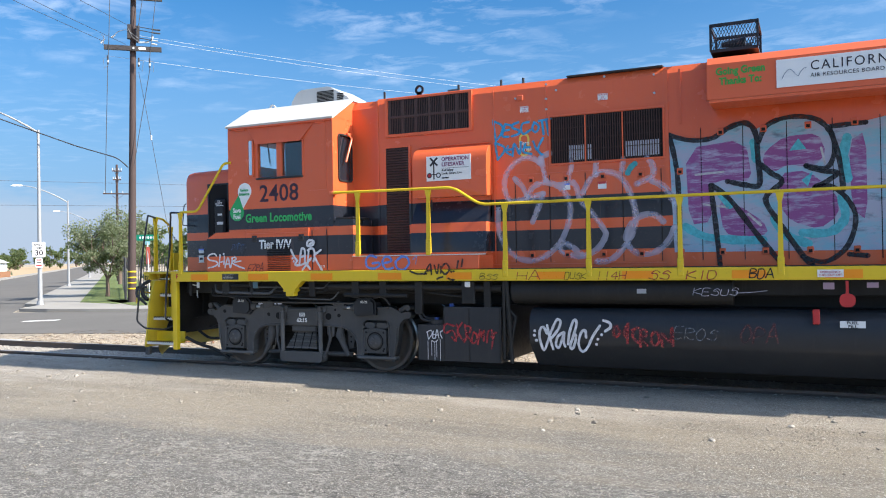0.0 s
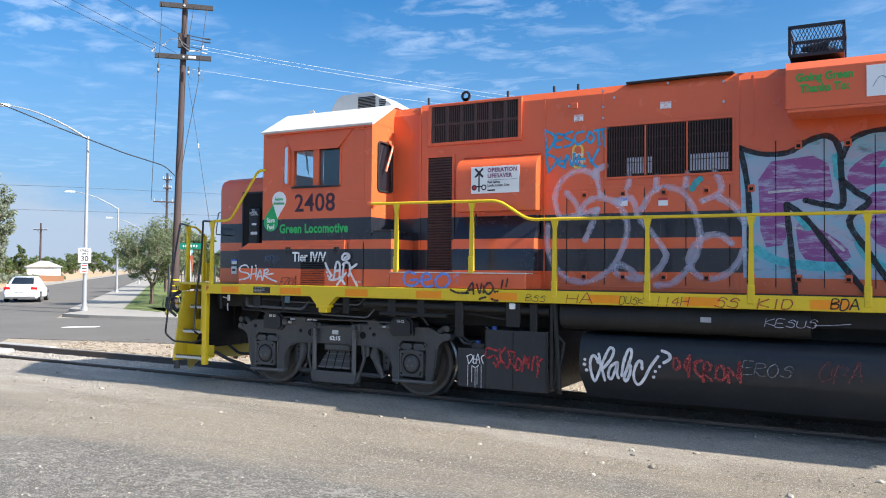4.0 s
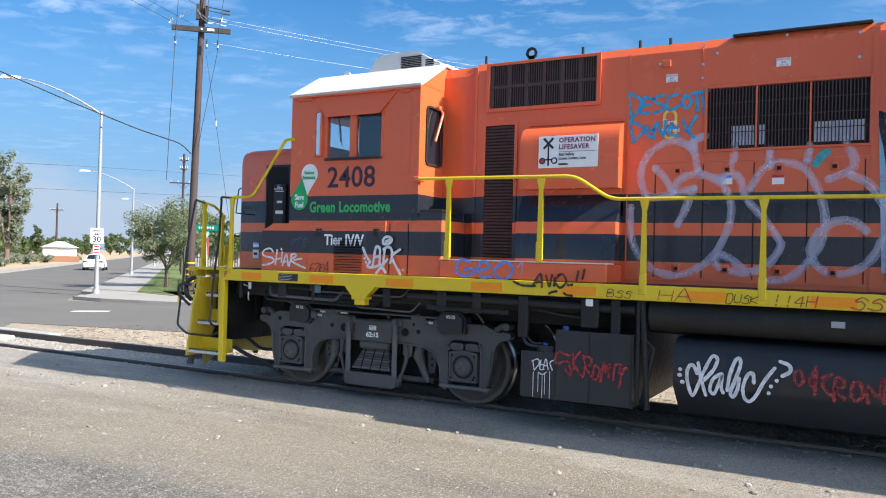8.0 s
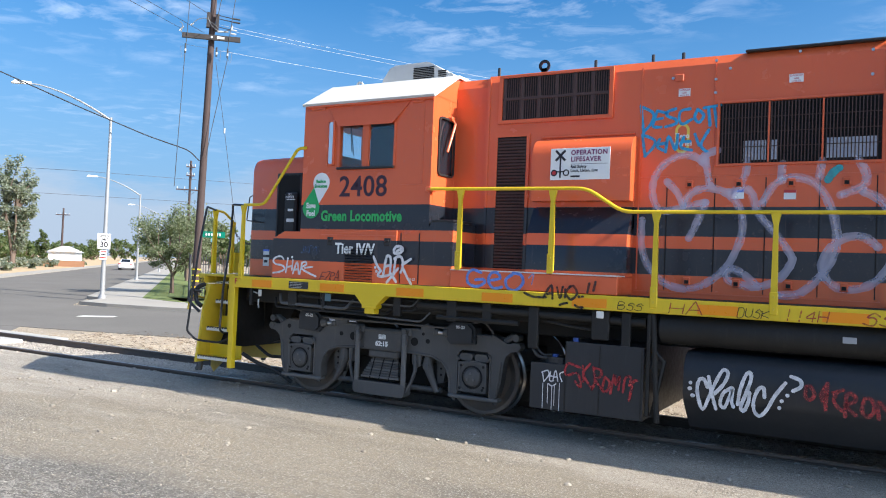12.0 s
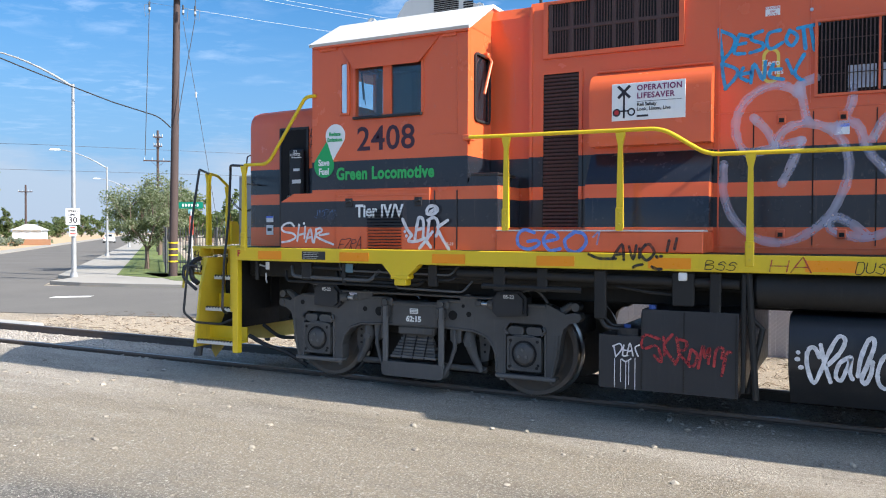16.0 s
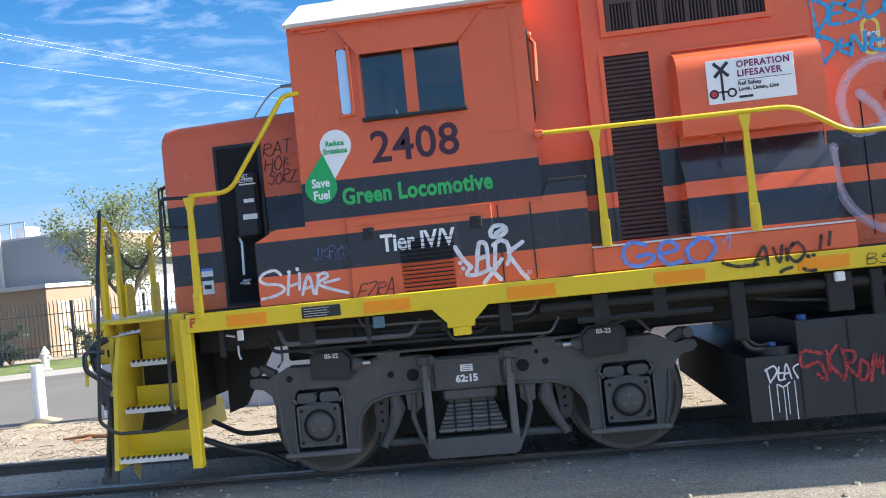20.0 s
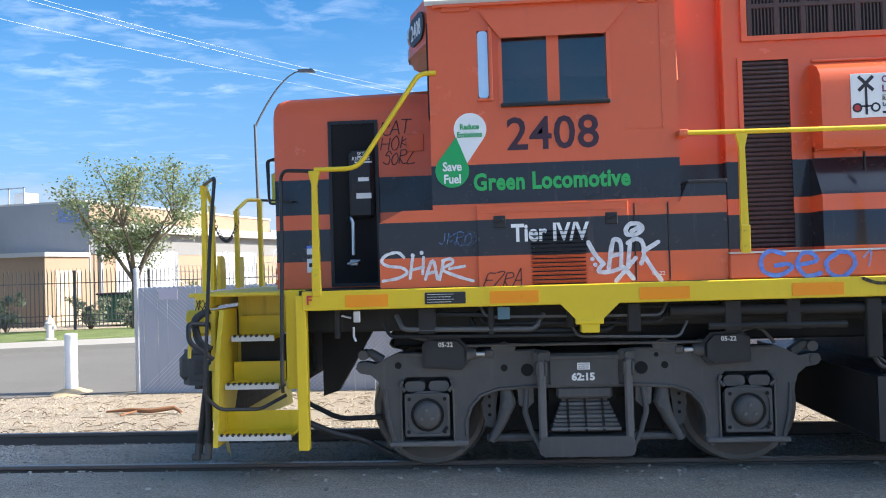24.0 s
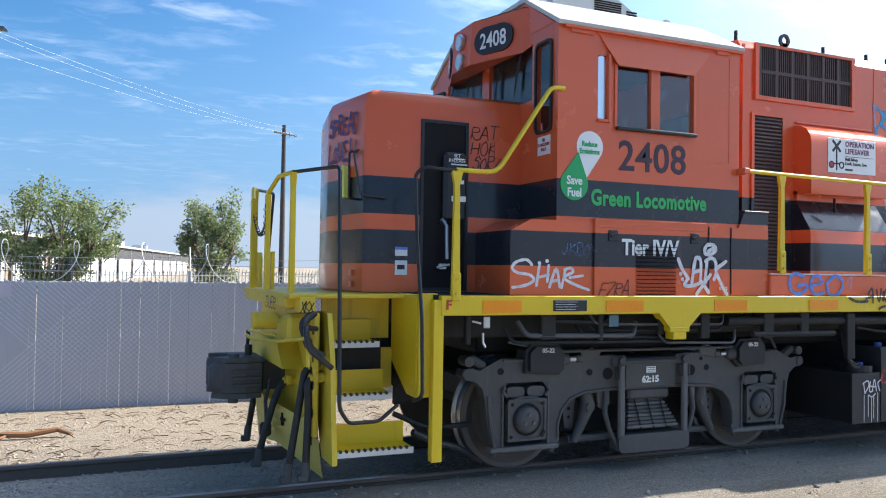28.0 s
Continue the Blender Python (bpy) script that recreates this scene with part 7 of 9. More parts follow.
# main street running away, and the cross street behind the locomotive
a, b = KERB - U * 20, KERB + U * 420
alone("street", slab([a, b, b - N * 8.4, a - N * 8.4], -0.2, 0.012), asphalt, "grey asphalt street with tree shadows", "road", kind="structure")
c = CP - V * 70
d = CP + V * 120
alone("cross_street", slab([c, d, d - W * 8.3, c - W * 8.3], -0.2, 0.016), asphalt, "grey asphalt side street", "road", kind="structure")


def kerbed(name, quad, h, mat, label, category):
    return alone(name, slab(quad, -0.1, h), mat, label, category, kind="structure")


s0 = KERB + U * 1.5
walk1 = kerbed("pavement", [KERB + U * 0.3 + N * 0.9, s0, KERB + U * 300, KERB + U * 300 + N * 3.3, KERB + N * 3.3 + U * 2.2], 0.14, concrete, "pale concrete pavement along the street", "pavement")
q0 = KERB + U * 0.3 + N * 0.9
kerbed("pavement", [q0, KERB + N * 3.3 + U * 2.2, CP - V * 3.6 + W * 2.0, CP + V * 110 + W * 2.0, CP + V * 110, CP - V * 4.5, CP - V * 6.4 + W * 0.15, CP - V * 8.0 + W * 0.6], 0.138, concrete, "pale concrete pavement round the corner", "pavement")
for k in range(26):
    p = KERB + U * (2 + 3 * k) + N * 0.1
    part("pavement_joint", slab([p, p + U * 0.03, p + U * 0.03 + N * 3.1, p + N * 3.1], 0.1, 0.1425), dusty("joint_shade", (0.25, 0.23, 0.2)) if k == 0 else bpy.data.materials["joint_shade"], walk1)
kerbed("lawn", [KERB + U * 0.9 + N * 2.3, Vector((-27.0, 25.4)), CP - V * 5.3 + W * 6.4, KERB + U * 120 + N * 6.2, KERB + U * 120 + N * 2.3], 0.15, lawn_mat, "green lawn strip beside the pavement", "lawn")
kerbed("lawn", [CP - V * 3.8 + W * 2.0, CP + V * 110 + W * 2.0, CP + V * 110 + W * 6.4, CP - V * 8 + W * 6.4], 0.15, lawn_mat, "green lawn strip in front of the fence", "lawn")
kerbed("far_pavement", [KERB - N * 8.4 + U * 14, KERB - N * 8.4 + U * 400, KERB - N * 9.9 + U * 400, KERB - N * 9.9 + U * 14], 0.12, concrete, "far pavement", "pavement")
tan_soil = dusty("dry_tan_soil", (0.46, 0.33, 0.19), 0.95, dirt=(0.25, 0.19, 0.10), amount=0.5, grain=4)
kerbed("dry_verge", [KERB - N * 10 + U * 15, KERB - N * 10 + U * 400, KERB - N * 60 + U * 400, KERB - N * 60 + U * 30], 0.08, tan_soil, "dry tan verge across the street", "ground")
# stop line painted on the side street
white_line = dusty("worn_white_road_paint", (0.62, 0.60, 0.55), 0.8, dirt=(0.14, 0.13, 0.12), amount=0.6)
p = Vector((-23.6, 18.2))
alone("road_marking", slab([p, p + V * 0.9 + W * 0.55, p + V * 0.75 + W * 1.0, p - V * 0.15 + W * 0.45], 0.0, 0.021), white_line, "worn white stop line", "road marking", kind="structure")
# railway track
rail_steel = dusty("rusty_brown_rail", (0.135, 0.105, 0.088), 0.75, 0.2, dirt=(0.16, 0.10, 0.06), amount=0.5)
rail_top = Mat("worn_rail_head", (0.30, 0.27, 0.24), 0.35, 0.8)
tie_wood = dusty("weathered_tie_wood", (0.11, 0.09, 0.07), 0.9, dirt=(0.22, 0.18, 0.13), amount=0.5)
track = thing("railway_track", "rusty railway track bedded in gravel", "track", (-12, YC, 0), kind="structure")
prof = [(-0.07, -0.02), (0.07, -0.02), (0.07, 0.0), (0.012, 0.03), (0.012, 0.11), (0.036, 0.125), (0.036, 0.15), (0.03, 0.155), (-0.03, 0.155), (-0.036, 0.15), (-0.036, 0.125), (-0.012, 0.11), (-0.012, 0.03), (-0.07, 0.0)]
for y in (11.37, 12.87):
    r = part("rail", Mesh().prism([(y + a, b) for a, b in prof], "x", -120, 80), rail_steel, track, "rusty steel rail")
    part("rail_head", Mesh().box(-120, 80, y - 0.026, y + 0.026, 0.15, 0.157), rail_top, r)
tie = Mesh().box(-0.11, 0.11, 10.85, 13.4, -0.12, 0.0, 0.015).data("tie")
tie.materials.append(tie_wood.m)
spike = Mesh()
for y in (11.37, 12.87):
    for s in (-1, 1):
        spike.box(-0.03, 0.03, y + 0.085 * s - 0.018, y + 0.085 * s + 0.018, -0.01, 0.03, 0.006)
    spike.box(-0.09, 0.09, y - 0.16, y + 0.16, -0.01, 0.008)
spike = spike.data("tie_plate")
spike.materials.append(rail_steel.m)
for k in range(70):
    o = part("tie", tie, None, track)
    o.location = (-26 + 0.55 * k, random.uniform(-0.06, 0.06), random.uniform(-0.06, -0.008))
    o.rotation_euler.z = random.uniform(-0.03, 0.03)
    o.matrix_parent_inverse = track.matrix_basis.inverted()
    o = part("tie_plate", spike, None, track)
    o.location = (-26 + 0.55 * k, 0, 0.0)
    o.matrix_parent_inverse = track.matrix_basis.inverted()
panel_mat = dusty("pale_crossing_concrete", (0.40, 0.38, 0.34), 0.9, dirt=(0.22, 0.20, 0.17), amount=0.5)
alone("crossing_panel", Mesh().box(-40, -17.4, 13.05, 13.55, -0.1, 0.10, 0.02), panel_mat, "pale concrete crossing slab beside the rails", "crossing slab", "crossing slabs", "structure")
alone("crossing_panel", Mesh().box(-40, -17.6, 11.6, 12.6, -0.1, 0.11, 0.02), panel_mat, "pale concrete crossing slab between the rails, broken at the end", "crossing slab", "crossing slabs", "structure")


def rock(r, seed):
    rng = random.Random(seed)
    t = (1 + 5**0.5) / 2
    v = [Vector(p).normalized() for p in ((-1, t, 0), (1, t, 0), (-1, -t, 0), (1, -t, 0), (0, -1, t), (0, 1, t), (0, -1, -t), (0, 1, -t), (t, 0, -1), (t, 0, 1), (-t, 0, -1), (-t, 0, 1))]
    f = [(0, 11, 5), (0, 5, 1), (0, 1, 7), (0, 7, 10), (0, 10, 11), (1, 5, 9), (5, 11, 4), (11, 10, 2), (10, 7, 6), (7, 1, 8), (3, 9, 4), (3, 4, 2), (3, 2, 6), (3, 6, 8), (3, 8, 9), (4, 9, 5), (2, 4, 11), (6, 2, 10), (8, 6, 7), (9, 8, 1)]
    sc = (rng.uniform(0.8, 1.3), rng.uniform(0.6, 1.0), rng.uniform(0.4, 0.7))
    return [p * r * rng.uniform(0.75, 1.15) for p in v], f, sc


stone_mat = Mat("grey_brown_gravel", (0.40, 0.355, 0.31), 0.95)
isl = stone_mat.n.new("ShaderNodeNewGeometry").outputs["Random Per Island"]
stone_mat.mix(stone_mat.ramp(isl, 0.0, 1.0), (0.36, 0.33, 0.285)).mix(stone_mat.ramp(isl, 0.7, 1.0, 0, 0.7), (0.20, 0.18, 0.165))


def scatter(name, count, where, size, seed, label, mat=None):
    rng = random.Random(seed)
    protos = [rock(1.0, seed * 31 + k) for k in range(10)]
    v, f = [], []
    for _ in range(count):
        x, y = where(rng)
        r = size(rng)
        pv, pf, sc = protos[rng.randrange(10)]
        a = rng.uniform(0, 6.28)
        c, s = math.cos(a), math.sin(a)
        n = len(v)
        z = lie(x, y) + r * 0.12
        for p in pv:
            px, py = p.x * sc[0] * r, p.y * sc[1] * r
            v.append((x + c * px - s * py, y + s * px + c * py, z + p.z * sc[2] * r))
        f += [(i + n, j + n, k + n) for i, j, k in pf]
    me = bpy.data.meshes.new(name)
    me.from_pydata(v, [], f)
    me.materials.append((mat or stone_mat).m)
    return tagged(new(name, me), label, "gravel", kind="stuff")


scatter("gravel", 9000, lambda r: (r.uniform(-20, 5), 12.15 + r.gauss(0, 0.5)), lambda r: r.uniform(0.010, 0.030), 3, "grey gravel between the rails")
pebble_mat = Mat("dusty_tan_pebbles", (0.22, 0.19, 0.15), 0.95)
isl = pebble_mat.n.new("ShaderNodeNewGeometry").outputs["Random Per Island"]
pebble_mat.mix(pebble_mat.ramp(isl, 0.0, 1.0), (0.33, 0.295, 0.24)).mix(pebble_mat.ramp(isl, 0.90, 1.0, 0, 0.9), (0.52, 0.48, 0.42))
scatter("gravel", 24000, lambda r: (r.uniform(-16, 5), r.triangular(2.5, 11.2, 7.5)), lambda r: 0.003 + 0.013 * r.random() ** 4, 4, "scattered pebbles on the dusty ground", pebble_mat)
scatter("gravel", 90, lambda r: (r.uniform(-14, 5), r.triangular(7.5, 11, 10.3)), lambda r: r.uniform(0.02, 0.05), 6, "loose stones near the rails", pebble_mat)
chip_mat = Mat("dry_wood_chips", (0.46, 0.37, 0.265), 0.95)
isl = chip_mat.n.new("ShaderNodeNewGeometry").outputs["Random Per Island"]
chip_mat.mix(chip_mat.ramp(isl, 0, 1), (0.52, 0.445, 0.345)).mix(chip_mat.ramp(isl, 0.75, 1.0, 0, 0.8), (0.20, 0.14, 0.09))
scatter("wood_chips", 9000, lambda r: (r.uniform(-19, -2), r.uniform(13.3, 16.6)), lambda r: 0.006 + 0.02 * r.random() ** 2, 5, "dry wood chips and gravel along the track", chip_mat)

twig_mat = Mat("dry_brown_twigs", (0.16, 0.105, 0.06), 0.95)
isl = twig_mat.n.new("ShaderNodeNewGeometry").outputs["Random Per Island"]
twig_mat.mix(twig_mat.ramp(isl, 0, 1), (0.07, 0.05, 0.035)).mix(twig_mat.ramp(isl, 0.8, 1.0, 0, 0.9), (0.42, 0.30, 0.17))
rng, twigs = random.Random(12), Mesh()
for _ in range(900):
    x, y, a, L = rng.uniform(-19, -2), rng.uniform(13.4, 16.6), rng.gauss(0.2, 0.8), rng.uniform(0.04, 0.24)
    bend = rng.gauss(0, 0.12)
    path = [(x, y, 0.008), (x + 0.5 * L * math.cos(a), y + 0.5 * L * math.sin(a), 0.012 + 0.04 * rng.random() ** 3), (x + L * math.cos(a + bend), y + L * math.sin(a + bend), 0.009)]
    twigs.tube(path, rng.uniform(0.002, 0.006), 4)
alone("twigs", twigs, twig_mat, "dry brown twigs strewn over the sandy verge", "twigs", kind="stuff")

# ---- pale slatted chain-link fence behind the track ----
fence_mat = dusty("pale_grey_privacy_slat", (0.39, 0.41, 0.465), 0.6, dirt=(0.33, 0.33, 0.34), amount=0.25)
galv = dusty("galvanised_steel", (0.50, 0.51, 0.52), 0.45, 0.5, dirt=(0.3, 0.29, 0.27), amount=0.3)
FA, FB = Vector((-14.0, 16.72)), Vector((8.0, 16.45))
FU = (FB - FA).normalized()
fence = thing("slatted_fence", "pale grey chain-link fence filled with privacy slats", "fence", (-14.15, 16.72, -0.05))
slat = Mesh().prism([(-0.0402, 0.02), (0.0402, 0.02), (0.0402, 1.84), (0.016, 1.875), (-0.016, 1.875), (-0.0402, 1.84)], "y", -0.006, 0.006).data("slat")
slat.materials.append(fence_mat.m)
rng = random.Random(8)
fyaw = math.atan2(FU.y, FU.x)
for k in range(270):
    p = FA + FU * (0.09 + 0.0815 * k)
    o = part("slat", slat, None, fence)
    o.matrix_parent_inverse = fence.matrix_basis.inverted()
    o.location = (p.x + rng.gauss(0, 0.0030), p.y, -0.13 + rng.uniform(-0.012, 0.012))
    o.rotation_euler = (0, rng.uniform(-0.0018, 0.0018), fyaw + rng.uniform(-0.012, 0.012))
wire = Mesh()
for k in range(300):
    for s in (1, -1):
        p, q = FA + FU * (0.075 * k), FA + FU * (0.075 * k + 1.9)
        if s < 0:
            p, q = q, p
        wire.add([(p.x, p.y - 0.012, -0.03), (p.x + 0.009, p.y - 0.012, -0.03), (q.x + 0.009, q.y - 0.012, 1.74), (q.x, q.y - 0.012, 1.74)], [(0, 1, 2, 3)])
part("wire_mesh", wire, dusty("vinyl_coated_wire", (0.66, 0.68, 0.72), 0.5), fence, "galvanised wire mesh")
for k, L in enumerate((0, 3.0, 6.0, 9.0, 12.0, 15.0, 18.0, 21.0)):
    p = FA + FU * L
    h = 2.02 if k == 0 else 1.9
    po = part("fence_post", Mesh().cyl((p.x, p.y + 0.04, -0.1), (p.x, p.y + 0.04, h), 0.045 if k == 0 else 0.03, 14), galv, fence, "galvanised post", True)
    if k == 0:
        part("post_cap", Mesh().lathe([(0.0, 0.05), (0.04, 0.035), (0.052, 0.0), (0.052, -0.03)], (p.x, p.y + 0.04, h), "z", 14), galv, po, smooth=True)
        for z in (0.1, 0.5, 0.95, 1.4, 1.75):
            part("post_band", Mesh().cyl((p.x, p.y + 0.04, z), (p.x, p.y + 0.04, z + 0.03), 0.05, 14), galv, po, smooth=True)
    else:
        part("wire_arm", Mesh().tube([(p.x, p.y + 0.04, 1.9), (p.x, p.y + 0.2, 2.25)], 0.012, 6), galv, po)
part("top_rail", Mesh().cyl((FA.x, FA.y + 0.04, 1.72), (FB.x, FB.y + 0.04, 1.72), 0.02, 8), galv, fence)
for j, z in enumerate((1.88, 1.98, 2.08)):
    part("barbed_wire", Mesh().tube([(FA + FU * (0.75 * k)).to_3d() + Vector((0, 0.06 + 0.05 * j, z + 0.015 * math.sin(k * 1.7 + j))) for k in range(30)], 0.004, 4), galv, fence, "barbed wire")
coil = []
for k in range(660):
    a = k / 660 * 2 * math.pi * 24
    p = FA + FU * (0.4 + 21 * k / 660)
    coil.append((p.x + 0.20 * math.cos(a), p.y + 0.12 + 0.12 * math.cos(a), 2.0 + 0.30 * math.sin(a)))
part("razor_coil", Mesh().tube(coil, 0.007, 4), galv, fence, "coiled razor wire")
part("blank_notice", Mesh().box(-13.60, -13.28, 16.685, 16.692, 1.53, 1.71), dusty("faded_lilac_board", (0.50, 0.48, 0.56), 0.7, amount=0.1), fence, "pale blank notice")

# white bollard in its mound of dirt
bol = thing("bollard", "white painted steel bollard in a mound of dirt", "bollard", (-15.2, 16.85, 0))
part("bollard_pipe", Mesh().cyl((-15.2, 16.85, -0.1), (-15.2, 16.85, 0.985), 0.10, 24).cyl((-15.2, 16.85, 0.985), (-15.2, 16.85, 1.0), 0.10, 24, 0.085), white_paint, bol, smooth=True)
part("dirt_mound", Mesh().lathe([(0.0, 0.1), (0.12, 0.09), (0.25, 0.04), (0.45, -0.02)], (-15.2, 16.85, 0), "z", 16), tan_soil, bol, "small mound of dirt")
alone("fallen_branch", Mesh().tube([(-13.6, 14.9, 0.03), (-13.2, 14.85, 0.06), (-12.9, 14.8, 0.05), (-12.6, 14.86, 0.08), (-12.45, 14.75, 0.04)], [0.015, 0.03, 0.035, 0.03, 0.02], 7).tube([(-13.1, 14.84, 0.05), (-13.25, 14.6, 0.03)], 0.014, 6), dusty("rusty_brown_bark", (0.28, 0.13, 0.06), 0.9), "dry reddish fallen branch on the ground", "branch", smooth=True)

# ---- poles, lamps, signs along the streets ----
pole_wood = dusty("brown_utility_pole_wood", (0.062, 0.040, 0.036), 0.9, dirt=(0.03, 0.02, 0.018), amount=0.6, grain=25)
cable_mat = Mat("dark_cable", (0.03, 0.03, 0.032), 0.6)
wire_mat = Mat("pale_overhead_wire", (0.42, 0.44, 0.47), 0.6, 0.2)
steel_lamp = dusty("grey_lamp_post_steel", (0.34, 0.345, 0.35), 0.5, 0.3, dirt=(0.35, 0.34, 0.32), amount=0.25)


def utility_pole(x, y, h, lean, arms, yaw, label, r=0.17, pole_wood=pole_wood):
    up = thing("utility_pole", label, "utility pole", (x, y, 0))
    top = Vector((x + lean[0] * h, y + lean[1] * h, h))
    part("pole", Mesh().cyl((x, y, 0), top, r, 18, r * 0.68), pole_wood, up, smooth=True)
    d = Vector((math.cos(yaw), math.sin(yaw), 0))
    for z, half in arms:
        c = Vector((x + lean[0] * z, y + lean[1] * z, z)) + Vector((d.y, -d.x, 0)) * 0.18
        ar = part("crossarm", Mesh().tube([c - d * half, c + d * half], 0.08, 4), pole_wood, up, "wooden crossarm")
        for k in (-0.92, -0.4, 0.4, 0.92):
            part("insulator", Mesh().cyl(c + d * half * k + Vector((0, 0, 0.05)), c + d * half * k + Vector((0, 0, 0.28)), 0.045, 8, 0.03), wire_mat, ar)
        part("arm_brace", Mesh().tube([c - d * half * 0.5, c + Vector((0, 0, -0.55))], 0.014, 4).tube([c + d * half * 0.5, c + Vector((0, 0, -0.55))], 0.014, 4), pole_wood, ar)
    return up, top, d


# tall pole on the corner
PX, PY = -27.4, 26.6
big, top, armd = utility_pole(PX, PY, 14.6, (0.004, 0.020), [], math.atan2(0.75, 0.66), "tall dark brown utility pole with crossarms and switchgear, leaning a little", 0.175)
arm_n = Vector((armd.y, -armd.x, 0))
arm_wood = dusty("weathered_dark_crossarm_wood", (0.035, 0.030, 0.030), 0.9, dirt=(0.16, 0.15, 0.14), amount=0.4, grain=14)
gear_metal = dusty("dull_grey_fittings", (0.16, 0.165, 0.175), 0.6, 0.2)
porcelain = dusty("grey_white_porcelain", (0.42, 0.44, 0.47), 0.35, amount=0.1)


def at_arm(s, z, off=0.18):
    """A point beside the pole: s metres along its crossarms, at height z, off metres before it."""
    return Vector((PX, PY, z)) + armd * s + arm_n * off


def beam(p, q, high, deep):
    u = (q - p).normalized()
    w = u.cross(Vector((0, 0, 1))).normalized()
    v = w.cross(u)
    ends = [[e + v * (a * high / 2) + w * (b * deep / 2) for a, b in ((-1, -1), (-1, 1), (1, 1), (1, -1))] for e in (p, q)]
    return Mesh().add([*ends[0], *ends[1]], [(0, 1, 2, 3), (4, 7, 6, 5), (0, 4, 5, 1), (1, 5, 6, 2), (2, 6, 7, 3), (3, 7, 4, 0)])


for z in (0.72, 0.98, 1.22, 1.48):
    part("yellow_band", Mesh().cyl((PX, PY + 0.02 * z, z), (PX, PY + 0.02 * z, z + 0.06), 0.19, 18), yellow, big, "yellow reflective band")
for z, s0, s1 in ((11.54, -1.02, 1.40), (13.86, -0.85, 1.45)):
    ar = part("crossarm", beam(at_arm(s0, z - 0.04), at_arm(s1, z + 0.04), 0.21, 0.13), arm_wood, big, "weathered dark wooden crossarm")
    part("arm_bolt", Mesh().cyl(at_arm(0.2, z, 0.24), at_arm(0.2, z, 0.28), 0.05, 8), galv, ar)
part("arm_plate", beam(at_arm(0.42, 11.55, 0.25), at_arm(0.72, 11.56, 0.25), 0.10, 0.01), white_paint, big, "small white plate on the crossarm")
# switchgear blocks clamped to both sides of the pole, with the pins that reach out over the arm
for s0, z0, z1, w in ((0.03, 11.98, 12.62, 0.15), (0.40, 11.86, 12.58, 0.13)):
    part("gear_block", beam(at_arm(s0, z0, 0.10), at_arm(s0 + 0.015, z1, 0.10), w, 0.22), arm_wood, big, "dark switchgear block")
for z, s1 in ((12.48, 1.36), (12.33, 1.36), (11.98, 1.24)):
    pin = part("gear_pin", Mesh().tube([at_arm(0.3, z + 0.10, 0.1), at_arm(s1 - 0.30, z)], 0.018, 6), cable_mat, big)
    part("pin_insulator", Mesh().cyl(at_arm(s1 - 0.32, z), at_arm(s1, z - 0.01), 0.035 if z > 12 else 0.03, 10), cable_mat if z > 12 else porcelain, pin)
for s0, z0, s1, z1 in ((-0.70, 11.96, -0.56, 12.06), (0.42, 11.83, 0.88, 11.88), (1.0, 12.02, 1.04, 12.16), (0.98, 11.82, 1.22, 11.80), (-1.14, 11.66, -0.98, 11.86)):
    part("line_insulator", Mesh().cyl(at_arm(s0, z0), at_arm(s1, z1), 0.042, 10, 0.035), porcelain, big, "grey-white insulator")
for pts in ([(-0.66, 11.98), (-0.42, 12.24), (-0.1, 12.36), (0.15, 12.2), (0.42, 12.0)], [(0.0, 12.4), (0.15, 12.05), (0.45, 11.84)], [(0.7, 11.86), (0.95, 11.95), (1.02, 12.2)], [(-1.05, 11.6), (-1.0, 11.95), (-1.12, 12.05)]):
    part("jumper_cable", Mesh().tube([at_arm(*p, 0.22) for p in pts], 0.016, 6, 0.1), gear_metal if pts[0][0] < 0.5 else cable_mat, big, "looped jumper cable")
# vertical leads with their cut-outs, hanging past the arm
for pts in ([(-0.74, 13.86), (-0.82, 11.5), (-0.87, 10.6), (-0.97, 7.4), (-1.04, 5.0)], [(1.17, 13.86), (0.89, 11.2), (0.88, 10.6), (0.36, 7.5), (0.18, 6.3)], [(0.62, 13.86), (0.42, 12.5)]):
    part("riser_wire", Mesh().tube([at_arm(*p, 0.27) for p in pts], 0.015, 5), cable_mat, big, "thin dark vertical lead")
for s0, e in ((-0.86, -1), (0.88, 1), (0.42, 1)):
    cut = part("cut_out", Mesh().cyl(at_arm(s0, 10.72, 0.27), at_arm(s0, 11.12, 0.27), 0.035, 8), cable_mat, big, "dark hanging cut-out")
    part("cut_out_hook", Mesh().tube([at_arm(s0, 11.02, 0.27), at_arm(s0 + 0.19 * e, 10.98, 0.27), at_arm(s0 + 0.15 * e, 10.52, 0.27), at_arm(s0 + 0.02 * e, 10.66, 0.27)], 0.010, 5), gear_metal, cut)
    part("cut_out_cap", Mesh().cyl(at_arm(s0, 10.80, 0.27), at_arm(s0, 10.90, 0.27), 0.045, 8), porcelain, cut)
part("street_light_cable", Mesh().tube([(PX - 0.1, PY, 6.2), (PX - 0.3, PY - 0.4, 6.6), (PX - 1.6, PY - 1.5, 7.1), (PX - 3.6, PY - 3.4, 8.1), (PX - 6.4, PY - 6.0, 9.6), (PX - 13, PY - 12.5, 13.2)], 0.024, 6, 0.3), cable_mat, big, "thick black cable sagging from the pole")
guy = [at_arm(0.42, 10.5), at_arm(0.91, 7.57), at_arm(2.1, 0.1)]
part("guy_wire", Mesh().tube(guy, 0.011, 5), cable_mat, big, "thin guy wire")
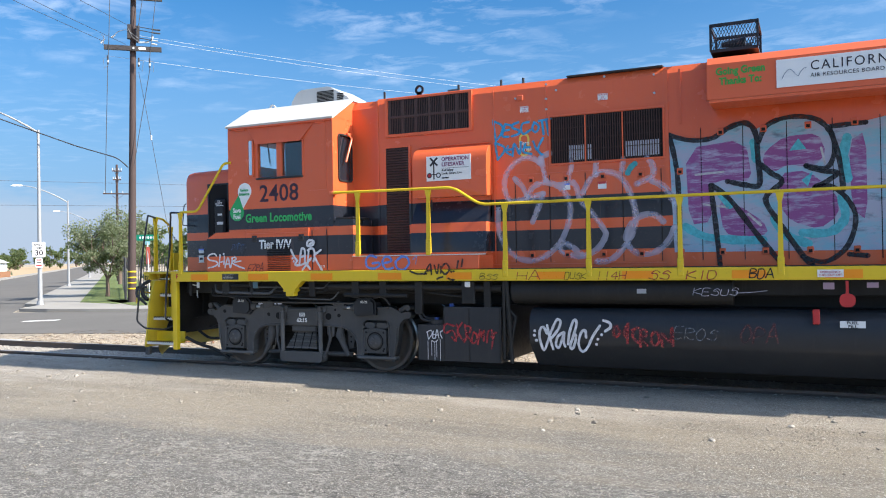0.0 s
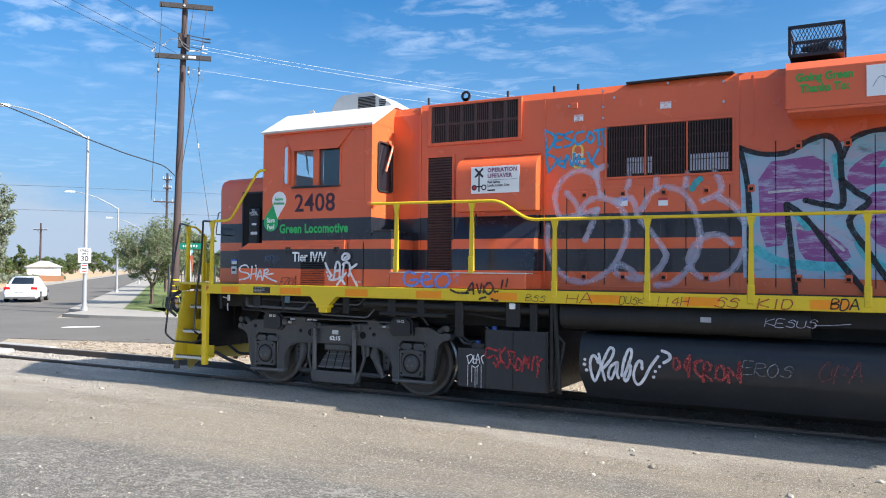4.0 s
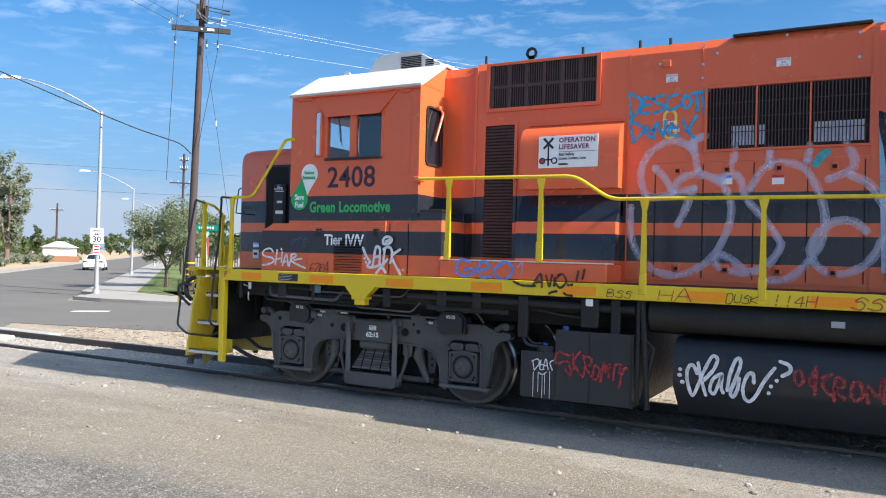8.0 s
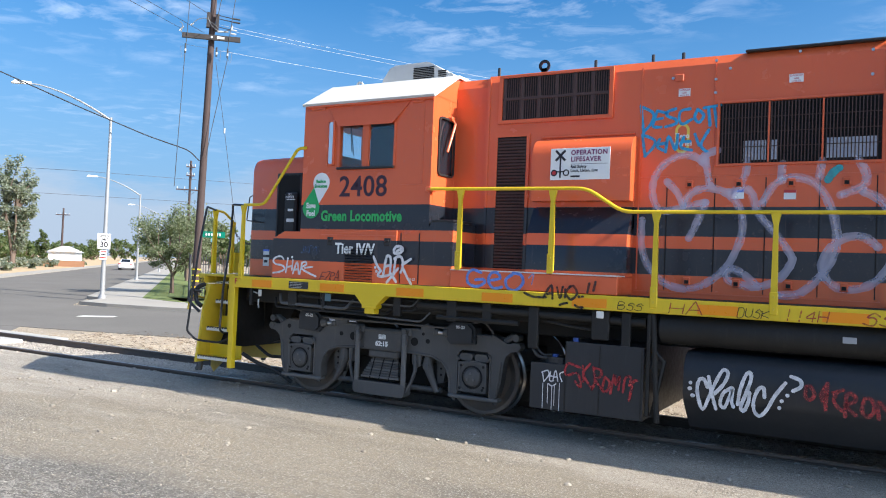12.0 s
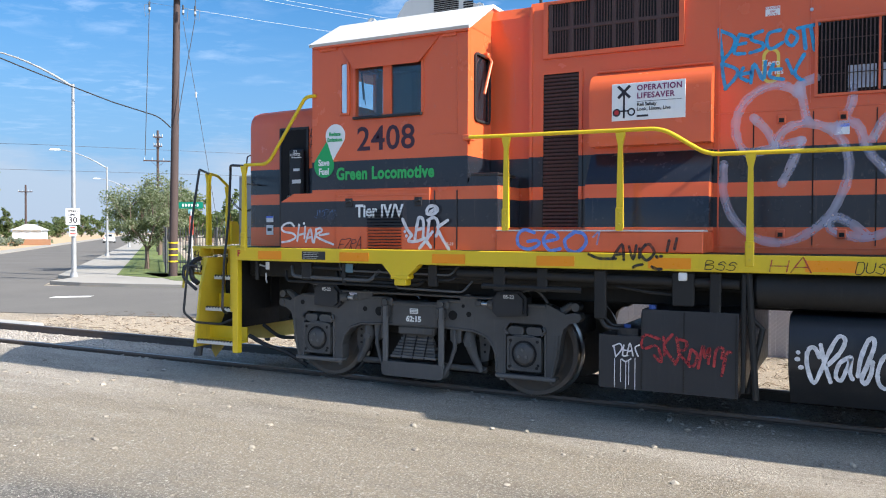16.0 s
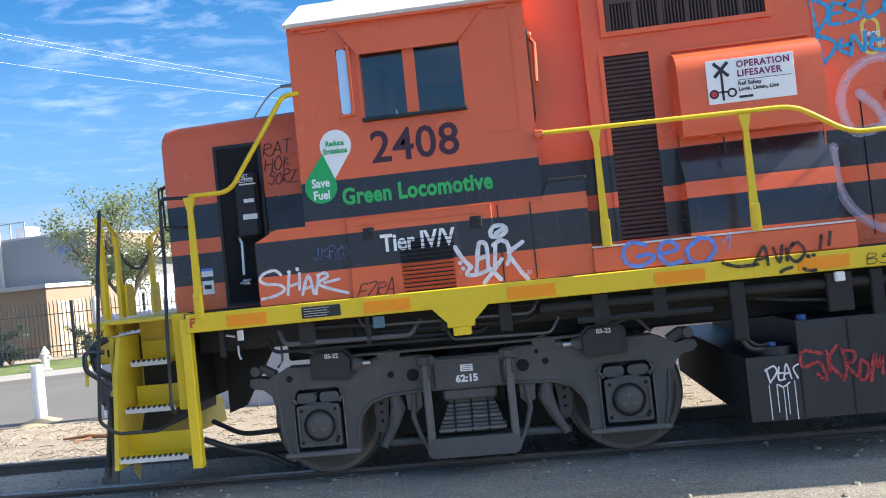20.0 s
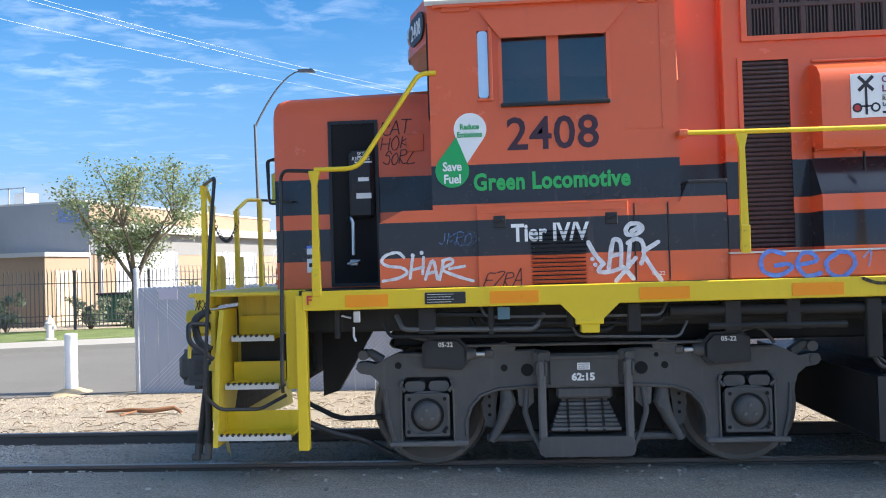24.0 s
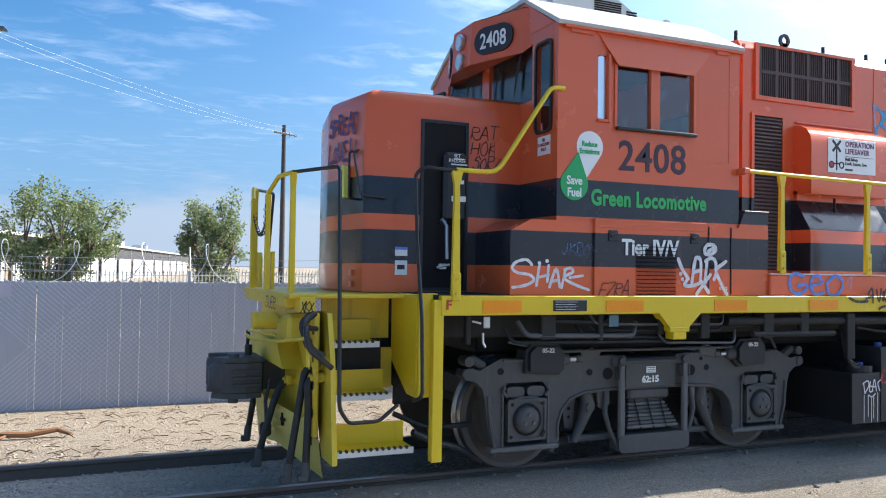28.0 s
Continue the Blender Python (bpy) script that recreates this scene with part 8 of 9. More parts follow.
part("guy_insulator", Mesh().cyl(guy[1] + Vector((0, 0, 0.1)), guy[1] + Vector((0, 0, -0.12)), 0.04, 8), porcelain, big)
FPX, FPY = 2.2, 74.0
far_pole, ftop, farm_d = utility_pole(FPX, FPY, 14.4, (0, 0), [(13.6, 1.3)], 0.55, "dark utility pole with a crossarm beyond the fence", 0.26, dusty("weathered_grey_pole_wood", (0.06, 0.055, 0.052), 0.9))
for k, (a, b) in enumerate(((-1.1, -1.1), (0.0, 0.3), (1.1, 1.1))):
    p, q = Vector((PX, PY + 0.2, (11.2, 12.25, 12.0)[k])) + armd * a, Vector((FPX, FPY, 13.75 + 0.4 * (k == 1))) + farm_d * b
    pts = [p.lerp(q, t / 24) - Vector((0, 0, 1.0 * (1 - (t / 12 - 1) ** 2))) for t in range(25)]
    part("overhead_wire", Mesh().tube(pts, 0.0075, 5), wire_mat, far_pole, "pale overhead wire")
for s0, z0 in ((-1.1, 11.78), (-0.12, 11.70), (0.02, 12.55)):
    p = at_arm(s0, z0)
    q = p + Vector((20, -50, 0.0))
    part("overhead_wire", Mesh().tube([p.lerp(q, t / 10) - Vector((0, 0, 0.8 * (1 - (t / 5 - 1) ** 2))) for t in range(11)], 0.010, 4), cable_mat, big, "overhead wire")
utility_pole(-57.5, 53.8, 10.9, (0, 0), [(8.2, 1.2), (10.3, 0.4), (9.5, 0.35)], math.atan2(0.75, 0.66), "distant brown utility pole with crossarms beside the street", 0.14)
utility_pole(-108.6, 76.8, 8.6, (0, 0), [(7.6, 1.0)], 0.6, "distant dark utility pole across the street", 0.18)
for z, y0 in ((7.0, 0), (9.2, 4)):
    alone("street_wire", Mesh().tube([(-100, 10 + y0, z), (-60, 40 + y0, z - 0.4), (-48, 62 + y0, z)], 0.016, 4), cable_mat, "thin wire strung across the street", "wire")


def street_lamp(x, y, h, d, reach, label, head=True, lean=0.0, rise=1.25, steel_lamp=steel_lamp):
    lp = thing("street_lamp", label, "street lamp", (x, y, 0.14))
    d = Vector((*d, 0)).normalized()
    t = Vector((x, y, h)) + d * lean
    part("lamp_post", Mesh().cyl((x, y, 0.1), t, 0.10, 16, 0.055).cyl((x, y, 0.1), (x, y, 0.3), 0.17, 16, 0.13).cyl(t, t + Vector((0, 0, 0.12)), 0.06, 12), steel_lamp, lp, smooth=True)
    pts = [t + d * reach * k / 8 + Vector((0, 0, rise * (1 - (1 - k / 8) ** 1.7))) for k in range(9)]
    part("lamp_arm", Mesh().tube(pts, [0.05 - 0.003 * k for k in range(9)], 8), steel_lamp, lp, smooth=True)
    e = pts[-1]
    a = math.atan2(d.y, d.x)
    hd = Mesh().add([Matrix.Translation(e) @ Matrix.Rotation(a, 4, "Z") @ Vector(p) for p in ((-0.1, -0.06, -0.05), (0.65, -0.13, -0.06), (0.65, 0.13, -0.06), (-0.1, 0.06, -0.05), (-0.1, -0.05, 0.06), (0.5, -0.11, 0.08), (0.5, 0.11, 0.08), (-0.1, 0.05, 0.06))],
                    [(0, 1, 2, 3), (4, 5, 6, 7), (0, 1, 5, 4), (1, 2, 6, 5), (2, 3, 7, 6), (3, 0, 4, 7)])
    part("lamp_head", hd, white_paint if head else steel_lamp, lp)
    return lp


lamp1 = street_lamp(LP.x, LP.y, 7.7, -N, 3.2, "grey steel street lamp with speed limit sign")
view = Vector((-0.77, 0.64))
c = Vector((LP.x + 0.10, LP.y - 0.12, 0))
side = Vector((0.66, 0.75))
yaw = math.degrees(math.atan2(side.y, side.x))


def panel_sign(name, cx, cy, cz, w, h, yaw_deg, mat, parent, label):
    mm = Mesh().prism(rounded(0, 0, w, h, 0.04), "y", -0.004, 0.004).data(name)
    mm.transform(pose(cx, cy, cz, 0, 0, yaw_deg))
    return part(name, mm, mat, parent, label)


sp = panel_sign("speed_sign", c.x, c.y, 2.55, 0.52, 0.66, yaw, white_paint, lamp1, "white speed limit sign")
bm = ring_frame(rounded(0, 0, 0.49, 0.63, 0.035), rounded(0, 0, 0.468, 0.608, 0.03), "y", -0.0065, -0.004).data("sign_border")
bm.transform(pose(c.x, c.y, 2.55, 0, 0, yaw))
part("sign_border", bm, dark_ink, sp)
lettering("lettering", "SPEED\nLIMIT", pose(c.x, c.y, 2.55, 0, 0, yaw) @ pose(0, -0.007, 0.165, 90), 0.14, dark_ink, sp, 0.004, 1.0, "CENTER")
lettering("numeral", "30", pose(c.x, c.y, 2.55, 0, 0, yaw) @ pose(0, -0.007, -0.25, 90), 0.33, dark_ink, sp, 0.008, 1.0, "CENTER")
sp2 = panel_sign("notice_sign", c.x, c.y, 1.97, 0.28, 0.40, yaw, white_paint, lamp1, "small white notice with red and black marks")
for z, w, mt in ((2.10, 0.23, red_ink), (1.98, 0.20, dark_ink), (1.86, 0.23, red_ink)):
    o = panel_sign("notice_bar", c.x + 0.004, c.y - 0.008, z, w, 0.05, yaw, mt, sp2, "")
street_lamp(-51.6, 43.5, 6.6, -N, 3.2, "grey steel street lamp further down the street")
street_lamp(-78.0, 68.5, 6.8, -N, 3.2, "far grey steel street lamp beside the street")
# this lamp's backlit look is put into a darker steel colour
street_lamp(-17.95, 36.7, 8.0, (0.92, 0.1), 1.95, "dark grey street lamp with curved arm beyond the fence", False, -0.15, 2.35, dusty("lamp_steel_in_shade", (0.10, 0.11, 0.13), 0.7, 0.2))

# street name sign and back of a stop sign
ns = thing("street_name_sign", "green street name sign on a thin post with a stop sign", "street sign", (-24.6, 24.9, 0))
part("sign_post", Mesh().cyl((-24.6, 24.9, 0), (-24.75, 24.95, 2.75), 0.03, 8), galv, ns)
sign_green = Mat("street_sign_green", (0.0, 0.27, 0.16), 0.4)
nb = panel_sign("name_blade", -24.75, 24.95, 2.95, 0.95, 0.24, 20, sign_green, ns, "green name blade")
for k in range(6):
    panel_sign("name_bar", -24.75 - 0.30 * math.cos(radians(20)) + 0.115 * k * math.cos(radians(20)), 24.935 - 0.30 * math.sin(radians(20)) + 0.115 * k * math.sin(radians(20)), 2.95, 0.07, 0.12, 20, white_paint, nb, "")
panel_sign("lower_blade", -24.75, 24.95, 2.72, 0.22, 0.16, 20, Mat("pale_cyan_sign", (0.3, 0.6, 0.62), 0.5), ns, "small pale blade")
panel_sign("stop_sign_edge", -24.7, 24.93, 2.2, 0.16, 0.72, 20, dusty("faded_red_sign", (0.55, 0.10, 0.06), 0.5), ns, "faded red and white sign seen edge on")
st = thing("stop_sign", "stop sign seen from the back on a red and white post", "stop sign", (-46.5, 28.3, 0))
oct_ = [(0.38 * math.cos(radians(22.5 + 45 * k)), 0.38 * math.sin(radians(22.5 + 45 * k))) for k in range(8)]
om = Mesh().prism(oct_, "y", -0.01, 0.01).data("plate")
om.transform(pose(-46.5, 28.3, 2.55, 0, 0, 62))
part("plate", om, galv, st, "bare metal back of the plate")
part("sign_post", Mesh().cyl((-46.5, 28.33, 0), (-46.5, 28.33, 2.6), 0.035, 8), red_ink, st)
hy = thing("fire_hydrant", "pale grey fire hydrant on the lawn edge", "fire hydrant", (-20.9, 25.9, 0.14))
part("barrel", Mesh().lathe([(0.16, 0), (0.16, 0.04), (0.10, 0.06), (0.10, 0.45), (0.14, 0.47), (0.14, 0.5), (0.11, 0.52), (0.10, 0.58), (0.05, 0.64), (0.03, 0.70), (0, 0.70)], (-20.9, 25.9, 0.14), "z", 16), step_edge, hy, smooth=True)
part("nozzle", Mesh().cyl((-21.06, 25.9, 0.52), (-20.74, 25.9, 0.52), 0.055, 12), step_edge, hy, smooth=True)

# ---- iron fence along the side street ----
iron = dusty("black_iron_paint", (0.07, 0.07, 0.072), 0.5, amount=0.2)
IA = CP - V * 6.9 + W * 6.5
ifence = thing("iron_fence", "black iron picket fence behind the lawn", "fence", (IA.x, IA.y, 0.1))
pk = Mesh().box(-0.013, 0.013, -0.013, 0.013, 0.15, 1.95).add([(-0.013, -0.013, 1.95), (0.013, -0.013, 1.95), (0.013, 0.013, 1.95), (-0.013, 0.013, 1.95), (0, -0.1, 2.15)], [(0, 1, 4), (1, 2, 4), (2, 3, 4), (3, 0, 4)]).data("picket")
pk.materials.append(iron.m)
for k in range(130):
    p = IA + V * (0.135 * k)
    o = part("picket", pk, None, ifence)
    o.matrix_parent_inverse = ifence.matrix_basis.inverted()
    o.location, o.rotation_euler = (p.x, p.y, 0.1), (0, 0, math.atan2(V.y, V.x))
for z in (0.42, 0.62, 1.72):
    e = IA + V * 17.5
    part("fence_rail", Mesh().tube([(IA.x, IA.y, z), (e.x, e.y, z)], 0.022, 4), iron, ifence)
for k in range(8):
    p = IA + V * (2.4 * k)
    part("fence_post", Mesh().box(p.x - 0.04, p.x + 0.04, p.y - 0.04, p.y + 0.04, 0.1, 2.15), iron, ifence)
SA = IA + V * 17.6
sfence = thing("steel_fence", "pale grey steel picket fence beyond the slatted fence", "fence", (SA.x, SA.y, 0.1))
pale_steel = dusty("pale_grey_fence_paint", (0.42, 0.41, 0.40), 0.5, amount=0.2)
pk2 = pk.copy()
pk2.materials.clear()
pk2.materials.append(pale_steel.m)
for k in range(160):
    p = SA + V * (0.135 * k)
    o = part("picket", pk2, None, sfence)
    o.matrix_parent_inverse = sfence.matrix_basis.inverted()
    o.location, o.rotation_euler = (p.x, p.y, -0.25), (0, 0, math.atan2(V.y, V.x))
for z in (0.42, 1.62):
    e = SA + V * 21.5
    part("fence_rail", Mesh().tube([(SA.x, SA.y, z), (e.x, e.y, z)], 0.022, 4), pale_steel, sfence)
ifence2 = thing("iron_fence", "black iron picket fence running away along the lawn", "fence", (IA.x, IA.y, 0.1))
for k in range(110):
    p = IA + U * (0.3 + 0.16 * k)
    o = part("picket", pk, None, ifence2)
    o.matrix_parent_inverse = ifence2.matrix_basis.inverted()
    o.location, o.rotation_euler = (p.x, p.y, 0.1), (0, 0, math.atan2(U.y, U.x) + math.pi)
for z in (0.42, 1.72):
    e = IA + U * 18
    part("fence_rail", Mesh().tube([(IA.x, IA.y, z), (e.x, e.y, z)], 0.022, 4), iron, ifence2)
# far flood-light masts beyond the fence
for x, y, h in ((-52, 88, 9.5), (-46, 84, 8), (-42, 86, 10), (-30, 92, 9.5)):
    mt = thing("light_mast", "far thin grey flood-light mast", "light mast", (x, y, 0))
    part("mast", Mesh().cyl((x, y, 0), (x, y, h), 0.09, 8, 0.05), steel_lamp, mt)
    part("mast_head", Mesh().box(x - 0.7, x + 0.7, y - 0.12, y + 0.12, h, h + 0.14), steel_lamp, mt)

# ---- buildings ----
stucco = dusty("tan_block_wall", (0.30, 0.205, 0.135), 0.9, dirt=(0.25, 0.17, 0.11), amount=0.25, grain=6)
grey_wall = dusty("grey_painted_wall", (0.27, 0.275, 0.29), 0.85, dirt=(0.12, 0.11, 0.1), amount=0.25, grain=6)
door_white = dusty("white_roll_up_door", (0.52, 0.53, 0.55), 0.6, amount=0.1)
trim_white = dusty("pale_roof_edge", (0.46, 0.45, 0.43), 0.7, amount=0.2)
pale_grey = dusty("pale_grey_painted_wall", (0.19, 0.185, 0.18), 0.85, dirt=(0.2, 0.19, 0.17), amount=0.25, grain=6)
BA = Vector((-25.0, 37.0))
BU = Vector((0.19, 0.982)).normalized()
BN = Vector((-BU.y, BU.x))


def wall_box(name, u0, u1, n0, n1, z0, z1, mat, parent, label=""):
    q = [BA + BU * u + BN * n for u, n in ((u0, n0), (u1, n0), (u1, n1), (u0, n1))]
    return part(name, slab(q, z0, z1), mat, parent, label)


wh = thing("warehouse", "long low warehouse, tan and grey walls with white roll-up doors", "warehouse", (-25, 37, 0))


def roll_door(u0, u1, top, parent):
    dr = wall_box("roll_door", u0, u1, -0.03, 0.1, 0.0, top, door_white, parent, "white roll-up door")
    for j in range(int(top / 0.3)):
        wall_box("door_rib", u0, u1, -0.045, -0.03, 0.28 + 0.3 * j, 0.30 + 0.3 * j, trim_white, dr)
    wall_box("door_jamb", u1, u1 + 0.25, -0.06, 0.1, 0.0, top, grey_wall, dr)


# nearest unit with a raised hall over it
NB = 9.0
wall_box("wall", -0.8, 24, 0, NB, 0, 2.85, stucco, wh, "tan lower wall")
wall_box("upper_wall", -0.8, 24, -0.02, NB, 2.85, 3.85, pale_grey, wh, "grey upper wall")
wall_box("roof_edge", -0.78, 24.3, -0.5, 0.6, 3.85, 4.22, trim_white, wh, "pale roof edge")
wall_box("raised_hall", -0.8, 15.7, 0.2, NB - 0.1, 4.22, 5.05, stucco, wh, "tan raised hall")
wall_box("raised_hall_edge", -0.85, 15.75, 0.15, NB - 0.1, 5.05, 5.15, trim_white, wh)
wall_box("parapet", 15.7, 24, 0.1, NB - 0.1, 4.22, 4.45, trim_white, wh)
wall_box("side_wall", -0.86, -0.8, 0.0, NB - 0.1, 0, 5.06, grey_wall, wh, "shaded grey side wall")
wall_box("banner", -0.90, -0.865, 0.4, 1.5, 4.25, 4.75, Mat("blue_banner", (0.16, 0.22, 0.42), 0.6), wh, "pale blue banner on the side wall")
wall_box("side_pipe", -1.0, -0.87, 4.6, 4.78, 0, 5.6, trim_white, wh, "pale pipe on the side wall")
for n0 in (3.6, 4.4, 5.2):
    wall_box("roof_rail_post", -0.5, -0.45, n0, n0 + 0.05, 5.05, 5.9, galv, wh)
wall_box("roof_rail", -0.5, -0.45, 3.6, 5.25, 5.85, 5.9, galv, wh)
wall_box("roof_unit", 0.2, 1.0, 4.2, 4.8, 5.1, 5.75, white_paint, wh, "white rooftop unit")
for u0, u1, top in ((0.8, 5.2, 3.0), (8.0, 13.2, 3.0), (16.3, 20.6, 1.55)):
    roll_door(u0, u1, top, wh)
wall_box("downpipe", -0.35, -0.2, -0.15, -0.02, 0, 3.85, grey_wall, wh)
wall_box("downpipe", 22.6, 22.75, -0.15, -0.02, 0, 3.85, grey_wall, wh)
# annex at the corner
wall_box("annex", -3.4, -0.9, 0.0, 3.9, 0, 2.75, stucco, wh, "low tan annex")
wall_box("annex_edge", -3.5, -0.9, -0.1, 4.0, 2.75, 2.92, trim_white, wh)
wall_box("annex_door", -2.9, -1.4, -0.03, 0.05, 0, 2.2, dusty("tan_door_paint", (0.52, 0.38, 0.25), 0.7), wh, "tan door")
# further units in a row
row = thing("warehouse", "far row of dark grey warehouse units with white roll-up doors", "warehouse", (-20, 62, 0))
wall_box("wall", 24, 170, 0.3, 16, 0, 2.6, stucco, row, "tan lower wall")
wall_box("upper_wall", 24, 170, 0.28, 16, 2.6, 4.05, dusty("dark_grey_wall_paint", (0.06, 0.06, 0.063), 0.85, amount=0.15), row, "dark grey upper wall")
wall_box("roof_edge", 24, 170, -0.1, 16, 4.05, 4.3, trim_white, row, "pale roof edge")
for k in range(13):
    u = 24.6 + 10.6 * k
    roll_door(u, u + 8.4, 2.62, row)
    wall_box("downpipe", u + 9.4, u + 9.55, 0.15, 0.28, 0, 4.05, trim_white, row)
for u in (62, 84, 90, 112):
    wall_box("roof_unit", u, u + 3.0, 2.0, 4.0, 4.3, 5.2, galv, row, "rooftop air unit")
bin_ = thing("dumpster", "green steel dumpster behind the iron fence", "dumpster", (-22.3, 33.5, 0))
part("bin_body", Mesh().prism([(-23.2, 0.15), (-21.4, 0.15), (-21.3, 1.2), (-23.3, 1.2)], "y", 33.2, 34.4), dusty("green_dumpster_paint", (0.02, 0.10, 0.05), 0.5), bin_)
part("bin_lid", Mesh().box(-23.35, -21.25, 33.15, 34.45, 1.2, 1.27, 0.02), rubber, bin_, "black lid")
hs = thing("house", "small white house with a low gable roof across the street", "house", (-101.5, 72, 0))
hm = Matrix.Translation((-101.5, 72.5, 0)) @ Matrix.Rotation(0.75, 4, "Z")
for nm, me, mt in (("wall", Mesh().box(-1.7, 1.7, -2.2, 2.2, 0, 2.1), white_paint), ("roof", Mesh().prism([(-2.0, 2.05), (2.0, 2.05), (0, 2.9)], "y", -2.5, 2.5), trim_white), ("lower_wall", Mesh().box(-2.4, 3.0, -2.9, -2.6, 0, 0.9), dusty("brown_board", (0.30, 0.15, 0.08), 0.9))):
    dd = me.data(nm)
    dd.transform(hm)
    part(nm, dd, mt, hs)

# ---- trees ----
leaf_mats = []
for nm, col, c2 in (("leaf_green", (0.105, 0.13, 0.070), (0.27, 0.285, 0.19)), ("leaf_grey_green", (0.15, 0.17, 0.13), (0.27, 0.29, 0.24)), ("leaf_far", (0.07, 0.10, 0.04), (0.13, 0.15, 0.07))):
    lm = Mat(nm, col, 0.6, spec=0.3)
    lm.mix(lm.ramp(lm.n.new("ShaderNodeNewGeometry").outputs["Random Per Island"], 0, 1), c2)
    tl, mx = lm.n.new("ShaderNodeBsdfTranslucent"), lm.n.new("ShaderNodeMixShader")
    tl.inputs["Color"].default_value = (col[0] * 2.2, col[1] * 2.4, col[2] * 1.4, 1)
    mx.inputs[0].default_value = 0.38
    lm.l.new(lm.b.outputs[0], mx.inputs[1])
    lm.l.new(tl.outputs[0], mx.inputs[2])
    lm.l.new(mx.outputs[0], lm.n["Material Output"].inputs["Surface"])
    leaf_mats.append(lm)
bark = dusty("grey_brown_bark", (0.14, 0.10, 0.075), 0.9, dirt=(0.06, 0.045, 0.035), amount=0.5, grain=20)


def tree(x, y, height, spread, trunk, seed, leaves, leaf, mat, label, clumps=26, low=0.38, squash=0.75, z0=0.14):
    rng = random.Random(seed)
    tr = thing("tree", label, "tree", (x, y, z0))
    m = Mesh()
    fork = Vector((x, y, z0 + height * low * 0.8))
    m.tube([(x, y, z0 - 0.1), (x + 0.03, y, z0 + 0.3), fork], [trunk * 1.25, trunk, trunk * 0.8], 10)
    centre = Vector((x, y, z0 + height * (low + (1 - low) * 0.45)))
    tips = []
    clumps *= 2
    for k in range(clumps):
        a = rng.uniform(0, 6.283)
        zz = rng.uniform(-1, 1)
        rr = rng.uniform(0.45, 1.05)
        w = math.sqrt(max(0, 1 - zz * zz)) * rr * (0.72 + 0.28 * zz)
        tips.append(centre + Vector((math.cos(a) * w * spread, math.sin(a) * w * spread, zz * rr * height * (1 - low) * 0.5)))
    boughs = [fork.lerp(centre, 0.55) + Vector((math.cos(a) * spread * 0.42, math.sin(a) * spread * 0.42, rng.uniform(-0.06, 0.16) * height)) for a in (0.4, 1.5, 2.6, 3.8, 4.9, 5.8)]
    for b in boughs:
        mid = fork.lerp(b, 0.5) + Vector((rng.uniform(-0.1, 0.1), rng.uniform(-0.1, 0.1), height * 0.02))
        m.tube([fork - Vector((0, 0, height * 0.08 * rng.random())), mid, b], [trunk * 0.55, trunk * 0.42, trunk * 0.3], 7)
    twigs_ = []
    for t in tips:
        b = min(boughs, key=lambda q: (q - t).length)
        mid = b.lerp(t, 0.5) + Vector((rng.uniform(-0.12, 0.12), rng.uniform(-0.12, 0.12), rng.uniform(-0.02, 0.05) * height))
        m.tube([b, mid, t], [trunk * 0.26, trunk * 0.15, 0.008], 5)
        twigs_.append((mid, t))
    part("trunk", m, bark, tr, "branching trunk", True)
    v, f = [], []
    per = leaves // clumps
    for mid, t in twigs_:
        cr = spread * rng.uniform(0.12, 0.24)
        for _ in range(per):
            d = Vector((rng.gauss(0, 1), rng.gauss(0, 1), rng.gauss(0, 1))).normalized() * rng.random() ** 0.6
            p = mid.lerp(t, 0.35 + 0.75 * rng.random() ** 0.7) + Vector((d.x, d.y, d.z * squash)) * cr
            a = Vector((rng.uniform(-1, 1), rng.uniform(-1, 1), rng.uniform(-1, 0.4))).normalized()
            b = a.orthogonal().normalized()
            b = Matrix.Rotation(rng.uniform(0, 6.28), 3, a) @ b
            s = leaf * rng.uniform(0.6, 1.3)
            n = len(v)
            v += [p, p + a * s * 0.5 + b * s * 0.28, p + a * s, p + a * s * 0.5 - b * s * 0.28]
            f.append((n, n + 1, n + 2, n + 3))
    me = bpy.data.meshes.new("crown")
    me.from_pydata(v, [], f)
    part("crown", me, mat, tr, "uneven leafy crown")
    return tr


tree(-33.3, 30.6, 4.6, 2.75, 0.10, 11, 13000, 0.12, leaf_mats[0], "young street tree with several stems on the lawn", 34, 0.30)
tree(-41, 39.5, 5.2, 2.4, 0.12, 12, 5500, 0.18, leaf_mats[0], "street tree further along the lawn", 24, 0.3)
tree(-50, 47.0, 5.6, 2.8, 0.14, 13, 6000, 0.22, leaf_mats[0], "street tree far along the lawn", 22, 0.28)
tree(-60, 56.5, 6, 3.0, 0.15, 14, 5000, 0.26, leaf_mats[2], "far green street tree beside the pavement", 20, 0.25)
tree(-20.2, 29.8, 6.2, 3.1, 0.13, 21, 11000, 0.105, leaf_mats[0], "open-crowned street tree on the lawn beside the side street", 34, 0.36)
tree(-13.7, 36.0, 5.0, 2.9, 0.15, 22, 16000, 0.125, leaf_mats[0], "leafy tree in front of the warehouse doors", 34, 0.16)
tree(-8.1, 38.0, 5.2, 2.0, 0.14, 23, 11000, 0.125, leaf_mats[0], "leafy tree near the warehouse", 34, 0.16)
tree(-82.4, 52.9, 12.8, 2.7, 0.3, 31, 11000, 0.34, leaf_mats[1], "tall grey-green tree across the street", 40, 0.16, 0.9, 0.05)
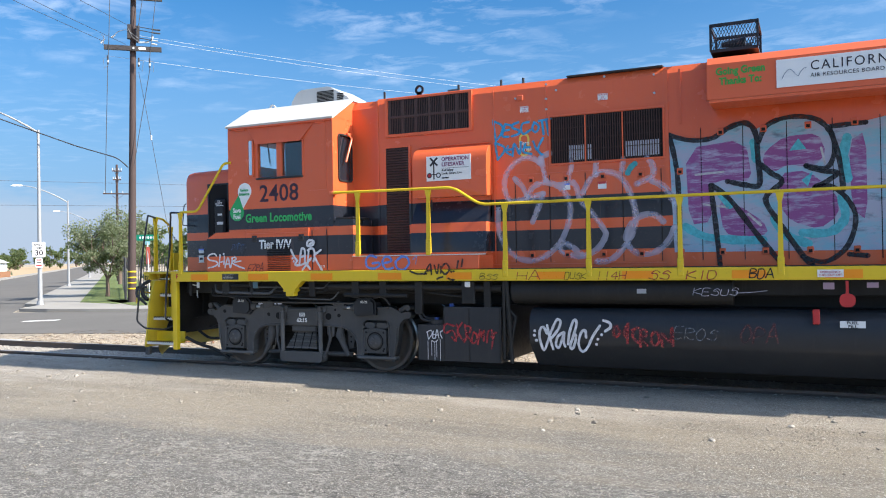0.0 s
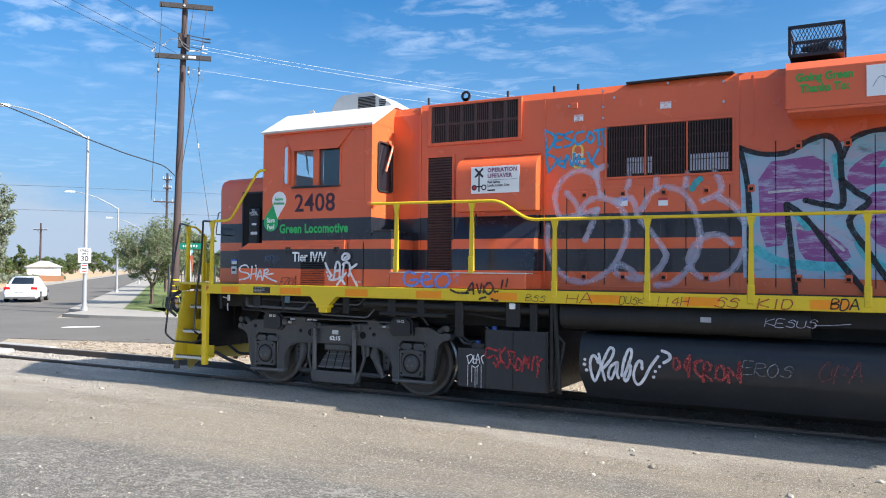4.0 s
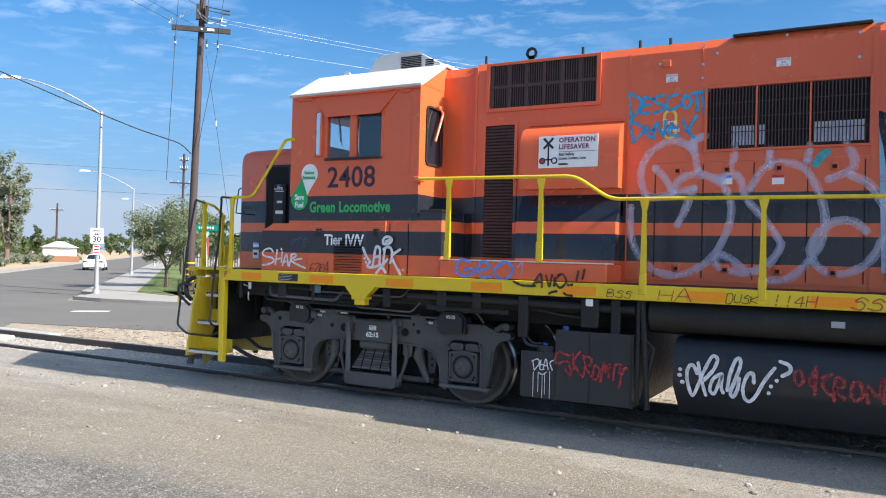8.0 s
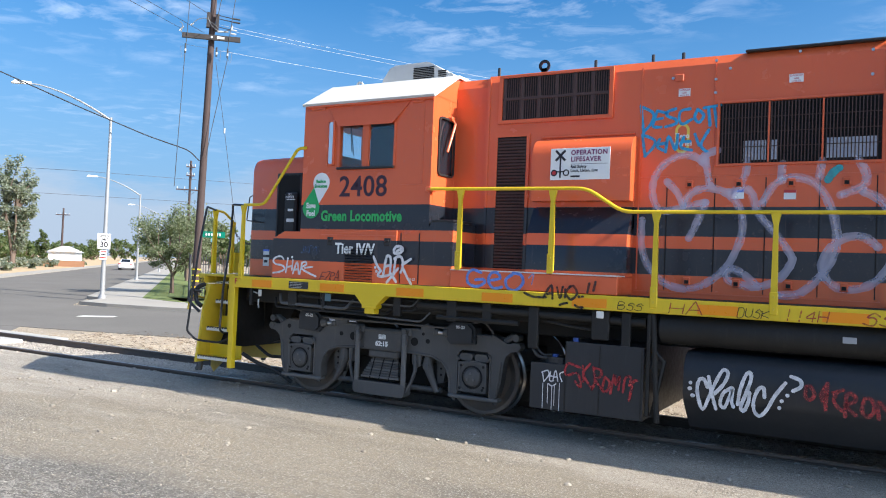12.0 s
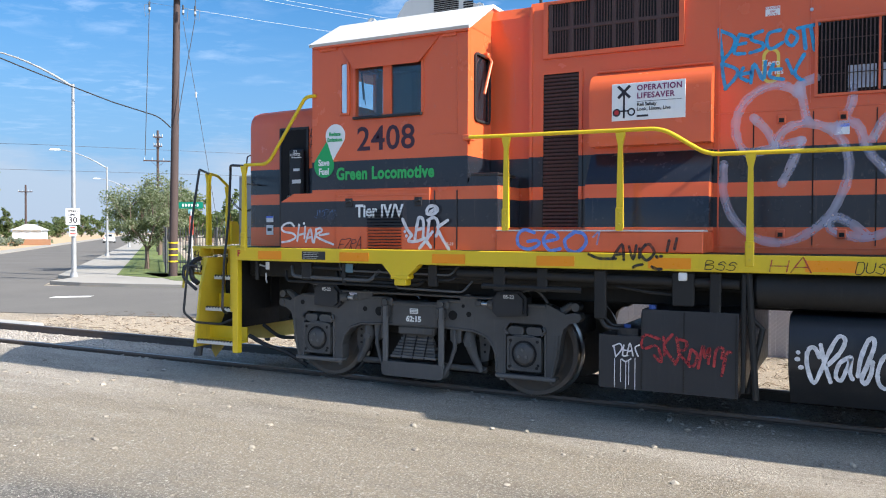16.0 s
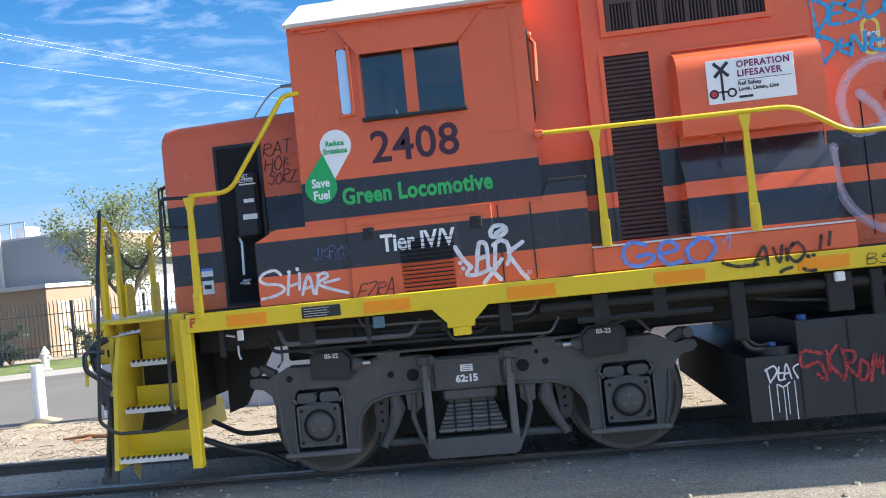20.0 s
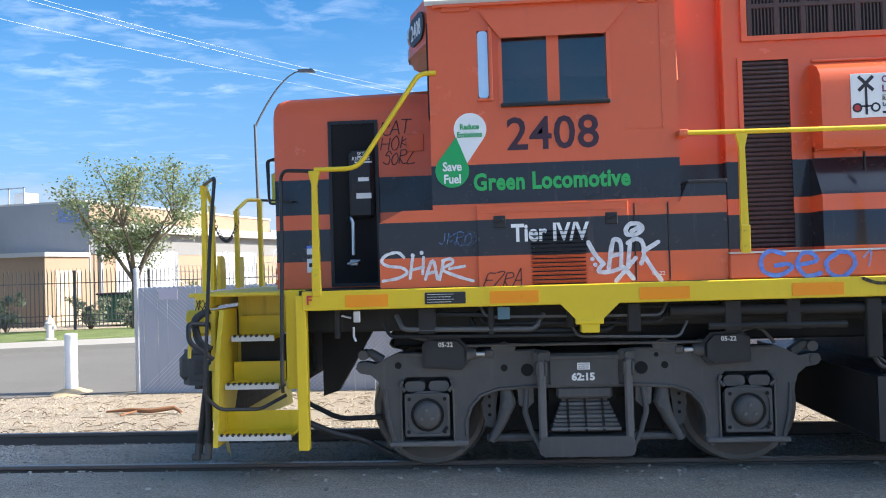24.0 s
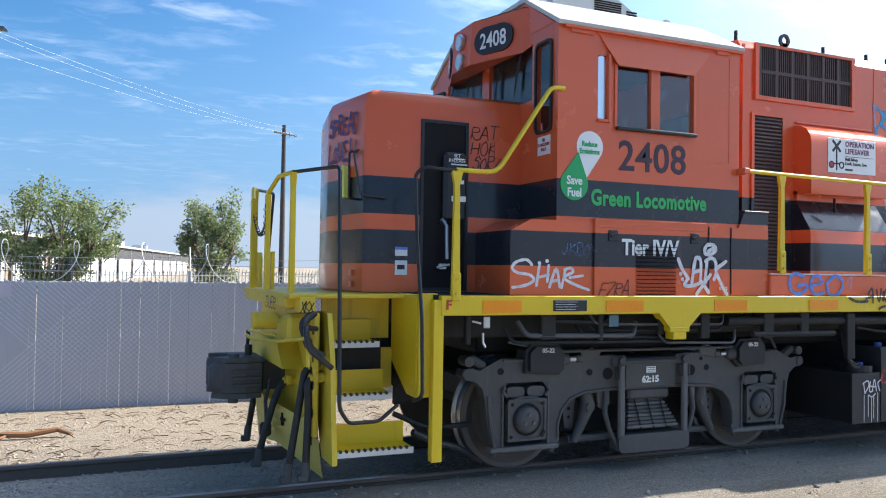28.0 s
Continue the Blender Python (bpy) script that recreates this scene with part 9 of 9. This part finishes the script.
tree(-90, 50, 8, 4.6, 0.3, 32, 9000, 0.36, leaf_mats[2], "broad dark tree across the street", 28, 0.12, 0.8, 0.05)
tree(-110, 74.7, 5.6, 1.1, 0.2, 33, 3000, 0.3, leaf_mats[2], "far slim dark conifer across the street", 18, 0.1, 1.0, 0.05)
rng = random.Random(40)
for k in range(30):
    t = k / 29
    p = KERB + U * (60 + 170 * t) - N * rng.uniform(19, 40)
    tree(p.x, p.y, rng.uniform(3.5, 6.5), rng.uniform(2.5, 4.5), 0.2, 100 + k, 900, 0.6, leaf_mats[2], "far green leafy tree beyond the street", 9, 0.1, 0.8, 0.0)
for k in range(14):
    p = KERB + U * (70 + 14 * k) + N * rng.uniform(8, 16)
    tree(p.x, p.y, rng.uniform(5, 7.5), rng.uniform(2.8, 4.2), 0.2, 160 + k, 1100, 0.6, leaf_mats[2], "far green street tree beside the pavement", 10, 0.2, 0.8, 0.0)
for k in range(16):
    p = KERB + U * rng.uniform(235, 300) + N * (-34 + 3.6 * k + rng.uniform(-1, 1))
    tree(p.x, p.y, rng.uniform(6, 9), rng.uniform(3.5, 5.0), 0.2, 300 + k, 900, 0.7, leaf_mats[2], "far green leafy tree closing the street view", 9, 0.1, 0.8, 0.0)
for k in range(10):
    p = IA + V * (0.8 + 2.1 * k + rng.uniform(-0.5, 0.5)) + W * rng.uniform(0.9, 1.6)
    tree(p.x, p.y, rng.uniform(1.2, 1.8), rng.uniform(0.7, 1.2), 0.04, 200 + k, 1400, 0.12, leaf_mats[1], "dark shrub behind the iron fence", 10, 0.05, 0.8, 0.05)
for k in range(16):
    p = KERB - N * (12.5 + 2 * (k % 3)) + U * (34 + 4.5 * k)
    tree(p.x, p.y, rng.uniform(0.9, 1.5), rng.uniform(1.2, 2.2), 0.04, 230 + k, 700, 0.3, leaf_mats[1], "low grey-green bush on the verge", 8, 0.05, 0.7, 0.05)

# ---- the white car that drives away ----
car_white = Mat("white_car_paint", (0.78, 0.79, 0.80), 0.25, spec=0.6)
car_white.mix(car_white.ramp(car_white.noise(2, 3), 0.4, 0.7, 0, 0.15), (0.6, 0.6, 0.6))
tail_red = Mat("red_tail_lamp", (0.45, 0.01, 0.01), 0.2)
car = thing("car", "white saloon car driving away along the street", "car")


def loft(rings):
    v = [p for r in rings for p in r]
    n = len(rings[0])
    f = [(i * n + k, i * n + (k + 1) % n, (i + 1) * n + (k + 1) % n, (i + 1) * n + k) for i in range(len(rings) - 1) for k in range(n)]
    return Mesh().add(v, f + [tuple(range(n)), tuple(range(len(v) - n, len(v)))])


def section(x, w, z0, z1, k=0.86):
    return [(x, -w, z0 + 0.1), (x, -w, z0 + (z1 - z0) * 0.6), (x, -w * k, z1), (x, w * k, z1), (x, w, z0 + (z1 - z0) * 0.6), (x, w, z0 + 0.1), (x, w * 0.9, z0), (x, -w * 0.9, z0)]


body = loft([section(-2.35, 0.78, 0.32, 0.85), section(-2.2, 0.88, 0.22, 1.0), section(-1.2, 0.92, 0.2, 1.02), section(0.9, 0.92, 0.2, 0.95), section(1.9, 0.88, 0.22, 0.80), section(2.3, 0.74, 0.3, 0.62)])
part("body", body, car_white, car, "", True)
part("cabin", loft([section(-1.75, 0.74, 0.9, 1.0, 0.8), section(-1.0, 0.76, 0.9, 1.42, 0.74), section(0.0, 0.77, 0.9, 1.46, 0.74), section(1.15, 0.76, 0.85, 0.95, 0.8)]), car_white, car, "", True)
part("rear_window", Mesh().add([(-1.72, -0.58, 1.04), (-1.72, 0.58, 1.04), (-1.08, 0.5, 1.405), (-1.08, -0.5, 1.405)], [(0, 1, 2, 3)]), glass, car, "dark rear window")
for s in (1, -1):
    part("side_window", Mesh().add([(-1.2, 0.765 * s, 1.02), (0.85, 0.765 * s, 1.02), (0.1, 0.62 * s, 1.40), (-0.85, 0.61 * s, 1.38)], [(0, 1, 2, 3)]), glass, car, "dark side window")
    part("tail_light", Mesh().box(-2.36, -2.2, 0.5 * s, 0.84 * s, 0.72, 0.88, 0.02), tail_red, car, "red tail lamp")
    for x in (-1.4, 1.4):
        wl_ = part("wheel", Mesh().cyl((x, 0.72 * s, 0.33), (x, 0.93 * s, 0.33), 0.33, 20), rubber, car, smooth=True)
        part("rim", Mesh().cyl((x, 0.93 * s, 0.33), (x, 0.94 * s, 0.33), 0.21, 16), chrome, wl_, smooth=True)
part("bumper", Mesh().box(-2.42, -2.2, -0.8, 0.8, 0.3, 0.55, 0.05), car_white, car)
part("plate", Mesh().box(-2.43, -2.42, -0.26, 0.26, 0.6, 0.74), white_paint, car, "pale blank plate")


# ---- what moves ----
def motions():
    rows = []
    for t, s in ((0.0, -11.0), (1.5, 0.5), (2.5, 6.0), (3.5, 11.0), (5.5, 25.0), (7.0, 36.5), (9.0, 52.5), (11.0, 69.0), (12.5, 81.8), (15.0, 103.0), (20.0, 146.0), (28.0, 215.0)):
        p = LANE + U * s
        rows.append((t, pose(p.x, p.y, 0.012, 0, 0, math.degrees(math.atan2(U.y, U.x)))))
    walk(car, rows)


LANE = KERB - N * 3.6
motions()
